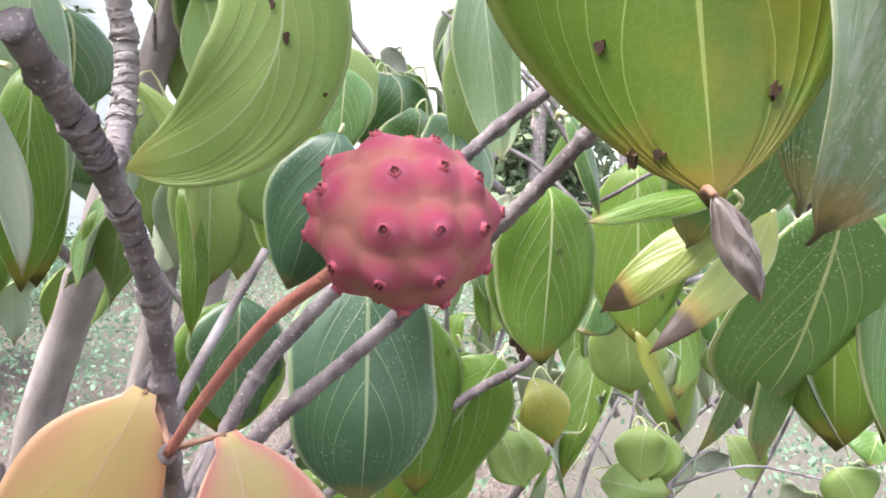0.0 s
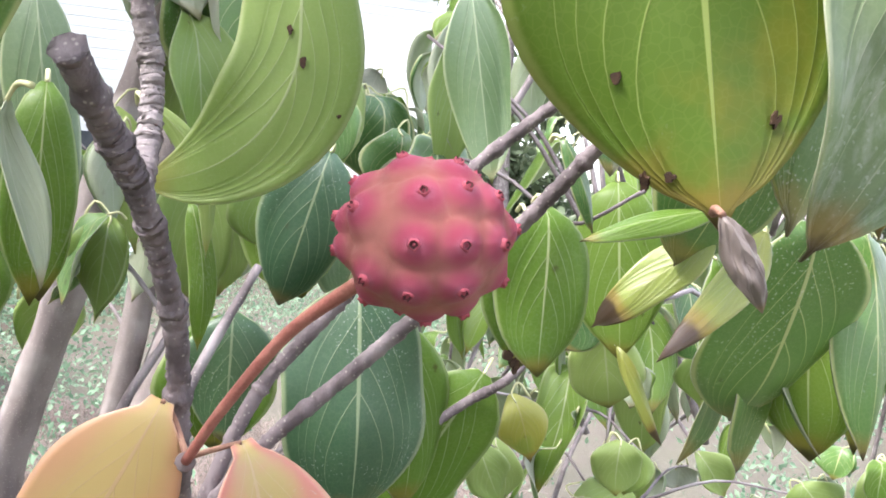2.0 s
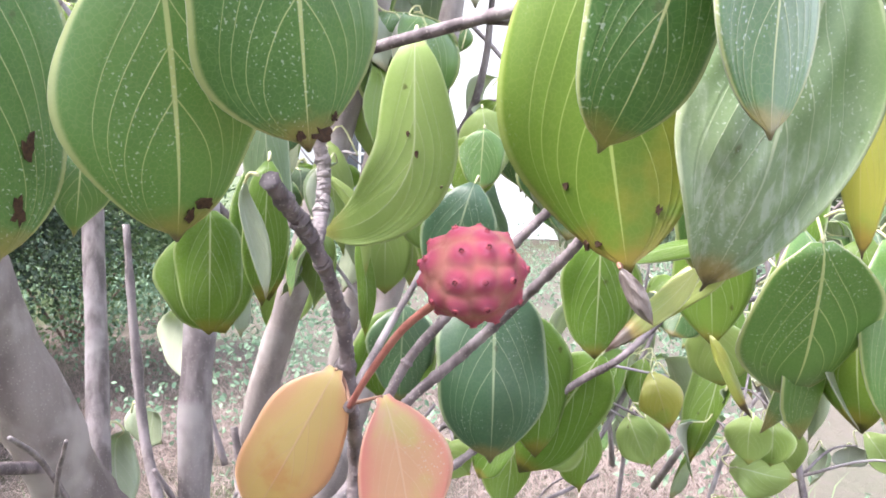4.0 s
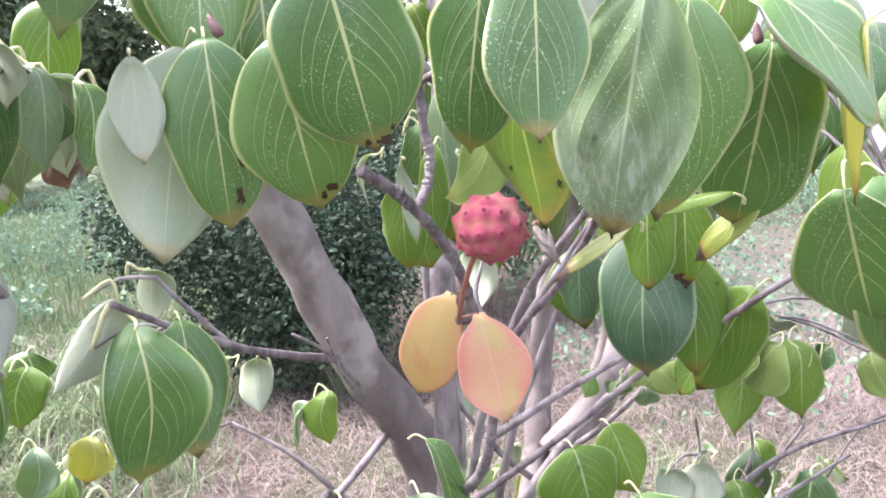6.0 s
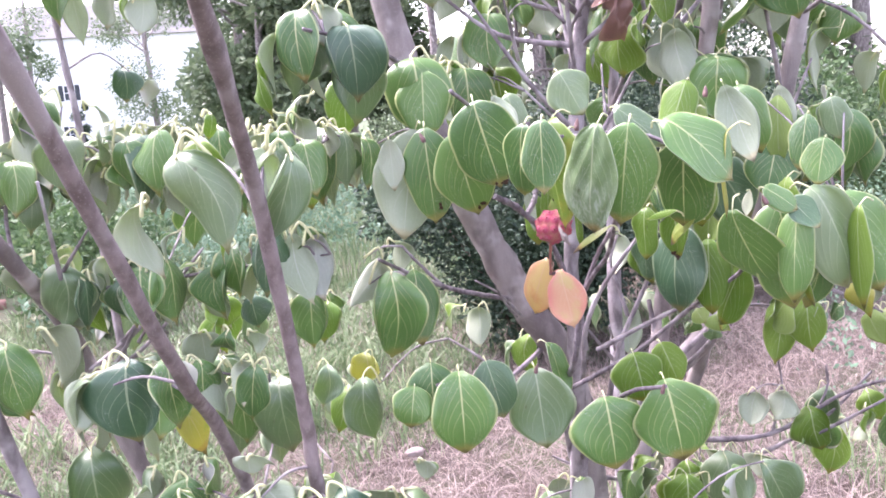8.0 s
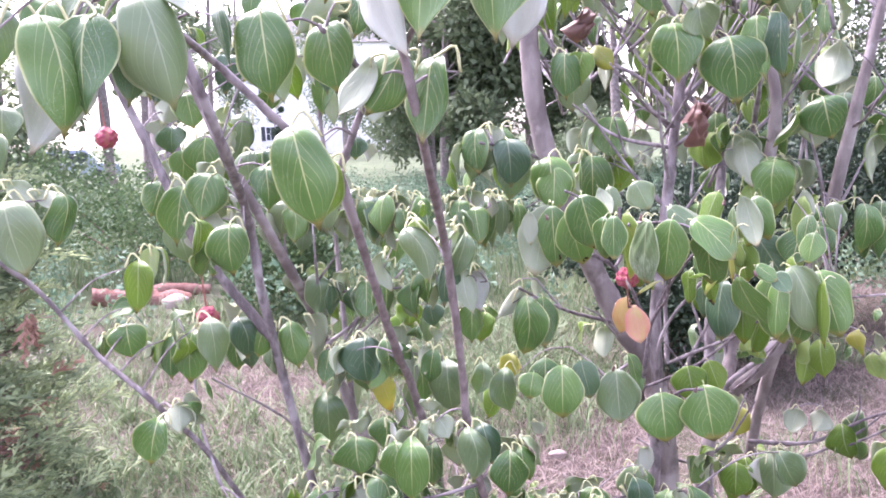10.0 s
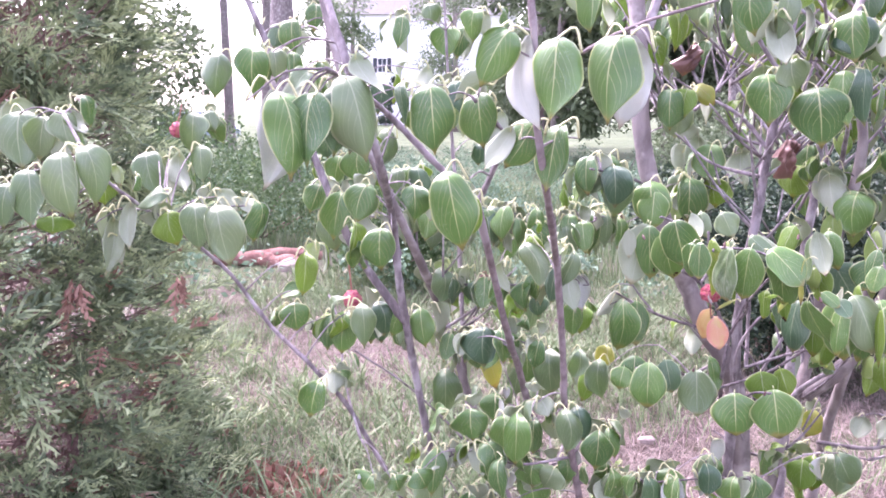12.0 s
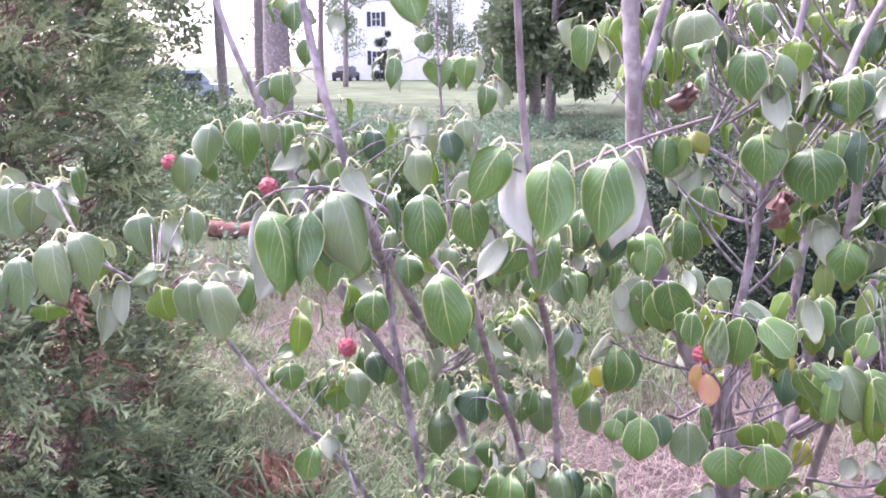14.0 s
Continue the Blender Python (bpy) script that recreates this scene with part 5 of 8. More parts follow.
leaf(tree, (0.1478, -0.0739, 1.2599), (0.1568, -0.0870, 1.1761), 0.0545, (-0.37, -0.80, 0.47), "green", fold=0.35)
leaf(tree, (0.1535, -0.1028, 1.2705), (0.1859, -0.1150, 1.1948), 0.0546, (-0.03, -0.86, 0.51), "pale", fold=0.35, roll=(1.8, -1, 0.6))
leaf(tree, (0.1924, -0.0945, 1.2627), (0.2132, -0.1067, 1.1863), 0.0580, (-0.41, -0.78, 0.47), "green", fold=0.35)
leaf(tree, (0.2836, 0.0571, 1.1408), (0.2887, 0.0488, 1.0875), 0.0411, (-0.40, -0.76, 0.50), "lime", fold=0.25)
leaf(tree, (0.2150, 0.0364, 0.9986), (0.2407, 0.0281, 0.9479), 0.0514, (-0.36, -0.73, 0.58), "pale")
leaf(tree, (-0.8310, -0.1822, 1.4556), (-0.8148, -0.1974, 1.3774), 0.0575, (0.38, -0.84, 0.40), "pale")
leaf(tree, (-0.8147, -0.1702, 1.4608), (-0.7905, -0.1835, 1.3915), 0.0436, (0.57, -0.72, 0.39), "pale")
leaf(tree, (-0.8716, -0.1810, 1.4354), (-0.8678, -0.1945, 1.3664), 0.0513, (0.41, -0.82, 0.40), "pale")
leaf(tree, (-0.8945, -0.1844, 1.4192), (-0.8987, -0.1949, 1.3662), 0.0381, (0.43, -0.81, 0.40), "pale")
leaf(tree, (-0.9413, -0.0410, 1.5034), (-0.9394, -0.0563, 1.4257), 0.0829, (0.11, -0.92, 0.37), "pale")
leaf(tree, (-0.8910, -0.0404, 1.5036), (-0.8744, -0.0512, 1.4478), 0.0459, (0.38, -0.85, 0.37), "pale")
leaf(tree, (-0.8785, -0.0395, 1.5073), (-0.8553, -0.0467, 1.4696), 0.0311, (-0.93, 0.10, -0.36), "green")
leaf(tree, (-0.9117, -0.0421, 1.4962), (-0.9172, -0.0539, 1.4367), 0.0459, (0.40, -0.84, 0.37), "pale")
leaf(tree, (-0.8184, 0.0678, 1.4432), (-0.8000, 0.0558, 1.3816), 0.0490, (0.31, -0.87, 0.39), "pale")
leaf(tree, (-0.7938, 0.0665, 1.4353), (-0.8115, 0.0573, 1.3896), 0.0343, (-0.30, 0.87, -0.39), "green")
leaf(tree, (-0.7618, 0.0447, 1.4462), (-0.7510, 0.0329, 1.3857), 0.0417, (-0.28, 0.88, -0.39), "green")
leaf(tree, (-0.7315, 0.0466, 1.4542), (-0.7263, 0.0362, 1.4007), 0.0369, (0.26, -0.89, 0.38), "pale")
leaf(tree, (-0.8208, -0.0607, 1.3648), (-0.8314, -0.0768, 1.2837), 0.0312, (-0.34, 0.84, -0.42), "green", fold=0.5)
leaf(tree, (-0.7786, -0.1100, 1.3893), (-0.7782, -0.1220, 1.3289), 0.0241, (-0.33, 0.85, -0.41), "green", fold=0.6)
leaf(tree, (-0.7349, -0.0962, 1.3980), (-0.7771, -0.0998, 1.3823), 0.0358, (0.26, -0.74, 0.62), "pale")
leaf(tree, (-0.7341, -0.1004, 1.3769), (-0.7202, -0.1088, 1.3334), 0.0444, (0.29, -0.86, 0.42), "lime")
leaf(tree, (-0.7030, -0.0895, 1.3860), (-0.6954, -0.1016, 1.3244), 0.0447, (0.26, -0.87, 0.42), "pale")
leaf(tree, (-0.6738, -0.0965, 1.3838), (-0.6539, -0.1112, 1.3079), 0.0631, (0.24, -0.88, 0.42), "pale")
leaf(tree, (-0.6714, -0.0829, 1.4033), (-0.6474, -0.0882, 1.3750), 0.0260, (-0.23, 0.89, -0.40), "green")
leaf(tree, (-0.6243, -0.0851, 1.3893), (-0.6276, -0.0959, 1.3347), 0.0362, (0.77, -0.48, 0.41), "green")
leaf(tree, (-0.6460, -0.0847, 1.3928), (-0.6133, -0.0892, 1.3681), 0.0260, (-0.21, 0.89, -0.41), "green")
leaf(tree, (-0.8390, -0.1968, 1.3818), (-0.8389, -0.2010, 1.3607), 0.0490, (0.39, -0.82, 0.41), "lime")
leaf(tree, (-0.8188, -0.0938, 1.4152), (-0.8150, -0.1000, 1.3836), 0.0358, (0.35, -0.85, 0.40), "lime")
leaf(tree, (-0.6778, -0.0279, 1.5807), (-0.6848, -0.0400, 1.5200), 0.0412, (0.24, -0.91, 0.34), "pale")
leaf(tree, (-0.6344, -0.0229, 1.5881), (-0.6332, -0.0369, 1.5171), 0.0487, (0.21, -0.92, 0.34), "green")
leaf(tree, (-0.6085, -0.0233, 1.5846), (-0.6038, -0.0317, 1.5418), 0.0340, (0.19, -0.92, 0.34), "pale")
leaf(tree, (-0.5849, -0.0235, 1.5825), (-0.5824, -0.0329, 1.5347), 0.0340, (0.47, -0.81, 0.34), "green")
leaf(tree, (-0.8362, 0.3774, 1.5005), (-0.8388, 0.3633, 1.4292), 0.0626, (0.27, -0.89, 0.36), "pale")
leaf(tree, (-0.8090, 0.3783, 1.5036), (-0.7956, 0.3707, 1.4641), 0.0404, (0.25, -0.90, 0.36), "pale")
leaf(tree, (-0.6210, 0.2000, 1.6467), (-0.6163, 0.1889, 1.5901), 0.0455, (0.17, -0.93, 0.32), "green")
leaf(tree, (-0.6428, 0.1984, 1.6398), (-0.6513, 0.1907, 1.6011), 0.0332, (0.18, -0.93, 0.32), "deep")
leaf(tree, (-0.5767, 0.1840, 1.5628), (-0.5678, 0.1782, 1.5328), 0.0612, (0.13, -0.93, 0.34), "green")
leaf(tree, (-0.5549, 0.1842, 1.5629), (-0.5441, 0.1776, 1.5286), 0.0350, (0.12, -0.93, 0.34), "pale")
leaf(tree, (-0.5566, -0.0291, 1.5522), (-0.6007, -0.0361, 1.5194), 0.0369, (-0.16, 0.92, -0.35), "green")
leaf(tree, (-0.5805, 0.0418, 1.3000), (-0.5858, 0.0294, 1.2375), 0.0408, (0.15, -0.89, 0.44), "lime")
leaf(tree, (-0.5859, 0.0307, 1.2439), (-0.6185, 0.0287, 1.2358), 0.0327, (0.12, -0.64, 0.76), "green")
leaf(tree, (-0.5980, 0.0274, 1.2279), (-0.5920, 0.0193, 1.1862), 0.0474, (0.16, -0.88, 0.46), "green")
leaf(tree, (-0.5408, 0.0249, 1.2121), (-0.5486, 0.0143, 1.1584), 0.0376, (0.12, -0.88, 0.46), "green")
leaf(tree, (-0.5228, 0.0259, 1.2161), (-0.5282, 0.0137, 1.1544), 0.0506, (0.11, -0.88, 0.46), "green")
leaf(tree, (-0.4953, -0.0184, 1.2383), (-0.4909, -0.0307, 1.1752), 0.0361, (0.09, -0.88, 0.46), "pale")
leaf(tree, (-0.4856, 0.1522, 1.2024), (-0.4762, 0.1412, 1.1459), 0.0468, (0.07, -0.89, 0.46), "deep")
leaf(tree, (-0.4181, 0.1509, 1.1921), (-0.4078, 0.1385, 1.1286), 0.0468, (0.02, -0.89, 0.46), "green")
leaf(tree, (-0.4450, 0.1502, 1.1902), (-0.4628, 0.1417, 1.1478), 0.0396, (0.05, -0.89, 0.46), "green")
leaf(tree, (-0.5504, -0.0597, 1.1382), (-0.5616, -0.0699, 1.0875), 0.0478, (0.14, -0.86, 0.50), "green")
leaf(tree, (-0.5274, -0.0565, 1.1534), (-0.5271, -0.0635, 1.1179), 0.0309, (-0.12, 0.86, -0.49), "green")
leaf(tree, (-0.3770, 0.2483, 1.0614), (-0.3765, 0.2316, 0.9769), 0.0666, (-0.00, -0.87, 0.49), "pale")
leaf(tree, (-0.3385, 0.0437, 1.0623), (-0.3340, 0.0341, 1.0133), 0.0609, (-0.03, -0.86, 0.51), "green")
leaf(tree, (-0.3133, 0.0789, 1.0098), (-0.3191, 0.0668, 0.9488), 0.0630, (-0.04, -0.85, 0.52), "green")
leaf(tree, (-0.3208, 0.0119, 1.1968), (-0.3204, 0.0007, 1.1397), 0.0631, (-0.04, -0.88, 0.47), "deep")
leaf(tree, (-0.2981, 0.0114, 1.1930), (-0.2897, 0.0018, 1.1438), 0.0388, (0.39, -0.79, 0.47), "green")
leaf(tree, (-0.3450, 0.0100, 1.1888), (-0.3569, 0.0029, 1.1531), 0.0323, (0.02, 0.88, -0.47), "green")
leaf(tree, (-0.1959, 0.2593, 1.0949), (-0.1905, 0.2437, 1.0151), 0.0608, (-0.11, -0.87, 0.48), "pale")
leaf(tree, (-0.2351, 0.2588, 1.0948), (-0.2347, 0.2469, 1.0342), 0.0490, (-0.09, -0.88, 0.47), "green")
leaf(tree, (-0.2742, -0.0411, 1.0872), (-0.2776, -0.0558, 1.0130), 0.0488, (-0.08, -0.85, 0.51), "green")
leaf(tree, (-0.2911, -0.0038, 1.0704), (-0.2907, -0.0141, 1.0185), 0.0488, (-0.06, -0.86, 0.51), "green")
leaf(tree, (-0.2473, -0.0134, 1.0708), (-0.2502, -0.0239, 1.0177), 0.0410, (-0.10, -0.85, 0.51), "green")
leaf(tree, (-0.2093, -0.0529, 1.0973), (-0.2089, -0.0654, 1.0339), 0.0451, (-0.13, -0.85, 0.51), "pale")
leaf(tree, (-0.1937, -0.0520, 1.1011), (-0.1833, -0.0616, 1.0515), 0.0389, (-0.15, -0.85, 0.51), "deep")
leaf(tree, (-0.2444, -0.0503, 1.1124), (-0.2326, -0.0554, 1.0857), 0.0389, (0.08, 0.62, -0.78), "green")
leaf(tree, (-0.1443, 0.0363, 1.0313), (-0.1516, 0.0246, 0.9725), 0.0523, (-0.16, -0.84, 0.52), "green")
leaf(tree, (-0.1317, 0.0372, 1.0355), (-0.1204, 0.0284, 0.9900), 0.0338, (-0.18, -0.84, 0.51), "green")
leaf(tree, (-0.2947, 0.1442, 1.0528), (-0.2980, 0.1350, 1.0063), 0.0525, (-0.05, -0.87, 0.50), "green")
leaf(tree, (-0.0966, 0.3153, 1.0602), (-0.0911, 0.3012, 0.9882), 0.0530, (-0.17, -0.86, 0.48), "pale")
leaf(tree, (-0.0708, 0.0498, 1.1336), (-0.0746, 0.0362, 1.0653), 0.0554, (-0.21, -0.85, 0.48), "green")
leaf(tree, (-0.0851, 0.0805, 1.1355), (-0.0891, 0.0705, 1.0849), 0.0436, (-0.20, -0.86, 0.48), "green")
leaf(tree, (-0.0457, 0.0509, 1.1378), (-0.0361, 0.0413, 1.0885), 0.0386, (-0.24, -0.85, 0.48), "deep")
leaf(tree, (-0.1022, 0.0770, 1.1186), (-0.1106, 0.0703, 1.0848), 0.0369, (-0.19, -0.86, 0.48), "green")
leaf(tree, (0.0100, 0.0792, 1.1142), (0.0104, 0.0654, 1.0441), 0.0602, (-0.26, -0.83, 0.48), "pale")
leaf(tree, (0.0381, 0.1122, 1.1249), (0.0499, 0.1013, 1.0689), 0.0301, (0.32, -0.82, 0.47), "green")
leaf(tree, (0.0565, 0.0387, 1.0904), (0.0586, 0.0261, 1.0264), 0.0703, (-0.30, -0.82, 0.49), "green")
leaf(tree, (0.1102, 0.0285, 1.0995), (0.1181, 0.0144, 1.0272), 0.0729, (-0.33, -0.81, 0.49), "green")
leaf(tree, (0.1059, 0.0719, 1.1133), (0.1122, 0.0629, 1.0672), 0.0514, (-0.32, -0.82, 0.48), "lime")
leaf(tree, (0.1358, 0.0731, 1.1176), (0.1497, 0.0650, 1.0757), 0.0364, (-0.34, -0.81, 0.47), "lime")
leaf(tree, (-0.1332, 0.2528, 1.3403), (-0.1327, 0.2377, 1.2634), 0.0548, (-0.16, -0.90, 0.41), "green")
leaf(tree, (-0.1095, 0.2522, 1.3357), (-0.1091, 0.2404, 1.2755), 0.0378, (0.30, -0.86, 0.41), "pale")
leaf(tree, (-0.1197, 0.1235, 1.4235), (-0.1184, 0.1109, 1.3593), 0.0612, (-0.18, -0.90, 0.39), "deep")
leaf(tree, (-0.1538, 0.1261, 1.4384), (-0.1619, 0.1141, 1.3783), 0.0442, (-0.59, -0.71, 0.39), "green")
leaf(tree, (-0.1368, 0.1269, 1.4418), (-0.1408, 0.1200, 1.4067), 0.0340, (0.17, 0.91, -0.38), "green")
leaf(tree, (-0.0534, 0.1645, 1.3965), (-0.0477, 0.1497, 1.3214), 0.0668, (-0.22, -0.89, 0.40), "green")
leaf(tree, (0.0460, 0.3055, 1.3912), (0.0435, 0.2917, 1.3217), 0.0602, (0.26, 0.88, -0.39), "green")
leaf(tree, (0.0951, 0.3328, 1.3898), (0.1003, 0.3225, 1.3375), 0.0514, (-0.28, -0.88, 0.39), "lime")
leaf(tree, (0.0850, 0.0664, 1.5599), (0.0863, 0.0513, 1.4835), 0.0651, (-0.33, -0.88, 0.35), "green")
leaf(tree, (0.1126, 0.0507, 1.5796), (0.1222, 0.0417, 1.5337), 0.0485, (-0.36, -0.87, 0.34), "pale")
leaf(tree, (0.1545, 0.0586, 1.5409), (0.1606, 0.0413, 1.4532), 0.0854, (-0.38, -0.85, 0.36), "green")
leaf(tree, (0.1874, 0.0497, 1.5646), (0.1935, 0.0335, 1.4817), 0.0485, (-0.40, -0.85, 0.35), "green")
leaf(tree, (0.2070, 0.0507, 1.5685), (0.2153, 0.0342, 1.4841), 0.0391, (0.07, -0.93, 0.35), "deep")
leaf(tree, (0.0371, 0.0126, 1.6749), (0.0420, -0.0007, 1.6069), 0.0611, (-0.32, -0.89, 0.31), "green")
leaf(tree, (0.0832, 0.0314, 1.6727), (0.0784, 0.0162, 1.5962), 0.0348, (0.15, -0.94, 0.31), "pale")
leaf(tree, (0.1157, 0.0347, 1.6877), (0.1046, 0.0250, 1.6394), 0.0454, (-0.36, -0.88, 0.31), "lime")
leaf(tree, (0.1910, 0.0412, 1.6441), (0.1930, 0.0272, 1.5726), 0.0644, (-0.41, -0.85, 0.32), "green")
leaf(tree, (-0.0089, 0.2330, 1.5420), (-0.0120, 0.2195, 1.4736), 0.0543, (-0.24, -0.90, 0.35), "green")
leaf(tree, (0.0183, 0.2333, 1.5421), (0.0114, 0.2236, 1.4933), 0.0452, (-0.25, -0.90, 0.35), "lime")
leaf(tree, (0.0255, 0.2334, 1.5422), (0.0655, 0.2292, 1.5183), 0.0407, (-0.20, -0.67, 0.71), "yellow")
leaf(tree, (0.2733, 0.1867, 1.3816), (0.2738, 0.1725, 1.3097), 0.0822, (-0.40, -0.83, 0.40), "green")
leaf(tree, (0.2463, 0.1942, 1.4209), (0.2378, 0.1802, 1.3508), 0.0590, (0.38, 0.84, -0.39), "green")
leaf(tree, (0.0063, -0.0112, 1.3680), (0.0219, -0.0177, 1.3341), 0.0358, (-0.29, -0.86, 0.41), "pale")
leaf(tree, (-0.0209, 0.3153, 1.6327), (-0.0064, 0.3054, 1.5816), 0.0568, (-0.23, -0.92, 0.33), "lime")
leaf(tree, (0.2154, 0.0945, 1.2756), (0.2497, 0.0835, 1.2175), 0.0678, (-0.40, -0.81, 0.43), "deep")
leaf(tree, (0.3020, 0.1036, 1.3157), (0.3018, 0.0969, 1.2697), 0.0507, (-0.43, -0.82, 0.38), "green")
leaf(tree, (0.2535, 0.0536, 1.2894), (0.2371, 0.0477, 1.2451), 0.0489, (-0.41, -0.82, 0.40), "green")
leaf(tree, (0.2779, 0.0533, 1.2935), (0.2819, 0.0473, 1.2532), 0.0407, (-0.43, -0.81, 0.39), "green")
leaf(tree, (0.3315, 0.1032, 1.3200), (0.3357, 0.0981, 1.2865), 0.0423, (-0.44, -0.81, 0.38), "pale")
leaf(tree, (0.2772, 0.1695, 1.3784), (0.2726, 0.1594, 1.3086), 0.0705, (-0.40, -0.84, 0.37), "green")
leaf(tree, (0.2332, 0.1755, 1.4088), (0.2419, 0.1650, 1.3390), 0.0529, (0.38, 0.85, -0.36), "green")
leaf(tree, (0.3073, 0.1018, 1.4624), (0.3197, 0.0930, 1.4049), 0.0747, (-0.44, -0.83, 0.34), "green")
leaf(tree, (0.3407, 0.1115, 1.5365), (0.3074, 0.1030, 1.4706), 0.0581, (0.45, 0.83, -0.32), "green")
leaf(tree, (0.1985, 0.0386, 1.6386), (0.1983, 0.0297, 1.5777), 0.0654, (-0.40, -0.87, 0.29), "deep")
leaf(tree, (0.2446, 0.0359, 1.6311), (0.2291, 0.0286, 1.5778), 0.0462, (0.43, 0.86, -0.29), "green")
leaf(tree, (0.2754, 0.0370, 1.6464), (0.2830, 0.0289, 1.5931), 0.0462, (-0.45, -0.85, 0.29), "green")
leaf(tree, (0.0689, 0.0035, 1.6330), (0.0836, -0.0068, 1.5668), 0.0447, (0.33, 0.90, -0.29), "green")
leaf(tree, (0.3660, 0.1839, 0.9960), (0.3473, 0.1798, 0.9637), 0.0372, (0.42, 0.78, -0.46), "green")
leaf(tree, (0.3938, 0.1795, 0.9731), (0.4076, 0.1709, 0.9179), 0.0558, (-0.44, -0.77, 0.47), "lime")
leaf(tree, (0.3288, 0.1858, 1.0005), (0.3148, 0.1809, 0.9636), 0.0372, (0.40, 0.79, -0.46), "green")
leaf(tree, (0.2265, 0.1787, 0.9266), (0.2217, 0.1708, 0.8714), 0.0558, (-0.35, -0.80, 0.49), "lime")
leaf(tree, (-0.4146, 0.6074, 1.7199), (-0.4091, 0.6008, 1.6756), 0.0447, (0.03, -0.96, 0.28), "pale")
leaf(tree, (-0.3806, 0.5694, 1.6723), (-0.3753, 0.5596, 1.6070), 0.0659, (0.02, -0.96, 0.29), "green")
leaf(tree, (-0.3367, 0.5678, 1.6724), (-0.3588, 0.5591, 1.6071), 0.0549, (-0.00, -0.96, 0.29), "green")
leaf(tree, (-0.2105, 0.5866, 1.2718), (-0.2164, 0.5785, 1.2148), 0.0634, (-0.07, -0.92, 0.39), "green")
leaf(tree, (-0.2368, 0.5362, 1.2665), (-0.2538, 0.5271, 1.2000), 0.0560, (-0.06, -0.92, 0.39), "green")
leaf(tree, (-0.1068, 0.5846, 1.2834), (-0.0897, 0.5757, 1.2265), 0.0576, (-0.13, -0.91, 0.38), "lime")
leaf(tree, (-0.0689, 0.5384, 1.3224), (-0.0747, 0.5289, 1.2559), 0.0560, (-0.15, -0.91, 0.38), "pale")
leaf(tree, (-0.2188, 0.6151, 1.1193), (-0.2248, 0.6085, 1.0723), 0.0593, (-0.07, -0.91, 0.42), "lime")
leaf(tree, (-0.1832, 0.6130, 1.1135), (-0.1774, 0.6059, 1.0666), 0.0533, (-0.09, -0.90, 0.42), "deep")
leaf(tree, (-0.3377, 0.5252, 1.1666), (-0.3323, 0.5169, 1.1112), 0.0560, (-0.01, -0.91, 0.41), "green")
leaf(tree, (-0.3176, 0.4092, 1.0704), (-0.3156, 0.4003, 1.0099), 0.0527, (-0.02, -0.90, 0.44), "green")
leaf(tree, (-0.4767, 0.3604, 1.3886), (-0.4867, 0.3536, 1.3397), 0.0444, (0.08, -0.93, 0.36), "green")
leaf(tree, (-0.5953, 0.3545, 1.3198), (-0.5757, 0.3438, 1.2515), 0.0593, (0.14, -0.91, 0.38), "pale")
leaf(tree, (-0.6326, 0.4646, 1.3717), (-0.6222, 0.4566, 1.3197), 0.0632, (0.16, -0.92, 0.36), "green")
leaf(tree, (-0.5224, 0.3751, 1.1330), (-0.5174, 0.3661, 1.0725), 0.0510, (0.10, -0.90, 0.43), "green")
leaf(tree, (-0.4918, 0.3740, 1.1331), (-0.4970, 0.3653, 1.0725), 0.0510, (0.09, -0.90, 0.43), "deep")
leaf(tree, (-0.0767, 0.6058, 1.0903), (-0.0887, 0.5976, 1.0317), 0.0593, (-0.14, -0.89, 0.43), "lime")
leaf(tree, (-0.0118, 0.6888, 0.9823), (-0.0245, 0.6820, 0.9327), 0.0625, (-0.16, -0.88, 0.44), "yellow")
leaf(tree, (0.3442, 0.4833, 1.0466), (0.3329, 0.4723, 0.9691), 0.0560, (0.35, 0.83, -0.44), "green")
leaf(tree, (0.3243, 0.3683, 0.9470), (0.3083, 0.3612, 0.8949), 0.0474, (-0.36, -0.81, 0.46), "yellow")
leaf(tree, (-0.2425, 0.0394, 0.9807), (-0.2426, 0.0335, 0.9400), 0.0576, (-0.08, -0.86, 0.50), "green")
leaf(tree, (-0.2096, 0.0371, 0.9726), (-0.2261, 0.0329, 0.9400), 0.0576, (-0.09, -0.86, 0.50), "pale")
leaf(tree, (-0.1931, 0.0389, 0.9890), (-0.1932, 0.0329, 0.9483), 0.0329, (-0.11, -0.86, 0.50), "green")
leaf(tree, (-0.4780, -0.0509, 0.9974), (-0.4932, -0.0531, 0.9787), 0.0454, (0.08, -0.62, 0.78), "green")
leaf(tree, (-0.4174, -0.0519, 1.0051), (-0.4024, -0.0563, 0.9789), 0.0454, (0.05, -0.86, 0.50), "green")
leaf(tree, (-0.4477, -0.0519, 0.9975), (-0.4402, -0.0555, 0.9751), 0.0379, (0.08, -0.86, 0.50), "green")
leaf(tree, (0.1143, 0.2694, 0.9114), (0.1092, 0.2624, 0.8625), 0.0346, (0.27, 0.83, -0.49), "green")
leaf(tree, (-0.0456, 0.1728, 0.9032), (-0.0641, 0.1681, 0.8667), 0.0553, (-0.19, -0.85, 0.50), "pale")
leaf(tree, (-0.0088, 0.1715, 0.9033), (0.0096, 0.1655, 0.8669), 0.0553, (-0.22, -0.84, 0.50), "deep")
leaf(tree, (-0.2604, 0.6969, 1.0127), (-0.2792, 0.6887, 0.9279), 0.0869, (0.00, -0.89, 0.46), "pale")
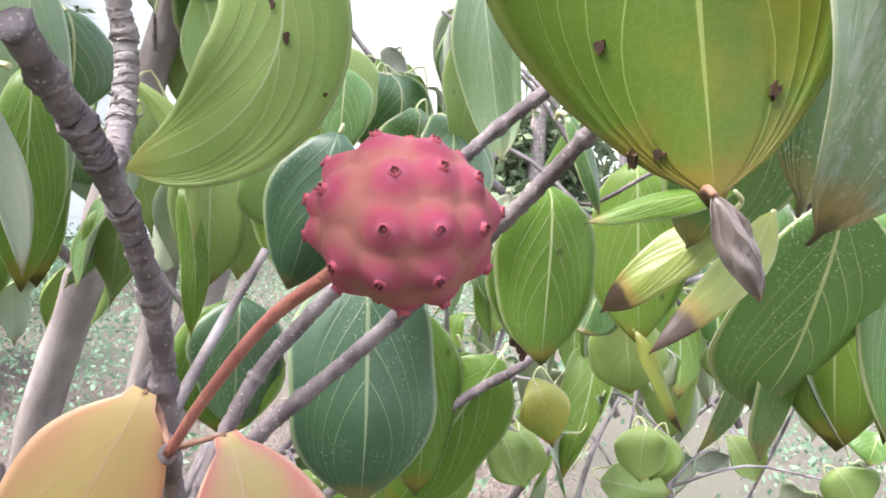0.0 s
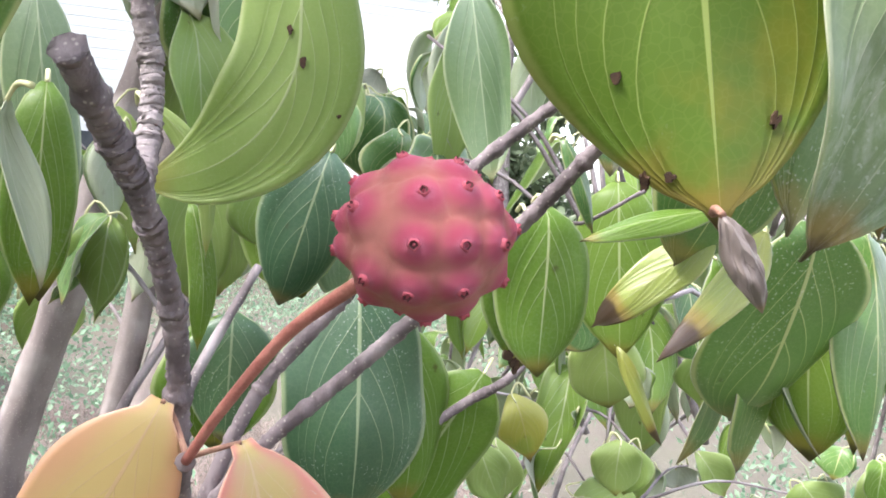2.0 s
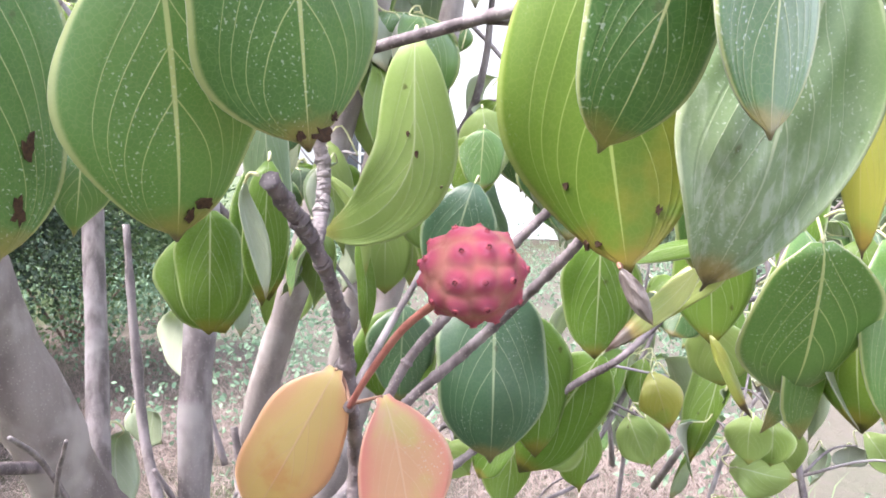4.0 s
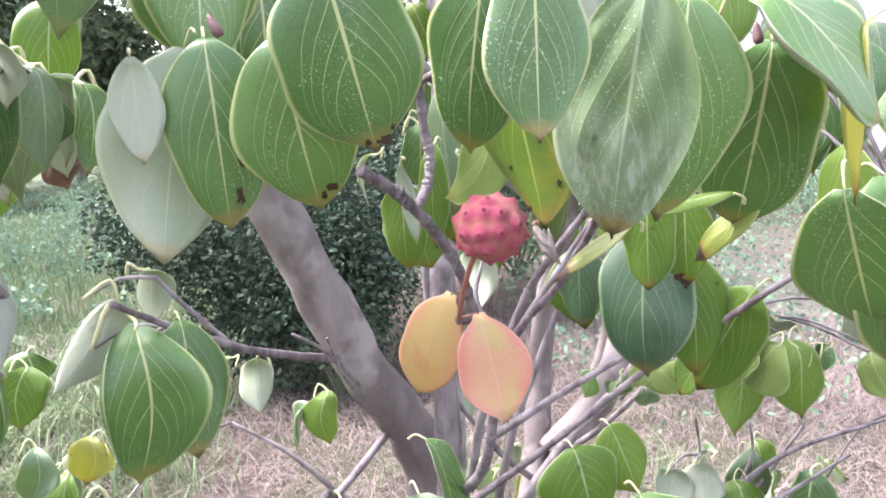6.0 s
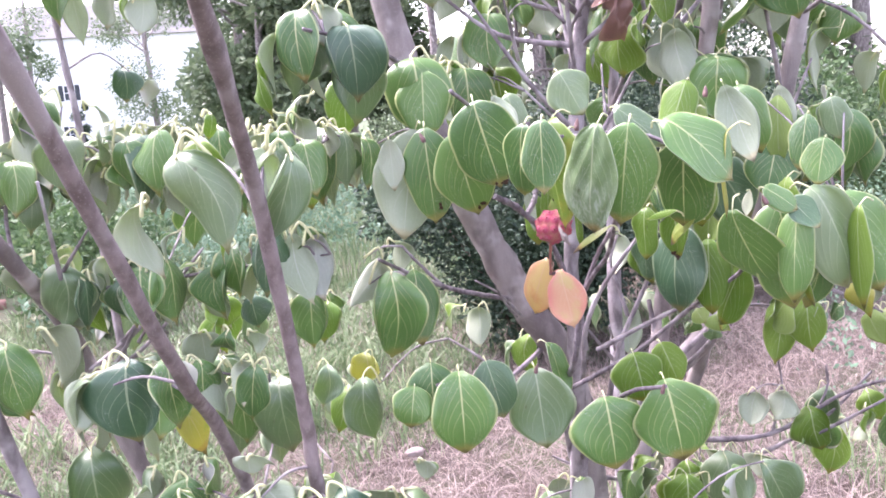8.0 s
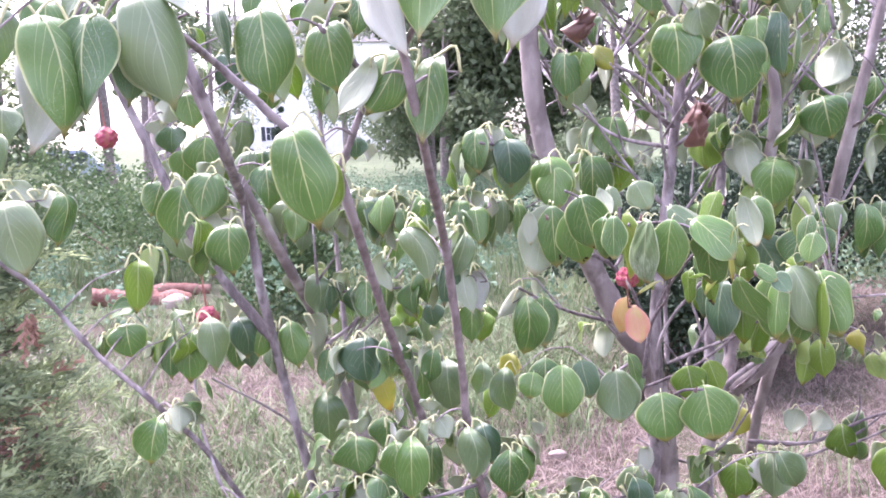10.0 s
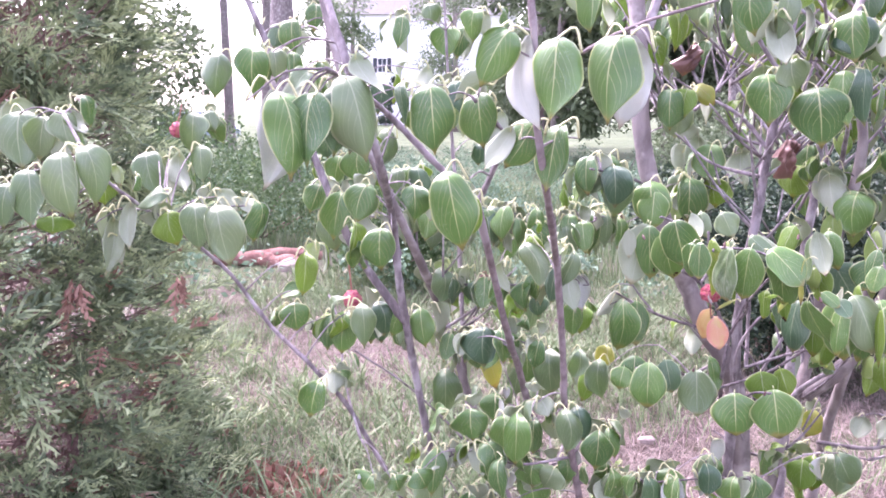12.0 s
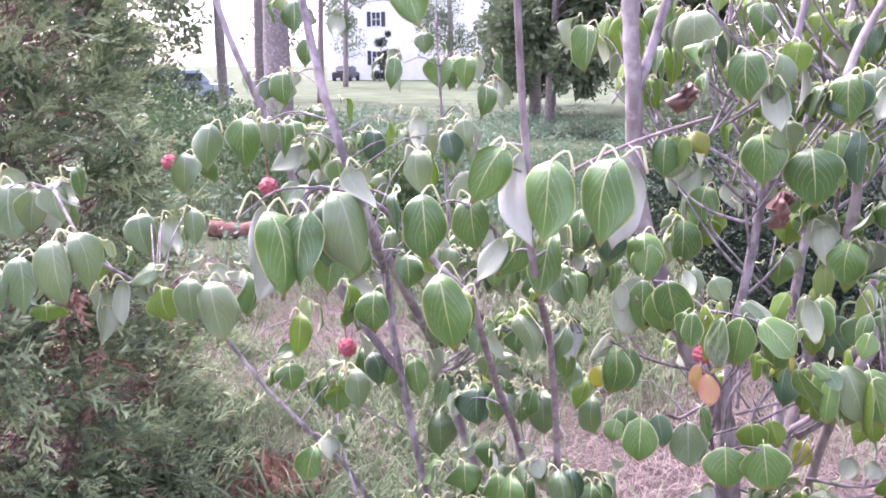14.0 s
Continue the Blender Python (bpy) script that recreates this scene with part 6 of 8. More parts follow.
leaf(tree, (-0.2331, 0.6860, 1.0175), (-0.2257, 0.6703, 0.9522), 0.0652, (-0.03, -0.89, 0.45), "pale")
leaf(tree, (-0.2103, 0.6620, 0.9437), (-0.2225, 0.6536, 0.8727), 0.0579, (-0.04, -0.88, 0.48), "pale")
leaf(tree, (-0.1536, 0.6331, 0.9209), (-0.1670, 0.6253, 0.8500), 0.0652, (-0.08, -0.87, 0.49), "pale")
leaf(tree, (-0.2028, 1.0056, 1.0213), (-0.2061, 0.9912, 0.9392), 0.0830, (-0.04, -0.90, 0.43), "lime")
leaf(tree, (-0.1525, 0.9830, 1.0171), (-0.1586, 0.9717, 0.9443), 0.0553, (-0.07, -0.90, 0.43), "pale")
leaf(tree, (-0.3591, 0.9693, 1.0564), (-0.3621, 0.9559, 0.9802), 0.0685, (0.06, -0.91, 0.42), "pale")
leaf(tree, (-0.3162, 0.5034, 1.0313), (-0.2708, 0.4677, 0.9480), 0.0533, (0.03, -0.88, 0.47), "yellow")
leaf(tree, (-0.0197, 1.0100, 0.8809), (-0.0405, 1.0033, 0.7993), 0.0593, (-0.14, -0.88, 0.46), "pale")
leaf(tree, (0.0291, 1.0852, 0.8062), (-0.0041, 1.0810, 0.7096), 0.0632, (-0.16, -0.87, 0.47), "lime")
leaf(tree, (0.6028, 0.3055, 0.9180), (0.6165, 0.2911, 0.8737), 0.0435, (-0.67, -0.57, 0.48), "lime")
leaf(tree, (0.5646, 0.2123, 0.9228), (0.5477, 0.2092, 0.8687), 0.0593, (-0.68, -0.55, 0.49), "green")
leaf(tree, (0.6248, 0.3913, 0.8380), (0.6065, 0.3844, 0.7611), 0.0632, (-0.63, -0.60, 0.50), "lime")
leaf(tree, (0.2667, 0.6820, 0.9694), (0.2610, 0.6715, 0.9019), 0.0514, (-0.38, -0.81, 0.46), "lime")
leaf(tree, (0.1949, 0.7224, 1.0180), (0.1891, 0.7119, 0.9505), 0.0514, (0.33, 0.84, -0.44), "green")
leaf(tree, (0.3208, 0.5234, 1.4168), (0.3391, 0.5041, 1.3577), 0.0435, (-0.50, -0.81, 0.31), "lime")
leaf(tree, (-0.5627, 0.1678, 1.5505), (-0.5785, 0.1629, 1.4894), 0.0461, (0.21, -0.94, 0.28), "green")
leaf(tree, (-0.5544, 0.2179, 1.5532), (-0.5696, 0.2142, 1.5027), 0.0346, (0.19, -0.94, 0.28), "green")
leaf(tree, (-0.5491, 0.2620, 1.5052), (-0.5399, 0.2537, 1.4540), 0.0507, (0.17, -0.94, 0.30), "green")
leaf(tree, (-0.5672, 0.2650, 1.5030), (-0.5821, 0.2623, 1.4608), 0.0435, (-0.19, 0.93, -0.30), "green")
leaf(tree, (-0.4768, 0.2960, 1.4736), (-0.4950, 0.2903, 1.4033), 0.0492, (0.12, -0.94, 0.32), "pale")
leaf(tree, (-0.5900, 0.3663, 1.4615), (-0.5904, 0.3608, 1.4182), 0.0474, (0.19, -0.93, 0.32), "deep")
leaf(tree, (-0.5229, 0.2496, 1.4454), (-0.5151, 0.2397, 1.3799), 0.0579, (0.15, -0.93, 0.32), "green")
leaf(tree, (-0.5702, 0.3579, 1.4245), (-0.5795, 0.3526, 1.3701), 0.0474, (0.18, -0.93, 0.33), "green")
leaf(tree, (-0.5899, 0.2536, 1.3820), (-0.6090, 0.2508, 1.3330), 0.0507, (0.21, -0.91, 0.34), "green")
leaf(tree, (-0.5292, 0.3430, 1.3662), (-0.5385, 0.3377, 1.3118), 0.0632, (0.15, -0.92, 0.35), "pale")
leaf(tree, (-0.4843, 0.1246, 1.3246), (-0.4907, 0.1199, 1.2792), 0.0527, (0.14, -0.92, 0.37), "green")
leaf(tree, (-0.3784, 0.3192, 1.3939), (-0.3884, 0.3130, 1.3317), 0.0395, (0.04, -0.94, 0.34), "green")
leaf(tree, (-0.3084, 0.6192, 1.4359), (-0.3108, 0.6140, 1.3918), 0.0444, (-0.01, -0.95, 0.33), "deep")
leaf(tree, (-0.3473, 0.4342, 1.5360), (-0.3624, 0.4283, 1.4689), 0.0428, (0.02, -0.95, 0.30), "green")
leaf(tree, (-0.2744, 0.4170, 1.5047), (-0.2836, 0.4121, 1.4542), 0.0385, (0.04, 0.95, -0.30), "green")
leaf(tree, (-0.4224, 0.3205, 1.3422), (-0.4356, 0.3159, 1.2881), 0.0553, (0.07, -0.93, 0.36), "pale")
leaf(tree, (-0.3852, 0.2673, 1.3797), (-0.3778, 0.2562, 1.3036), 0.0530, (-0.04, 0.94, -0.35), "green")
leaf(tree, (-0.3447, 0.4096, 1.3481), (-0.3430, 0.4005, 1.2797), 0.0514, (0.01, -0.93, 0.36), "green")
leaf(tree, (-0.2766, 0.2911, 1.3191), (-0.2855, 0.2862, 1.2686), 0.0474, (-0.04, -0.93, 0.37), "green")
leaf(tree, (-0.6500, 0.3904, 1.5646), (-0.6353, 0.3815, 1.5162), 0.0474, (0.22, -0.93, 0.28), "green")
leaf(tree, (-0.5973, 0.1260, 1.5745), (-0.5844, 0.1163, 1.5174), 0.0438, (0.23, -0.93, 0.27), "green")
leaf(tree, (-0.4103, 0.0364, 1.5400), (-0.3992, 0.0259, 1.4741), 0.0474, (0.08, -0.96, 0.28), "pale")
leaf(tree, (-0.3658, 0.2348, 1.5524), (-0.3502, 0.2244, 1.4934), 0.0435, (0.02, -0.96, 0.28), "deep")
leaf(tree, (-0.4098, 0.2414, 1.5413), (-0.4261, 0.2371, 1.4849), 0.0435, (-0.07, 0.95, -0.29), "green")
leaf(tree, (-0.0444, 0.4647, 1.4036), (-0.0570, 0.4565, 1.3219), 0.0553, (-0.19, -0.92, 0.34), "lime")
leaf(tree, (0.1572, 0.6396, 1.4551), (0.1438, 0.6313, 1.3721), 0.0579, (0.28, 0.90, -0.33), "green")
leaf(tree, (0.2428, 0.6205, 1.4274), (0.2459, 0.6104, 1.3537), 0.0632, (0.33, 0.88, -0.33), "green")
leaf(tree, (0.1890, 0.5714, 1.3683), (0.1780, 0.5657, 1.3081), 0.0612, (-0.31, -0.89, 0.35), "lime")
leaf(tree, (0.1794, 0.6239, 1.3641), (0.1583, 0.6205, 1.3080), 0.0527, (-0.29, -0.89, 0.35), "green")
leaf(tree, (0.3955, 0.5072, 1.5586), (0.3801, 0.4962, 1.4515), 0.0593, (-0.43, -0.85, 0.30), "green")
leaf(tree, (0.4727, 0.3869, 1.5290), (0.4556, 0.3796, 1.4476), 0.0691, (-0.50, -0.81, 0.31), "green")
leaf(tree, (0.5619, 0.4778, 1.5654), (0.5493, 0.4701, 1.4877), 0.0593, (0.51, 0.81, -0.30), "green")
leaf(tree, (0.4230, 0.2348, 1.4711), (0.4186, 0.2246, 1.3853), 0.0658, (-0.52, -0.79, 0.32), "pale")
leaf(tree, (0.4975, 0.2757, 1.4962), (0.4837, 0.2713, 1.4418), 0.0428, (-0.54, -0.78, 0.31), "green")
leaf(tree, (0.5252, 0.2628, 1.4343), (0.5118, 0.2588, 1.3841), 0.0514, (-0.55, -0.77, 0.33), "green")
leaf(tree, (0.3579, 0.3351, 1.3626), (0.3549, 0.3260, 1.2876), 0.0711, (-0.45, -0.82, 0.35), "green")
leaf(tree, (0.4719, 0.3564, 1.2902), (0.4724, 0.3510, 1.2488), 0.0553, (-0.50, -0.79, 0.37), "lime")
leaf(tree, (0.4304, 0.3631, 1.2842), (0.4295, 0.3562, 1.2291), 0.0507, (-0.47, -0.80, 0.37), "pale")
leaf(tree, (0.5585, 0.3410, 1.2927), (0.5468, 0.3338, 1.2201), 0.0553, (-0.53, -0.76, 0.37), "green")
leaf(tree, (0.3805, 0.5853, 1.3485), (0.3723, 0.5788, 1.2862), 0.0527, (-0.40, -0.85, 0.35), "green")
leaf(tree, (0.3009, 0.4899, 1.2903), (0.2941, 0.4823, 1.2220), 0.0593, (-0.38, -0.85, 0.37), "green")
leaf(tree, (0.4594, 0.5925, 1.5157), (0.4573, 0.5834, 1.4423), 0.0527, (-0.44, -0.84, 0.31), "lime")
leaf(tree, (-0.1188, 0.3786, 1.7242), (-0.1237, 0.3608, 1.6421), 0.0642, (-0.15, -0.93, 0.32), "green")
leaf(tree, (-0.0497, 0.3817, 1.7386), (-0.0546, 0.3660, 1.6663), 0.0741, (-0.19, -0.93, 0.32), "lime")
leaf(tree, (0.0522, 0.3320, 1.7453), (0.0494, 0.3108, 1.6473), 0.0811, (-0.26, -0.91, 0.32), "pale")
leaf(tree, (0.1281, 0.3754, 1.7097), (0.1182, 0.3629, 1.6518), 0.0642, (-0.29, -0.90, 0.32), "deep")
leaf(tree, (0.1270, 0.2656, 1.6748), (0.1270, 0.2471, 1.5892), 0.0737, (-0.31, -0.89, 0.34), "green")
leaf(tree, (0.1685, 0.2627, 1.6613), (0.1639, 0.2461, 1.5847), 0.0415, (0.33, 0.88, -0.34), "green")
leaf(tree, (0.2212, 0.3219, 1.6987), (0.2164, 0.3068, 1.6287), 0.0573, (-0.35, -0.88, 0.33), "green")
leaf(tree, (0.2910, 0.3838, 1.7483), (0.2861, 0.3692, 1.6807), 0.0593, (-0.37, -0.87, 0.32), "lime")
leaf(tree, (0.2883, 0.2549, 1.6252), (0.2929, 0.2403, 1.5577), 0.0553, (-0.40, -0.85, 0.35), "green")
leaf(tree, (0.3344, 0.2607, 1.6523), (0.3436, 0.2451, 1.5802), 0.0645, (-0.42, -0.84, 0.34), "pale")
leaf(tree, (0.1873, 0.3869, 1.7628), (0.1824, 0.3733, 1.7000), 0.0593, (-0.32, -0.89, 0.31), "green")
leaf(tree, (-0.0003, 0.3859, 1.7579), (0.0046, 0.3713, 1.6904), 0.0593, (-0.22, -0.92, 0.31), "green")
leaf(tree, (0.3750, 0.3796, 1.7290), (0.3700, 0.3650, 1.6614), 0.0593, (-0.41, -0.85, 0.32), "deep")
leaf(tree, (0.2466, 0.3504, 1.5939), (0.2416, 0.3379, 1.5360), 0.0494, (-0.35, -0.87, 0.35), "green")
leaf(tree, (0.0293, 0.3337, 1.5166), (0.0244, 0.3212, 1.4587), 0.0593, (-0.24, -0.90, 0.38), "pale")
leaf(tree, (0.0886, 0.3191, 1.4491), (0.0836, 0.3045, 1.3815), 0.0593, (-0.27, -0.88, 0.39), "green")
leaf(tree, (0.0491, 0.3066, 1.3912), (0.0441, 0.2899, 1.3140), 0.0691, (-0.25, -0.88, 0.41), "green")
leaf(tree, (-0.3292, 0.2646, 1.6703), (-0.3338, 0.2529, 1.6162), 0.0415, (-0.03, -0.94, 0.33), "green")
leaf(tree, (-0.3016, 0.2549, 1.6252), (-0.3108, 0.2432, 1.5712), 0.0415, (-0.04, -0.94, 0.35), "green")
leaf(tree, (-0.3384, 0.2432, 1.5712), (-0.3292, 0.2315, 1.5171), 0.0415, (-0.02, -0.93, 0.36), "pale")
leaf(tree, (0.2737, 0.2856, 1.5307), (0.2833, 0.2694, 1.4561), 0.0573, (-0.38, -0.85, 0.37), "deep")
leaf(tree, (0.2565, 0.3191, 1.4491), (0.2614, 0.3045, 1.3815), 0.0593, (-0.36, -0.85, 0.39), "green")
leaf(tree, (0.1856, 0.3752, 1.4720), (0.1856, 0.3644, 1.4221), 0.0612, (0.31, 0.87, -0.38), "green")
leaf(tree, (-0.6497, 0.4918, 1.7748), (-0.6497, 0.4774, 1.7079), 0.0579, (0.16, -0.94, 0.31), "green")
leaf(tree, (-0.6233, 0.4762, 1.7028), (-0.6286, 0.4651, 1.6513), 0.0421, (0.14, -0.93, 0.33), "green")
leaf(tree, (-0.6521, 0.3592, 1.6344), (-0.6471, 0.3483, 1.5842), 0.0444, (0.17, -0.92, 0.34), "pale")
leaf(tree, (-0.4249, 0.3400, 1.5456), (-0.4299, 0.3254, 1.4780), 0.0395, (-0.03, 0.93, -0.37), "green")
leaf(tree, (-0.4079, -0.3325, 1.7478), (-0.3921, -0.3450, 1.6901), 0.0421, (0.03, -0.95, 0.30), "green")
leaf(tree, (-0.4546, 0.3671, 1.6711), (-0.4644, 0.3546, 1.6132), 0.0346, (0.05, -0.94, 0.33), "green")
leaf(tree, (-0.5654, 0.4874, 1.7543), (-0.5759, 0.4762, 1.7028), 0.0421, (-0.11, 0.94, -0.31), "green")
leaf(tree, (-0.4075, 0.2451, 1.5802), (-0.4122, 0.2315, 1.5171), 0.0369, (-0.03, 0.93, -0.36), "green")
leaf(tree, (-0.4859, 0.2393, 1.5532), (-0.4905, 0.2276, 1.4991), 0.0415, (0.08, -0.93, 0.37), "deep")
leaf(tree, (-0.5854, 0.2977, 1.5867), (-0.5902, 0.2856, 1.5307), 0.0430, (0.14, -0.92, 0.36), "green")
leaf(tree, (-0.2483, 0.1019, 0.9381), (-0.2346, 0.0902, 0.8753), 0.0622, (-0.10, -0.85, 0.51), "green")
leaf(tree, (-0.1061, 0.1019, 0.9228), (-0.1101, 0.0907, 0.8643), 0.0640, (-0.19, -0.84, 0.51), "green")
leaf(tree, (-0.0570, 0.1509, 0.9069), (-0.0630, 0.1404, 0.8525), 0.0553, (-0.21, -0.84, 0.51), "pale")
leaf(tree, (-0.0173, 0.1072, 0.9405), (-0.0213, 0.0948, 0.8759), 0.0640, (-0.24, -0.83, 0.50), "green")
leaf(tree, (-0.4058, 0.0515, 0.9586), (-0.3985, 0.0389, 0.8913), 0.0514, (0.01, -0.86, 0.51), "pale")
leaf(tree, (-0.3389, 0.0469, 0.9268), (-0.3419, 0.0361, 0.8705), 0.0565, (-0.03, -0.85, 0.52), "green")
leaf(tree, (-0.2960, 0.0459, 0.9169), (-0.2914, 0.0364, 0.8664), 0.0514, (-0.07, -0.85, 0.52), "deep")
leaf(tree, (-0.1742, 0.1542, 0.9373), (-0.1785, 0.1451, 0.8902), 0.0461, (-0.14, -0.85, 0.50), "green")
leaf(tree, (0.0928, 0.2555, 0.9054), (0.0882, 0.2444, 0.8472), 0.0543, (-0.28, -0.82, 0.49), "pale")
leaf(tree, (-0.1541, 0.2516, 1.1797), (-0.1585, 0.2404, 1.1216), 0.0525, (-0.15, -0.89, 0.43), "green")
leaf(tree, (-0.3092, 0.1896, 1.1388), (-0.3134, 0.1780, 1.0782), 0.0553, (-0.05, -0.89, 0.45), "green")
leaf(tree, (0.2804, 0.2587, 0.9011), (0.2759, 0.2466, 0.8380), 0.0691, (-0.37, -0.79, 0.49), "lime")
leaf(tree, (0.3010, 0.2129, 0.9260), (0.2968, 0.1986, 0.8509), 0.0668, (-0.39, -0.78, 0.49), "pale")
leaf(tree, (0.1536, 0.1955, 0.8505), (0.1492, 0.1856, 0.7989), 0.0573, (-0.32, -0.80, 0.51), "green")



for k, (label, near, r, tall) in enumerate((
    ("yellow-green backlit leaf with brown spots", (-0.014, -0.027, 1.274), 0.0008, 1.2),
    ("yellow-green backlit leaf with brown spots", (-0.014, -0.052, 1.270), 0.0007, 2.0),
    ("yellow-green backlit leaf with brown spots", (-0.014, -0.036, 1.262), 0.0007, 1.0),
    ("yellow-green backlit leaf with brown spots", (-0.014, -0.031, 1.258), 0.0008, 1.6),
    ("pale lime leaf with small brown spots", (0.028, 0.032, 1.283), 0.0006, 2.0),
    ("pale lime leaf with small brown spots", (0.028, 0.036, 1.290), 0.0005, 1.8),
    ("pale lime leaf with small brown spots", (0.028, 0.022, 1.272), 0.0004, 1.0),
    ("broad green leaf with a yellow and black tip", (-0.0246, 0.0302, 1.2863), 0.0026, 0.8),
    ("broad green leaf with a yellow and black tip", (-0.0284, 0.0374, 1.2872), 0.0011, 1.2),
    ("broad green leaf with a yellow and black tip", (-0.0225, 0.0274, 1.2908), 0.0008, 1.6),
    ("dusty green leaf with a black blotch by its tip", (-0.0331, 0.0591, 1.2666), 0.0024, 0.7),
    ("dusty green leaf with a black blotch by its tip", (-0.0355, 0.0627, 1.2623), 0.0011, 1.8),
    ("green leaf with two long black blotches", (-0.0553, 0.1012, 1.2816), 0.0013, 2.6),
    ("green leaf with two long black blotches", (-0.0574, 0.1018, 1.2650), 0.0016, 2.4),
    ("lime-green leaf with black blotches", (0.10, 0.0, 1.21), 0.0022, 0.8),
    ("lime-green leaf with black blotches", (0.10, -0.006, 1.205), 0.0016, 1.2),
    ("lime-green leaf with black blotches", (0.10, 0.006, 1.203), 0.0013, 1.0),
)):
    leaf_spot(NAMED[label], near, r, 300 + k, tall)


BUD = plain("bud_scale", (0.10, 0.055, 0.055), (0.19, 0.11, 0.105), 300.0, 0.6)


def bud(base, tip, r):
    """A pointed brown winter bud at a node."""
    line = spline([base, tuple((np.array(base) * 2 + np.array(tip)) / 3), tip], 4)
    f = np.linspace(0, 1, len(line))
    verts, faces = tube(line, r * (0.55 + 1.6 * f) * (1 - f) ** 0.8 + 0.0002, 7)
    put_mesh("bud", verts, faces, BUD, tree, "pointed purple-brown bud")


for base, tip in (((0.0867, -0.0779, 1.3402), (0.0880, -0.0771, 1.3482)),
    ((0.0001, -0.0481, 1.3244), (0.0018, -0.0474, 1.3332)),
    ((0.1076, -0.1143, 1.2640), (0.1055, -0.1119, 1.2710)),
    ((0.0652, -0.0722, 1.3124), (0.0653, -0.0708, 1.3199)),
    ((-0.0916, 0.0213, 1.3242), (-0.0943, 0.0240, 1.3316)),
    ((0.0796, -0.0161, 1.1048), (0.0820, -0.0158, 1.1132)),
    ((-0.0093, 0.0329, 1.1250), (-0.0070, 0.0332, 1.1326))):
    bud(base, tip, 0.0022)


def companions(seed):
    """The leaves that share a node with those above, behind and beside them, and the inner leaves of the crown."""
    rng = np.random.default_rng(seed)
    rows = []
    for base, tip, width, face, kind, stem in list(GROWN):
        if np.linalg.norm(base - (0.0, 0.0, 1.25)) < 0.24 or base[1] < -0.25 or kind in ("amber", "coral", "rust", "withered"):
            continue
        size = np.linalg.norm(tip - base)
        for k in range(rng.integers(0, 4)):
            ang = rng.uniform(0.2, math.pi - 0.2)
            out = np.array([math.cos(ang), math.sin(ang), 0.0])
            b = base + out * rng.uniform(0.01, 0.05) + (0, 0, rng.uniform(-0.03, 0.02))
            sz = size * rng.uniform(0.6, 1.05)
            t = b + out * sz * rng.uniform(0.1, 0.5) + rng.standard_normal(3) * 0.004 + (0, 0, -sz * rng.uniform(0.75, 1.0))
            look_way = out * rng.choice([1.0, -1.0], p=[0.86, 0.14]) + (0, -0.5, 0.5)
            rows.append((b, t, width * rng.uniform(0.65, 1.0), look_way, str(rng.choice(["green", "green", "silvered", "pale", "lime"]))))
    return rows


def far_side(seed, limbs, per, box):
    """Twigs with drooping leaf pairs on the side away from the open ground."""
    rng = np.random.default_rng(seed)
    rows = []
    (x0, x1), (y0, y1), (z0, z1) = box
    for k in range(limbs):
        a = np.array([rng.uniform(x0, x1), rng.uniform(y0, y1), rng.uniform(z0, z1)])
        d = np.array([rng.uniform(-0.5, 0.5), rng.uniform(-0.6, 0.6), rng.uniform(0.3, 1.0)]) * 0.16
        branch(tree, [a - d, a, a + d * 0.8 + (0, 0, 0.02), a + d * 1.5], 0.0032, 0.0016, BARK, "twig", nodes=0.03, steps=4, sides=6)
        for m in range(per):
            f = rng.uniform(0.0, 1.5)
            ang = rng.uniform(0, 2 * np.pi)
            out = np.array([np.cos(ang), np.sin(ang), 0.0])
            b = a + d * f + out * 0.012 + (0, 0, 0.006)
            size = rng.uniform(0.055, 0.085)
            t = b + out * size * rng.uniform(0.25, 0.7) + np.array([0, 0, -size * rng.uniform(0.75, 1.0)])
            rows.append((b, t, size * rng.uniform(0.5, 0.62), out + (0, 0, 0.5), str(rng.choice(["green", "green", "lime", "lime", "lime"]))))
    return rows


def twiglets(seed, count, line, reach):
    """Thin bare side twigs along a limb."""
    rng = np.random.default_rng(seed)
    line = np.asarray(line, float)
    for k in range(count):
        f = rng.uniform(0, len(line) - 1.001)
        i = int(f)
        p = line[i] + (line[i + 1] - line[i]) * (f - i)
        ang = rng.uniform(0, 2 * np.pi)
        d = np.array([math.cos(ang), math.sin(ang), rng.uniform(0.5, 1.4)]) * reach * rng.uniform(0.5, 1.0)
        branch(tree, [p, p + d * 0.45 + (0, 0, -0.01), p + d], 0.0032, 0.0014, BARK, "twig", nodes=0.03, steps=4, sides=5)
        e = p + d * 0.5
        d2 = np.array([math.cos(ang + 0.8), math.sin(ang + 0.8), 1.0]) * reach * 0.35
        branch(tree, [e, e + d2 * 0.5, e + d2], 0.0021, 0.0011, BARK, "twig", nodes=0.03, steps=3, sides=5)


twiglets(71, 12, [(0.11, 0.20, 1.15), (0.138, 0.21, 1.363), (0.148, 0.20, 1.48), (0.17, 0.20, 1.65)], 0.16)
twiglets(72, 10, [(0.27, 0.25, 1.15), (0.29, 0.26, 1.45), (0.268, 0.281, 1.624), (0.36, 0.27, 1.8)], 0.17)
twiglets(73, 8, [(0.34, 0.24, 1.11), (0.42, 0.2, 1.45), (0.47, 0.18, 1.7)], 0.15)
twiglets(74, 6, [(0.2, 0.3, 0.6), (0.205, 0.25, 0.878), (0.253, 0.252, 1.019)], 0.14)
twiglets(75, 6, [(-0.2, 0.36, 0.7), (-0.34, 0.331, 0.997), (-0.389, 0.33, 1.156)], 0.14)
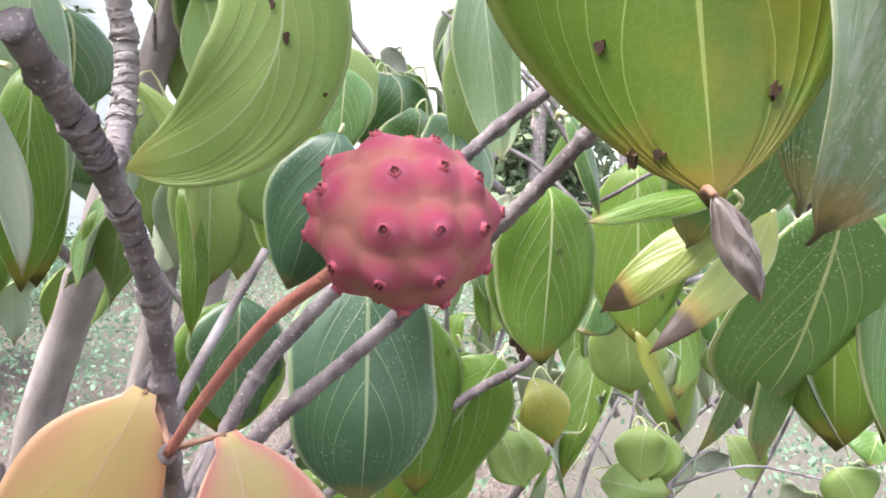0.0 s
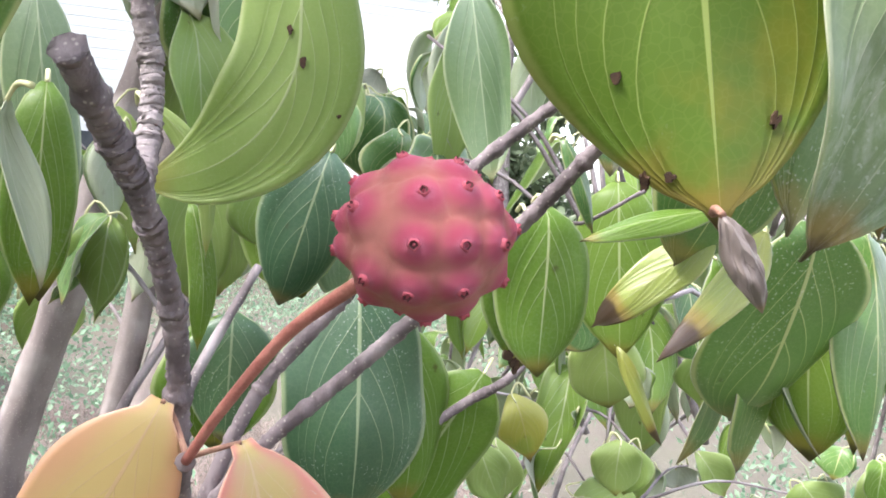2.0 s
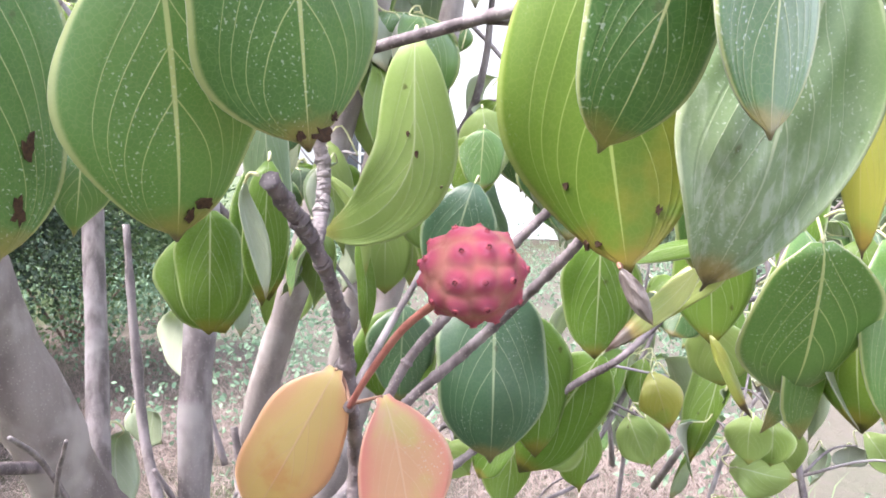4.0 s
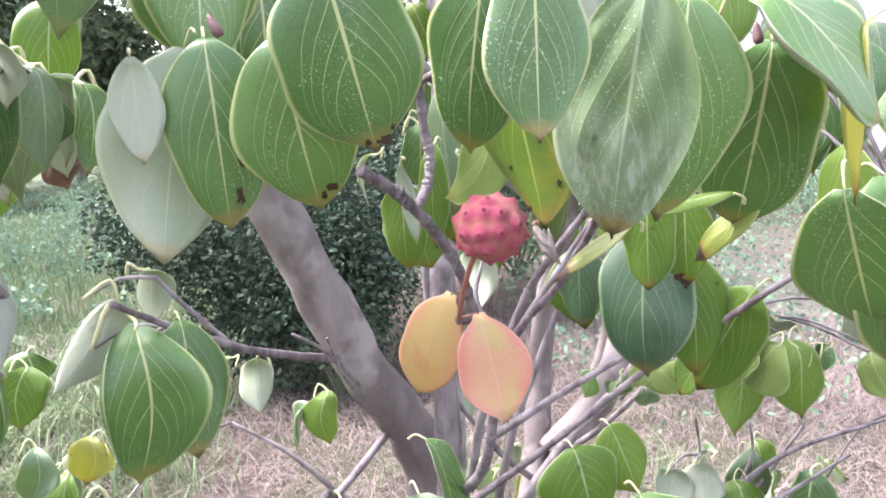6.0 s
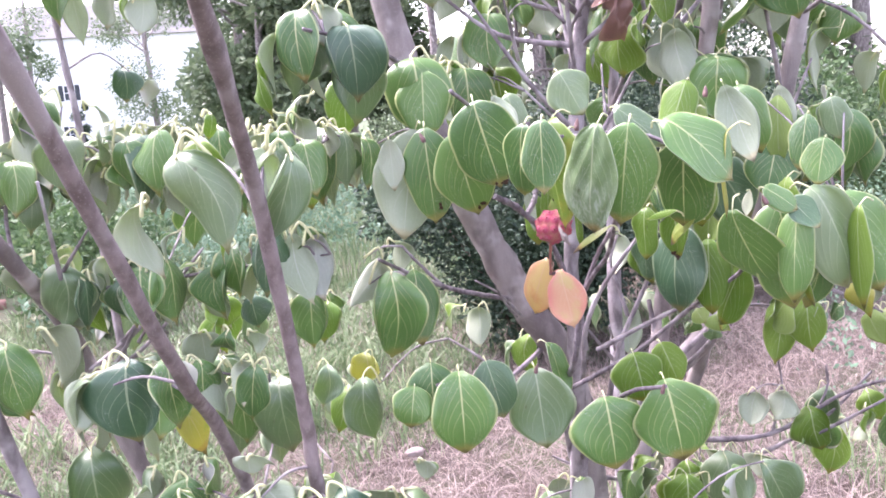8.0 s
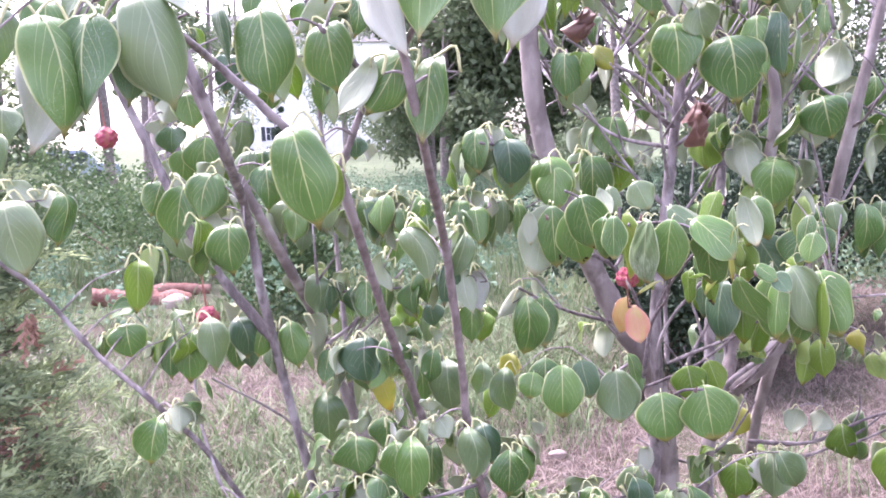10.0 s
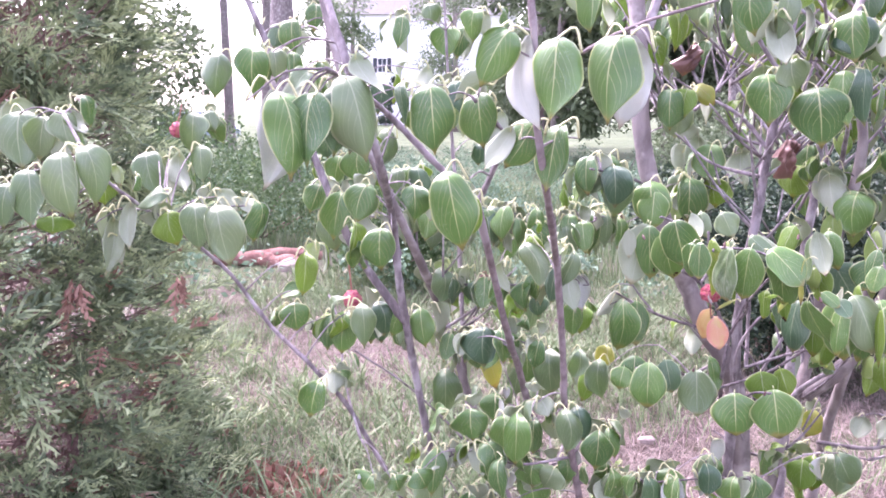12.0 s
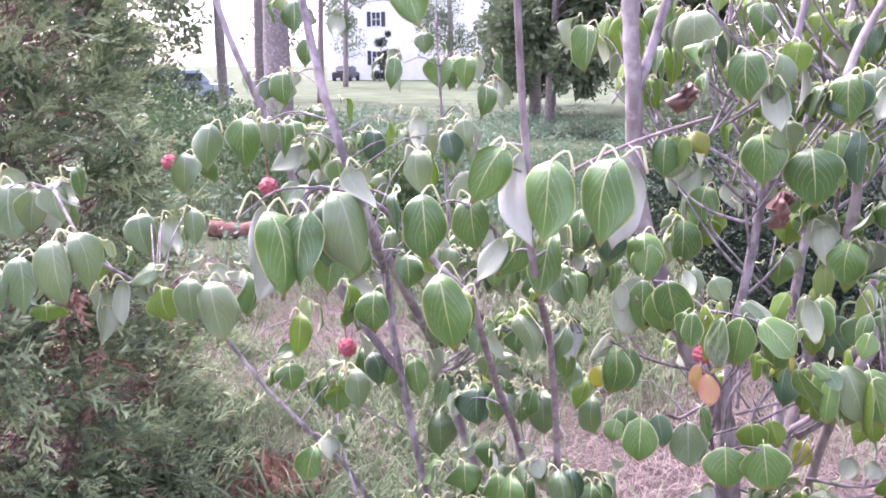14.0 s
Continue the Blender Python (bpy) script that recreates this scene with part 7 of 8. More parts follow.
twiglets(76, 12, [(-0.0, 0.325, 1.478), (0.079, 0.334, 1.517), (0.186, 0.401, 1.592)], 0.15)
twiglets(77, 12, [(0.177, 0.319, 1.449), (0.286, 0.319, 1.449), (0.349, 0.408, 1.622)], 0.16)
def tier(points, count, size, seed):
    """A level twig with small leaves that hang from it close together on looped stalks."""
    rng = np.random.default_rng(seed)
    sag = [(x, y + 0.012, z - 0.016 - 0.01 * (k % 2)) for k, (x, y, z) in enumerate(points)]
    branch(tree, sag, 0.0024, 0.0010, TWIG_SHADED, "twig", nodes=0.03, steps=5, sides=6)
    line = spline(points[1:], 10)
    for k in range(count):
        p = line[int((k + rng.random()) / count * (len(line) - 1))]
        out = np.array([rng.normal(0.0, 0.45), -1.0 if k % 3 else 0.6, 0.0])
        out /= np.linalg.norm(out)
        s = size * rng.uniform(0.7, 1.15)
        b = p + out * rng.uniform(0.0, 0.02) + (rng.normal(0, 0.006), 0, rng.uniform(-0.012, 0.012))
        t = b + out * s * rng.uniform(0.05, 0.45) + np.array([rng.normal(0, 0.10) * s, 0, -s * rng.uniform(0.8, 1.0)])
        kind = str(rng.choice(["green", "green", "green", "pale", "silvered", "deep"]))
        leaf(tree, tuple(b), tuple(t), s * rng.uniform(0.58, 0.76), tuple(out * (1 if rng.random() < 0.85 else -1) + (0, 0, 0.4)), kind)


tier([(-0.418, 0.244, 1.245), (-0.424, 0.325, 1.326), (-0.328, 0.249, 1.347), (-0.230, 0.209, 1.338), (-0.134, 0.191, 1.343)], 20, 0.062, 3)
tier([(-0.407, 0.279, 1.210), (-0.403, 0.306, 1.224), (-0.309, 0.227, 1.228), (-0.209, 0.212, 1.243), (-0.142, 0.172, 1.240)], 14, 0.060, 4)
tier([(-0.177, 0.039, 0.957), (-0.139, 0.076, 0.951), (-0.070, 0.038, 0.958), (0.008, 0.024, 0.981), (0.091, 0.005, 0.980)], 16, 0.060, 5)
tier([(-0.189, 0.014, 1.009), (-0.268, 0.003, 1.012), (-0.341, 0.023, 1.015), (-0.399, 0.056, 0.984)], 10, 0.060, 6)
tier([(-0.375, 0.330, 1.111), (-0.373, 0.236, 1.121), (-0.282, 0.191, 1.145), (-0.213, 0.152, 1.145)], 9, 0.060, 7)
leaf_mass("foliage", companions(81) + far_side(21, 44, 7, ((0.40, 1.15), (-0.55, 0.18), (0.95, 1.42)))
          + far_side(22, 34, 7, ((0.30, 0.80), (0.30, 0.95), (1.45, 1.85))) + far_side(23, 26, 7, ((0.0, 0.5), (0.40, 0.95), (1.5, 1.95))) + far_side(24, 12, 7, ((0.23, 0.49), (0.64, 0.96), (1.45, 1.63))), tree, "inner leaves, green to lime, hanging in pairs")
for i, (x, y, z, s, a) in enumerate(((0.16, 0.17, 1.462, 0.062, 0.3), (0.07, 0.40, 1.625, 0.062, 2.0), (-0.31, 0.35, 1.21, 0.05, 1.2), (-0.02, 0.6, 1.30, 0.05, 4.0))):
    leaf(tree, (x, y, z), (x + 0.3 * s * math.cos(a), y - 0.3 * s, z - s * 0.85), s * 0.75, (math.sin(a) * 0.5, -0.9, 0.2), "rust", fold=1.1, curl=0.45, wave=0.8, twist=1.2, fine=2, label="crumpled rust-brown dead leaf")


def link_leaves():
    """Thin twigs that carry each leaf from the nearest limb."""
    lines = np.vstack([line for owner, line in WOOD if owner == tree.name])
    verts, faces, at = [], [], 0
    for base, tip, width, face, kind, stem in GROWN:
        if stem is not None or np.linalg.norm(base - (0.05, 0.0, 1.25)) < 0.22:
            continue
        root = leaf_root(base, tip, face)
        gap = lines - root
        d = np.linalg.norm(gap, axis=1) + 0.5 * np.maximum(gap[:, 2], 0)
        k = int(np.argmin(d))
        if not 0.006 < d[k] < 0.22:
            continue
        p = lines[k]
        mid = (p + root) / 2 + np.array([0, 0, 0.12 * d[k]])
        v, f = tube(spline([p, mid, root], 4), np.linspace(0.0014, 0.0008, 9), 5)
        verts.append(v)
        faces += [tuple(i + at for i in q) for q in f]
        at += len(v)
    tagged(put_mesh("fine_branching", np.vstack(verts), faces, BARK, tree, "fine grey-brown twigs between limbs and leaves"), kind="stuff")


link_leaves()


# ---- fruits ----
def fruit_materials():
    w = Nodes("fruit_skin", 0.5, 0.35)
    rise = w.t.nodes.new("ShaderNodeAttribute")
    rise.attribute_name = "rise"
    obj = w.coords()
    c = w.mix(w.ramp(w.noise(130.0, 4.0, obj), 0.35, 0.65), (0.38, 0.115, 0.112), (0.41, 0.175, 0.128))
    up = w.math("ADD", rise.outputs["Fac"], w.math("MULTIPLY", w.math("SUBTRACT", w.noise(170.0, 4.0, obj), 0.5), 0.7))
    c = w.mix(w.ramp(up, 0.05, 0.60), c, (0.385, 0.058, 0.112))
    c = w.mix(w.math("MULTIPLY", w.ramp(rise.outputs["Fac"], 0.60, 0.90), 0.6), c, (0.40, 0.125, 0.20))
    c = w.mix(w.math("MULTIPLY", w.ramp(w.noise(900.0, 3.0, obj), 0.55, 0.75), 0.3), c, (0.5, 0.24, 0.21))
    w.color(c)
    w.b.inputs["Subsurface Weight"].default_value = 0.15
    w.b.inputs["Subsurface Radius"].default_value = (0.004, 0.0015, 0.001)
    w.bump(w.math("ADD", w.noise(900.0, 4.0, obj), w.math("MULTIPLY", w.noise(240.0, 3.0, obj), 1.6)), 0.55, 0.0009)
    return w.m, plain("fruit_tip_hollow", (0.05, 0.015, 0.02), (0.11, 0.03, 0.035), 400.0, 0.8), plain("fruit_tip_rim", (0.32, 0.045, 0.08), (0.44, 0.10, 0.13), 400.0, 0.6)


SKIN, TIP, RIM = fruit_materials()


def fibonacci(n):
    k = np.arange(n) + 0.5
    z = 1 - 2 * k / n
    a = np.pi * (1 + 5**0.5) * k
    r = np.sqrt(1 - z * z)
    return np.stack([r * np.cos(a), r * np.sin(a), z], -1)


NEAR_WARTS = [(-0.73, 0.61, 0.31), (-0.85, -0.14, 0.51), (-0.60, -0.54, 0.59), (-0.99, -0.10, -0.06), (-0.81, -0.58, -0.04), (-0.39, -0.92, -0.02), (-0.74, 0.46, -0.49), (-0.78, -0.02, -0.62), (-0.62, -0.55, -0.56), (-0.38, 0.21, 0.90), (-0.33, -0.38, 0.86), (-0.29, 0.74, 0.60), (-0.35, 0.92, 0.19), (-0.35, 0.92, -0.20), (-0.28, -0.81, 0.51), (0.16, -0.98, 0.15), (0.11, -0.87, -0.47), (-0.01, -0.48, -0.88), (-0.11, -0.08, -0.99)]


def fruit_meshes(n=44, seed=5):
    rng = np.random.default_rng(seed)
    even = fibonacci(n) + 0.05 * rng.standard_normal((n, 3))
    even /= np.linalg.norm(even, axis=1)[:, None]
    near = np.array(NEAR_WARTS) / np.linalg.norm(NEAR_WARTS, axis=1)[:, None]
    knobs = np.vstack([near, even[(even @ near.T).max(axis=1) < 0.86]])
    knobs /= np.linalg.norm(knobs, axis=1)[:, None]
    bm = bmesh.new()
    bmesh.ops.create_icosphere(bm, subdivisions=5, radius=1.0)
    p = np.array([v.co for v in bm.verts])
    p /= np.linalg.norm(p, axis=1)[:, None]
    ang = np.sort(np.arccos(np.clip(p @ knobs.T, -1, 1)), axis=1)
    rise = np.exp(-((ang[:, 0] / 0.24) ** 1.5))
    seam = np.exp(-(((ang[:, 1] - ang[:, 0]) / 0.06) ** 2))
    r = 1.0 + 0.155 * rise - 0.025 * seam + 0.012 * np.sin(9 * p[:, 0] + 5 * p[:, 1]) * np.sin(8 * p[:, 2] + 2) - 0.03 * np.exp(-((ang[:, 0] / 0.045) ** 2))
    for v, q, k in zip(bm.verts, p, r):
        v.co = Vector(q * k * (1.0, 1.0, 0.93))
    body = bpy.data.meshes.new("body")
    bm.to_mesh(body)
    bm.free()
    body.attributes.new("rise", "FLOAT", "POINT").data.foreach_set("value", rise)
    body.materials.append(SKIN)
    body.polygons.foreach_set("use_smooth", [True] * len(body.polygons))
    ring = [(0.098, -0.050), (0.072, 0.005), (0.064, 0.040), (0.050, 0.044), (0.038, 0.008), (0.022, 0.010), (0.014, 0.040), (0.002, 0.042)]
    sides = 9
    verts = [(r * (1 + 0.18 * math.sin(3 * k + 9 * z)) * math.cos(k * 2 * math.pi / sides), r * (1 + 0.18 * math.sin(3 * k + 9 * z)) * math.sin(k * 2 * math.pi / sides), z + (0.018 if z > 0.03 else 0.0) * math.sin(2.8 * k)) for r, z in ring for k in range(sides)]
    faces = [(i * sides + k, i * sides + (k + 1) % sides, (i + 1) * sides + (k + 1) % sides, (i + 1) * sides + k) for i in range(len(ring) - 1) for k in range(sides)]
    spike = bpy.data.meshes.new("spike")
    spike.from_pydata(verts, [], faces)
    spike.materials.append(RIM)
    spike.materials.append(TIP)
    spike.polygons.foreach_set("material_index", [0] * (3 * sides) + [1] * (2 * sides) + [0] * (2 * sides))
    spike.polygons.foreach_set("use_smooth", [True] * len(faces))
    return body, spike, knobs


BODY, SPIKE, KNOBS = fruit_meshes()


def fruit(centre, r, stalk_points, label, turn=(0, 0, 0)):
    """A round warty dogwood fruit with a dry tip on each wart, on its stalk."""
    ob = thing("dogwood_fruit", centre, label, "fruit", "fruits on the dogwood")
    rot = Euler(turn).to_matrix()
    body = new("body", BODY)
    body.parent, body.scale, body.rotation_euler = ob, (r, r, r), Euler(turn)
    for k in KNOBS:
        d = rot @ Vector(k * (1.0, 1.0, 0.93)).normalized()
        s = new("spike", SPIKE)
        s.parent, s.scale = ob, (r, r, r)
        s.location = rot @ Vector(k * (1.0, 1.0, 0.93)) * (1.125 * r)
        s.rotation_euler = d.to_track_quat("Z", "Y").to_euler()
    line = spline(stalk_points, 8)
    verts, faces = tube(line, np.linspace(0.0011, 0.0015, len(line)) * (r / 0.0145), 10)
    put_mesh("stalk", verts, faces, STALK, ob, "smooth reddish-brown stalk")
    return ob


fruit((0.0, 0.0, 1.251), 0.0131, [(0.018, 0.049, 1.204), (0.014, 0.040, 1.216), (0.009, 0.026, 1.232), (0.003, 0.011, 1.243)], "ripe pink-red warty dogwood fruit on an arching stalk")
fruit((-0.532, 0.199, 1.195), 0.0150, [(-0.538, 0.20, 1.265), (-0.536, 0.20, 1.24), (-0.533, 0.199, 1.207)], "ripe bright red dogwood fruit hanging straight down", (0.1, 0.9, 0.4))
fruit((-0.678, 0.326, 1.448), 0.0150, [(-0.683, 0.326, 1.503), (-0.681, 0.326, 1.483), (-0.678, 0.326, 1.461)], "ripe bright red dogwood fruit among leaf pairs", (1.1, 0.3, 0.2))
fruit((-0.92, 0.55, 1.465), 0.0150, [(-0.91, 0.55, 1.515), (-0.915, 0.55, 1.495), (-0.92, 0.55, 1.478)], "ripe red dogwood fruit half hidden by a leaf", (2.0, 0.3, 0.2))

# ---- juniper beside the dogwood ----
def scale_leaf_material(name, a, b, c):
    """Green that differs from spray to spray."""
    w = Nodes(name, 0.6, 0.3)
    obj = w.coords()
    col = w.mix(w.ramp(w.noise(11.0, 2.0, obj), 0.38, 0.62), a, b)
    col = w.mix(w.ramp(w.math("ADD", w.math("MULTIPLY", w.noise(6.0, 3.0, obj), 0.8), w.math("MULTIPLY", w.island(), 0.2)), 0.5, 0.62), col, c)
    w.color(col)
    w.translucent(col, 0.35)
    return w.m


JUNIPER = scale_leaf_material("juniper_scale_leaf", (0.125, 0.172, 0.100), (0.320, 0.395, 0.222), (0.505, 0.580, 0.335))
JUNIPER_DRY = foliage_material("dry_juniper_spray", (0.29, 0.155, 0.115), (0.38, 0.235, 0.18), (0.22, 0.12, 0.09), 0.8, 0.15)
# Dead brown sprays, their colour darkened too for the shaded gaps in the crown.
JUNIPER_INNER = foliage_material("shaded_inner_juniper_spray", (0.17, 0.10, 0.098), (0.27, 0.17, 0.16), (0.20, 0.18, 0.13), 0.8, 0.1)
JUNIPER_BARK = bark_material("juniper_bark", (0.13, 0.08, 0.07), (0.22, 0.15, 0.13), (0.26, 0.2, 0.18), 50.0)


def sprays(name, origins, dirs, size, mat, label, parent, seed, per=9, wide=0.019):
    """Flat feathery sprays: a stem with alternate side shoots, each of them feathered again in the same plane."""
    rng = np.random.default_rng(seed)
    n = len(origins)
    dirs = dirs / np.linalg.norm(dirs, axis=1)[:, None]
    side = np.cross(dirs, np.array([0.0, 0.0, 1.0]) + 0.7 * rng.standard_normal((n, 3)))
    side /= np.linalg.norm(side, axis=1)[:, None]
    plane = np.cross(dirs, side)
    L = size * rng.uniform(0.55, 1.3, n)
    sag = np.array([0.0, 0.0, -1.0]) * (0.22 * L)[:, None]
    roots, tips, wid, normals = [origins], [origins + dirs * L[:, None] + sag], [np.full(n, wide * 0.7)], [plane]

    def shoot(at, end, w):
        roots.append(at), tips.append(end), wid.append(np.full(n, w)), normals.append(plane + 0.35 * rng.standard_normal((n, 3)))

    for k in range(per):
        f = (k + 0.5) / per
        s = 1 if k % 2 else -1
        at = origins + dirs * (L * f)[:, None] + sag * f**2
        reach = L * (0.46 * (1 - 0.70 * f)) * rng.uniform(0.6, 1.25, n)
        out = dirs * 0.85 + side * (s * 0.60) + rng.standard_normal((n, 3)) * 0.08
        end = at + out * reach[:, None]
        shoot(at, end, wide * 0.85)
        for g, w in ((0.25, 1), (0.45, -1), (0.70, 1)):
            mid = at + (end - at) * g
            o2 = dirs * 0.8 + side * (s * 0.30 + 0.42 * w) + rng.standard_normal((n, 3)) * 0.10
            shoot(mid, mid + o2 * (reach * 0.45)[:, None], wide * 0.7)
    roots, tips, wid, normals = np.vstack(roots), np.vstack(tips), np.concatenate(wid), np.vstack(normals)
    bends = np.zeros_like(roots)
    bends[:, 2] = 0.04 * np.linalg.norm(tips - roots, axis=1)
    return strips(name, roots, tips, wid, bends, mat, label, "", True, parent, 2, normals)


def juniper(at, tall, spread, seed, count, label):
    """A conical juniper: limbs from the trunk, each ending in a plume of flat sprays, with brown twigs inside, shade
    put into their colour.
    """
    x, y, z = at
    ob = thing("juniper_tree", at, label, "tree", "junipers")
    rng = np.random.default_rng(seed)
    branch(ob, [(x, y, -0.05), (x + 0.03, y, tall * 0.35), (x - 0.02, y + 0.02, tall * 0.7), (x, y, tall)], spread * 0.075, 0.01, JUNIPER_BARK, "trunk", sides=10)
    pts, ways, inner, inner_ways = [], [], [], []
    for k in range(count):
        f = rng.random() ** 1.25
        zz = 0.03 * tall + 0.95 * tall * f
        a = rng.uniform(-math.pi, math.pi) if k % 3 == 0 else rng.normal(-0.8, 0.9)
        r = spread * (1 - 0.5 * f) * (0.80 + 0.30 * rng.random())
        start = np.array((x, y, max(0.05, zz - 0.30 * r)))
        end = np.array((x + r * math.cos(a), y + r * math.sin(a), zz))
        if k % 5 == 0:
            mid = (start + end) / 2 - (0, 0, 0.05)
            branch(ob, [tuple(start), tuple(mid), tuple(end)], 0.009, 0.003, JUNIPER_BARK, "limb", sides=5, steps=3)
        way = np.array((math.cos(a), math.sin(a), 0.45))
        for m in range(8):
            g = rng.uniform(0.82, 1.06)
            pts.append(start + (end - start) * g + rng.standard_normal(3) * 0.035)
            ways.append(way + 0.55 * rng.standard_normal(3))
        for m in range(4):
            inner.append(start + (end - start) * rng.uniform(0.45, 0.82) + rng.standard_normal(3) * 0.06)
            inner_ways.append(way + 0.6 * rng.standard_normal(3))
    pts, ways = np.array(pts), np.array(ways)
    dry = (rng.random(len(pts)) < 0.012) | ((pts[:, 2] < 0.75) & (rng.random(len(pts)) < 0.05))
    sprays("foliage", pts[~dry], ways[~dry], 0.19, JUNIPER, "feathery grey-green scale foliage", ob, seed)
    sprays("inner_foliage", np.array(inner), np.array(inner_ways), 0.17, JUNIPER_INNER, "bare brown inner sprays", ob, seed + 2, 7, 0.012)
    sprays("dry_foliage", pts[dry], ways[dry], 0.15, JUNIPER_DRY, "dead rust-red sprays", ob, seed + 1)
    return ob


bush = juniper((-2.32, 2.10, 0.0), 3.0, 0.95, 31, 470, "bushy grey-green juniper with some dead rust-red sprays")
dead = np.repeat(np.array([(-1.5732, 1.4978, 0.9547), (-1.5607, 1.4943, 0.9335), (-1.2484, 1.5141, 0.9656)]), 4, axis=0) + 0.015 * np.random.default_rng(91).standard_normal((12, 3))
sprays("dry_foliage", dead, np.array([0.0, -0.1, -1.0]) + 0.25 * np.random.default_rng(92).standard_normal((12, 3)), 0.10, JUNIPER_DRY, "dead rust-red sprays hanging down", bush, 93)

# ---- shrubs, field edge and distance ----
SHRUB = foliage_material("shrub_leaf", (0.045, 0.085, 0.035), (0.09, 0.15, 0.06), (0.16, 0.22, 0.10))
# Dark foliage green; for the shrubs, deep shade is put into this colour.
DARK = foliage_material("dark_shaded_leaf", (0.018, 0.036, 0.022), (0.038, 0.066, 0.038), (0.085, 0.12, 0.07), share=0.15)
# Far greens are lightened and greyed: distance haze put into the colour.
FAR = foliage_material("hazy_far_leaf", (0.10, 0.14, 0.08), (0.16, 0.21, 0.12), (0.22, 0.27, 0.17))


def shrub(at, wide, tall, count, mat, label, seed, size=0.05):
    rng = np.random.default_rng(seed)
    x, y, z = at
    ob = thing("shrub", at, label, "shrub", "shrubs behind the dogwood")
    balls = []
    for k in range(7):
        a, r = rng.random() * 6.28, wide * 0.5 * rng.random() ** 0.5
        c = (x + r * math.cos(a), y + r * math.sin(a), tall * rng.uniform(0.3, 0.75))
        balls.append(c)
        branch(ob, [(x, y, -0.03), ((x + c[0]) / 2, (y + c[1]) / 2, c[2] * 0.6), c], 0.015, 0.004, JUNIPER_BARK, "stem", sides=5, steps=4)
    leaf_cloud("foliage", balls, np.full((7, 1), min(wide, tall) * 0.34), count, size, mat, "dense small leaves", "", seed, ob)
    return ob


shrub((-2.6, 8.9, 0), 2.4, 1.5, 14000, SHRUB, "broad grey-green shrub at the field's edge", 41)
shrub((-0.75, 6.3, 0), 1.3, 0.9, 7000, SHRUB, "low grey-green shrub at the field's edge", 42)
shrub((1.55, 3.75, 0), 1.05, 1.25, 34000, DARK, "dark green shrub with deep shade in its leaf colour", 43, 0.035)
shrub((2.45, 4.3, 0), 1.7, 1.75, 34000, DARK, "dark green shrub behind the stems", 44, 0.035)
shrub((4.2, 5.0, 0), 2.0, 1.5, 10000, SHRUB, "tall shrub beside the path", 45)


def far_tree(at, tall, trunk, crown, count, label, seed, low=0.35, mat=None, size=0.22):
    rng = np.random.default_rng(seed)
    x, y, z = at
    ob = thing("broadleaf_tree", at, label, "tree", "distant trees")
    lean = rng.uniform(-0.05, 0.05) * tall
    branch(ob, [(x, y, -0.1), (x + lean * 0.3, y, tall * 0.4), (x + lean, y, tall * 0.92)], trunk, trunk * 0.25, TRUNK, "trunk", sides=8)
    balls, radii = [], []
    for k in range(12):
        f = rng.uniform(low, 1.0)
        a = rng.random() * 6.28
        r = crown * rng.uniform(0.3, 0.8) * (1.15 - 0.7 * abs(f - 0.6))
        c = (x + lean * f + r * math.cos(a), y + r * math.sin(a), tall * f)
        balls.append(c)
        radii.append(crown * rng.uniform(0.25, 0.48))
        branch(ob, [(x + lean * f * 0.8, y, tall * f * 0.8), ((x + c[0]) / 2, (y + c[1]) / 2, tall * f * 0.9), c], trunk * 0.3, trunk * 0.06, TRUNK, "limb", sides=5, steps=3)
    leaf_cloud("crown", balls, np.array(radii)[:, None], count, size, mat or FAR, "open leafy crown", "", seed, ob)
    return ob


far_tree((2.2, 20.0, 0), 6.5, 0.14, 2.2, 15000, "bushy green tree at the far side of the field", 51, 0.06)
far_tree((5.5, 22.0, 0), 8.0, 0.18, 2.6, 30000, "green tree at the far side of the field", 52, 0.06)
far_tree((9.0, 19.0, 0), 8.5, 0.2, 2.8, 30000, "green tree at the far side of the field", 53, 0.06)
far_tree((-7.2, 26.0, 0), 13.0, 0.17, 2.0, 5000, "tall thin tree with a sparse crown", 54, 0.45)
far_tree((-6.3, 27.0, 0), 14.0, 0.19, 2.0, 5000, "tall thin tree with a sparse crown", 55, 0.5)
far_tree((-3.29, 14.30, 0), 10.0, 0.27, 2.6, 7000, "stout brown-barked tree with a high crown", 73, 0.5)
far_tree((-9.5, 24.0, 0), 9.0, 0.16, 2.4, 9000, "leafy tree behind the juniper", 56, 0.06)
far_tree((-12.0, 20.0, 0), 10.0, 0.2, 3.0, 12000, "leafy tree behind the juniper", 57, 0.06)
far_tree((13.0, 13.0, 0), 9.0, 0.22, 2.8, 12000, "leafy tree beyond the path", 58, 0.06)
far_tree((12.0, 1.5, 0), 6.0, 0.16, 2.2, 10000, "light green tree beyond the path", 59, 0.06)
far_tree((13.0, -4.0, 0), 7.0, 0.16, 2.4, 10000, "light green tree beyond the path", 60, 0.06)

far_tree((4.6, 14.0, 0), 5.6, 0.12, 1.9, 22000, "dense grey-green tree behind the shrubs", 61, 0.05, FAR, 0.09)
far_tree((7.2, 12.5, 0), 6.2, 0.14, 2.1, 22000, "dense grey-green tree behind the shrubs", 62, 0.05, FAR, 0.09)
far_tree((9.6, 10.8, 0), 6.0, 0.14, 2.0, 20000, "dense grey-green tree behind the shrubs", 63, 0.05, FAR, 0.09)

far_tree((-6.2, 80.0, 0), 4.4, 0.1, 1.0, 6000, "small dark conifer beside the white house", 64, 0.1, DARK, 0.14)
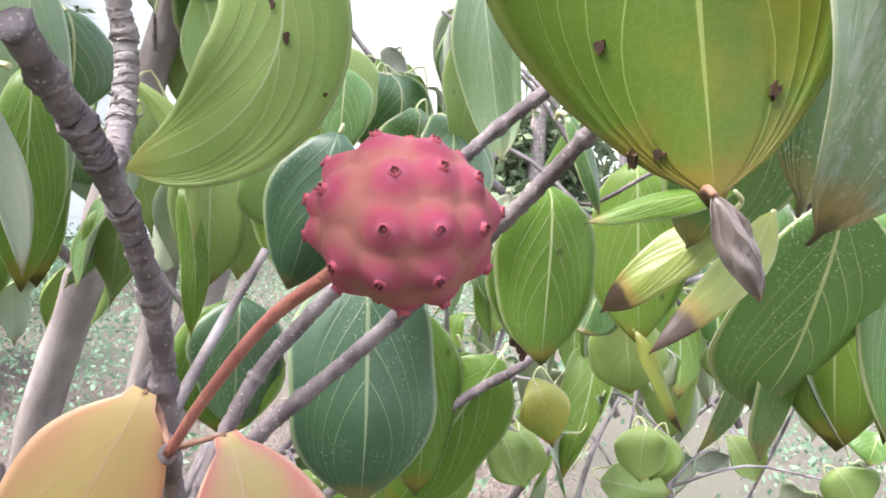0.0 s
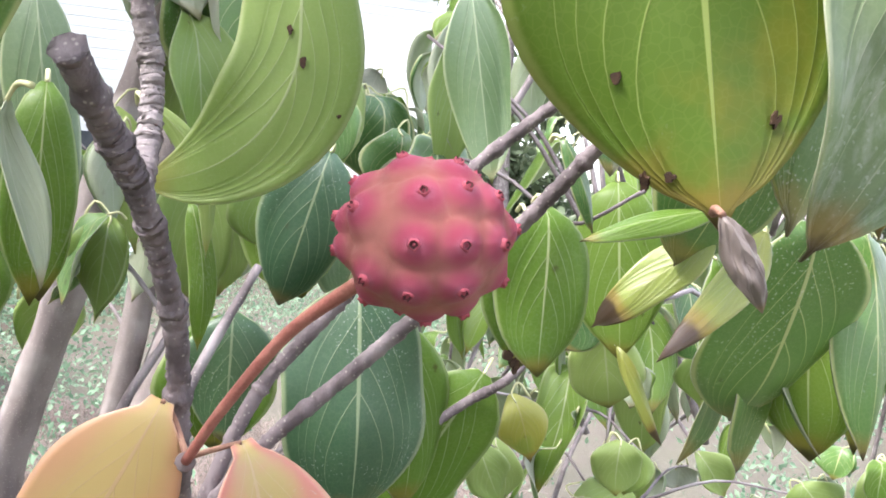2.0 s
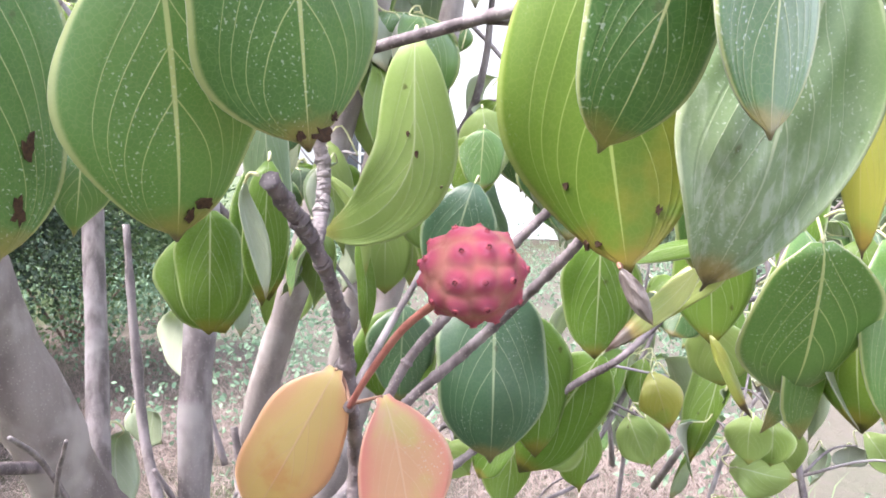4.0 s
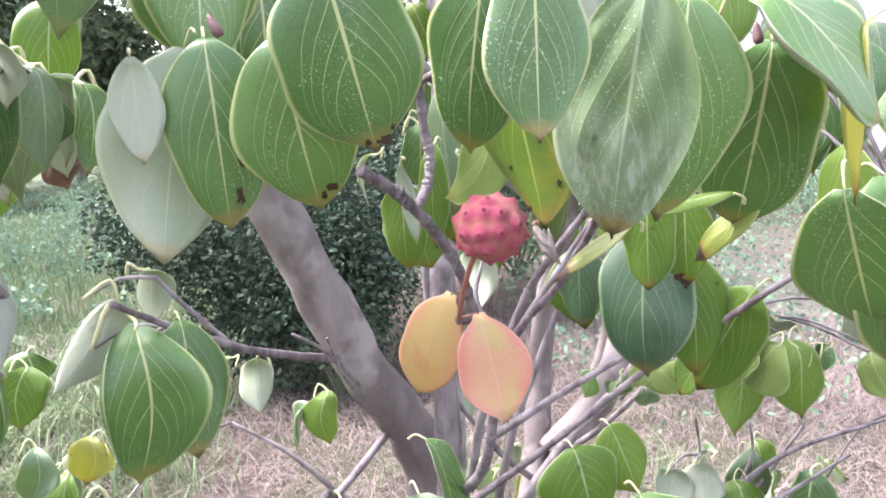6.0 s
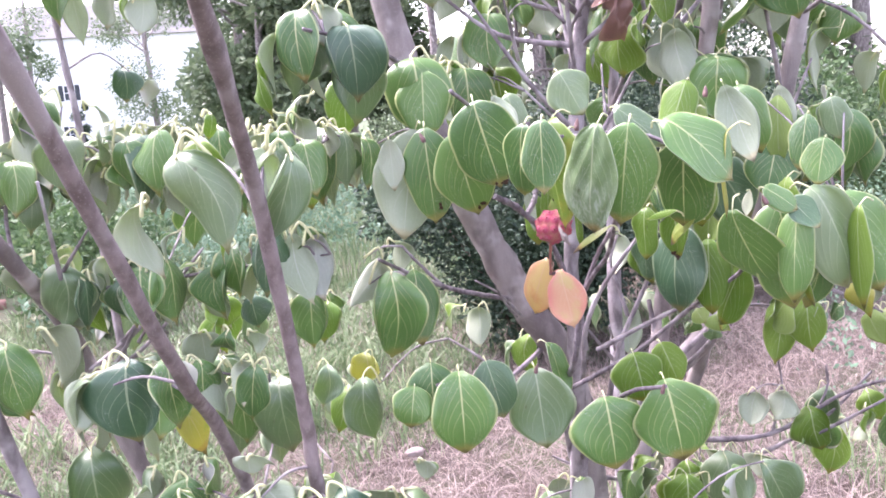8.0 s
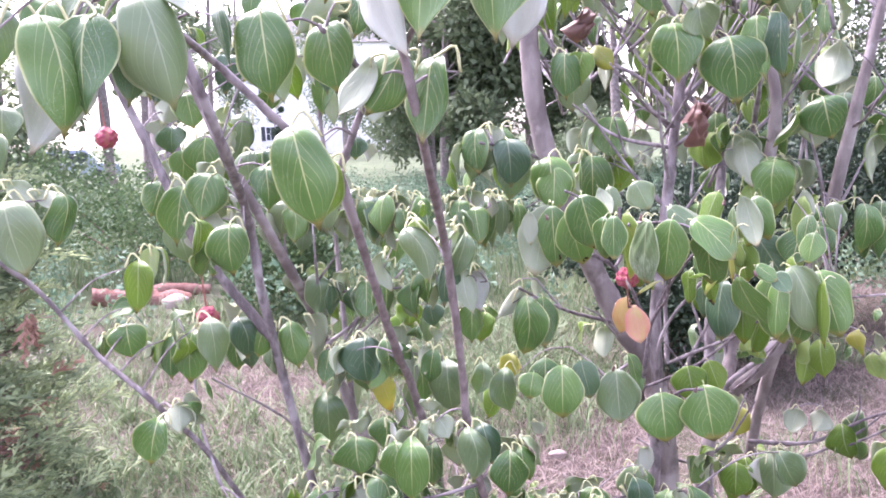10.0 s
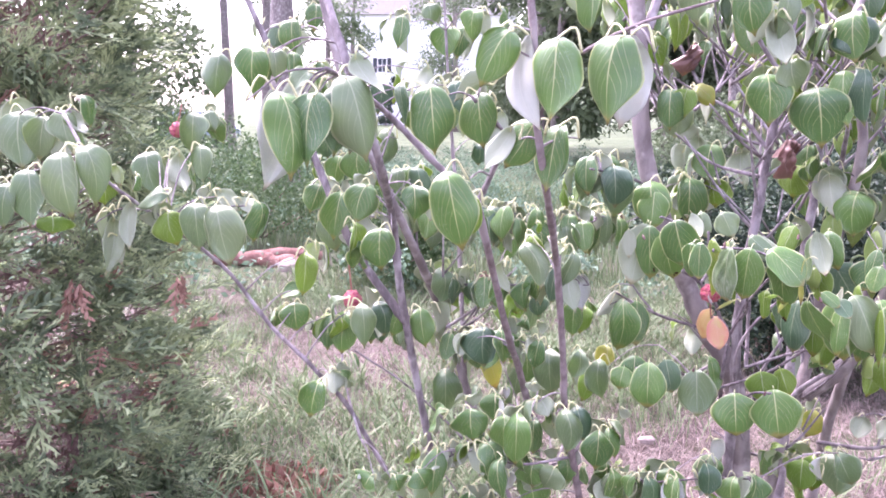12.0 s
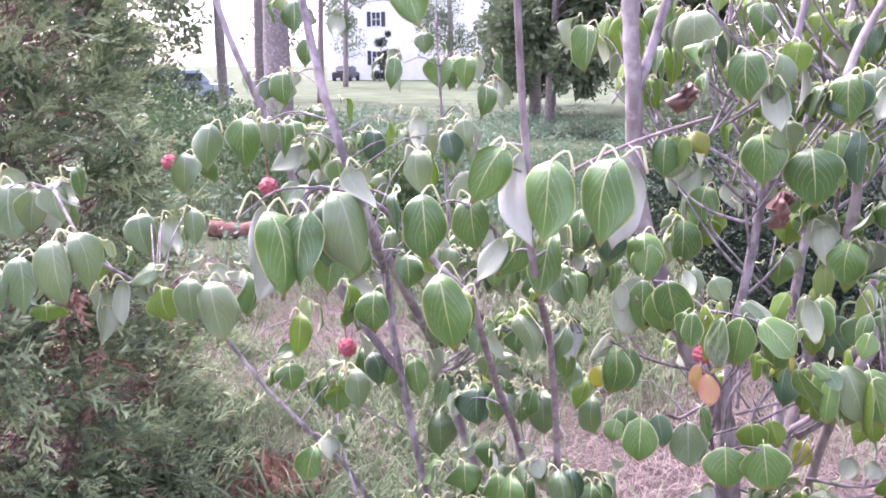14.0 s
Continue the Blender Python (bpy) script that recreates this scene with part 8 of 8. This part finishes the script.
far_tree((-8.2, 40.0, 0), 12.0, 0.2, 2.6, 6000, "tall thin tree beyond the field, paled for haze", 65, 0.25)
far_tree((-5.6, 36.0, 0), 12.0, 0.16, 2.0, 4500, "tall thin tree beyond the field, paled for haze", 66, 0.4)
far_tree((4.0, 34.0, 0), 10.0, 0.2, 3.0, 9000, "broad tree beside the white house, paled for haze", 67, 0.1)

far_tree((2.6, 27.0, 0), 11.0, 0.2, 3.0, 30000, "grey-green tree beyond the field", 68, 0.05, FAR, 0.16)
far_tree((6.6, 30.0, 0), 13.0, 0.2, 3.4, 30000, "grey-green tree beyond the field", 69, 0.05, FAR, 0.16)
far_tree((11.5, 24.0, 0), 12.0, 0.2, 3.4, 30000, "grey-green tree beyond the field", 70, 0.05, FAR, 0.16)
far_tree((0.2, 60.0, 0), 14.0, 0.25, 3.2, 9000, "thin tree before the white house, paled for haze", 71, 0.2, FAR, 0.2)
far_tree((-7.4, 62.0, 0), 15.0, 0.22, 3.0, 8000, "thin tree before the white house, paled for haze", 72, 0.2, FAR, 0.2)

# ---- pale houses in the distance ----
SIDING = plain("white_siding", (0.72, 0.73, 0.74), (0.80, 0.80, 0.80), 1.5, 0.6, 0.3, 0.1)
ROOF = plain("grey_shingle", (0.10, 0.10, 0.11), (0.16, 0.155, 0.15), 6.0, 0.9)
SHUTTER = plain("dark_shutter", (0.03, 0.035, 0.045), (0.06, 0.065, 0.075), 8.0, 0.5)
TRIMW = plain("white_trim", (0.78, 0.78, 0.78), (0.82, 0.82, 0.82), 5.0, 0.4)
GLASS = Nodes("window_glass", 0.08, 0.6)
GLASS.color((0.05, 0.06, 0.075))
GLASS = GLASS.m


def spin(bm, at, turn):
    """Moves a bmesh built round the origin to its place."""
    bmesh.ops.transform(bm, matrix=Matrix.Translation(at) @ Matrix.Rotation(turn, 4, "Z"), verts=bm.verts[:])
    return bm


def house(at, turn, wide, deep, tall, windows, label):
    ob = thing("house", at, label, "house")
    ob.location = at
    h, d = wide / 2, deep
    part("wall", spin(box_bm(-h, h, 0, d, -0.2, tall, 0.02), at, turn), SIDING, ob, "white lap siding")
    for k in range(int(tall / 0.2)):
        part("siding_board", spin(box_bm(-h - 0.01, h + 0.01, -0.022, -0.004, 0.2 * k + 0.01, 0.2 * k + 0.195, 0.0), at, turn), SIDING, ob)
    bm = bmesh.new()
    pts = [(-h - 0.4, -0.4, tall), (h + 0.4, -0.4, tall), (h + 0.4, d + 0.4, tall), (-h - 0.4, d + 0.4, tall), (-h - 0.4, d / 2, tall + d * 0.32), (h + 0.4, d / 2, tall + d * 0.32)]
    v = [bm.verts.new(p) for p in pts]
    for f in ((0, 1, 5, 4), (2, 3, 4, 5), (0, 4, 3), (1, 2, 5), (0, 3, 2, 1)):
        bm.faces.new([v[i] for i in f])
    part("roof", spin(bm, at, turn), ROOF, ob, "grey shingle roof")
    for wx, wz in windows:
        frame_ob = part("window", spin(box_bm(wx - 0.5, wx + 0.5, -0.09, -0.024, wz - 0.72, wz + 0.72, 0.01), at, turn), TRIMW, ob, "white window frame")
        for px in (-0.22, 0.22):
            for pz in (-0.34, 0.34):
                part("pane", spin(box_bm(wx + px - 0.19, wx + px + 0.19, -0.10, -0.092, wz + pz - 0.31, wz + pz + 0.31), at, turn), GLASS, frame_ob)
        for sx in (-0.72, 0.72):
            part("shutter", spin(box_bm(wx + sx - 0.2, wx + sx + 0.2, -0.07, -0.024, wz - 0.72, wz + 0.72, 0.01), at, turn), SHUTTER, ob, "dark window shutter")
    return ob


house((-2.8, 88.0, 0.0), 0.0, 18.5, 12.0, 11.0, ((-4.3, 6.0), (2.5, 6.0), (-4.3, 2.2)), "two-storey white house with dark shutters beyond the field")
house((17.0, 8.0, 0.0), -1.05, 9.0, 7.0, 6.5, ((-2.0, 1.8),), "white house beyond the gravel path")

# ---- log, stones and litter on the ground ----
LOG = plain("rotten_wood", (0.21, 0.10, 0.085), (0.33, 0.20, 0.175), 12.0, 0.9, 0.1, 0.8, 0.02)
STONE = plain("pale_stone", (0.27, 0.215, 0.20), (0.38, 0.315, 0.295), 14.0, 0.9, 0.2, 0.6, 0.01)


def log(at, length, r, turn, label):
    ob = thing("log", at, label, "log")
    line = [Vector(at) + Vector((math.cos(turn) * length * f, math.sin(turn) * length * f, r * 0.75 + 0.02 * math.sin(9 * f))) for f in (-0.5, -0.2, 0.15, 0.5)]
    branch(ob, [tuple(p) for p in line], r, r * 0.7, LOG, "rotten_wood", sides=10)
    return ob


def stone(at, size, label, seed):
    rng = np.random.default_rng(seed)
    bm = bmesh.new()
    bmesh.ops.create_icosphere(bm, subdivisions=3, radius=1.0)
    ph = rng.random(6) * 6
    for v in bm.verts:
        k = 1 + 0.15 * math.sin(3 * v.co.x + ph[0]) + 0.12 * math.sin(4 * v.co.y + ph[1]) + 0.08 * math.sin(7 * v.co.z + ph[2])
        v.co = Vector((v.co.x * k * size, v.co.y * k * size * 0.8, v.co.z * k * size * 0.55))
        v.co += Vector((at[0], at[1], at[2] + size * 0.35))
    ob = part("stone", bm, STONE, None, "", True)
    tagged(ob, label, "stone", "stones in the grass")
    return ob


log((-2.15, 7.2, 0), 1.05, 0.085, 0.2, "rotten reddish-brown log lying in the grass")
log((-1.95, 6.95, 0), 0.45, 0.075, -0.35, "short reddish-brown piece of rotten log")
stone((-1.85, 6.75, 0), 0.13, "pale pinkish stone in the grass", 2)
stone((-0.61, 2.43, 0), 0.06, "pale tan stone in the grass", 3)
stone((0.55, 2.6, -0.012), 0.035, "pale flat stone among straw", 4)


def parked_car(at, turn, paint, label):
    """A small far-off car: body, cabin, windows and wheels."""
    ob = thing("car", at, label, "car")
    m = Matrix.Translation(at) @ Matrix.Rotation(turn, 4, "Z")

    def placed(bm):
        bmesh.ops.transform(bm, matrix=m, verts=bm.verts[:])
        return bm

    part("body", placed(box_bm(-2.1, 2.1, -0.85, 0.85, 0.3, 0.85, 0.12)), paint, ob)
    bm = box_bm(-1.2, 1.3, -0.75, 0.75, 0.86, 1.4, 0.1)
    for v in bm.verts:
        if v.co.z > 1.1:
            v.co.x *= 0.75
            v.co.y *= 0.88
    part("cabin", placed(bm), paint, ob)
    for s in (-1, 1):
        part("side_window", placed(box_bm(-0.85, 0.95, s * 0.735 - 0.02, s * 0.735 + 0.02, 0.98, 1.28, 0.01)), GLASS, ob)
        for wx in (-1.3, 1.3):
            bm = bmesh.new()
            bmesh.ops.create_cone(bm, cap_ends=True, segments=18, radius1=0.32, radius2=0.32, depth=0.22, matrix=Matrix.Translation((wx, s * 0.8, 0.32)) @ Matrix.Rotation(math.pi / 2, 4, "X"))
            part("wheel", placed(bm), SHUTTER, ob, "black wheel")
    return ob


PAINT = plain("silver_blue_paint", (0.30, 0.36, 0.45), (0.36, 0.42, 0.50), 2.0, 0.3, 0.5, 0.02)
DPAINT = plain("black_paint", (0.02, 0.02, 0.025), (0.035, 0.035, 0.04), 2.0, 0.3, 0.5, 0.02)
parked_car((-11.0, 34.0, 0), 0.2, PAINT, "silver-blue car parked beyond the field")
parked_car((-9.8, 84.0, 0), 1.4, DPAINT, "black car parked beside the white house")
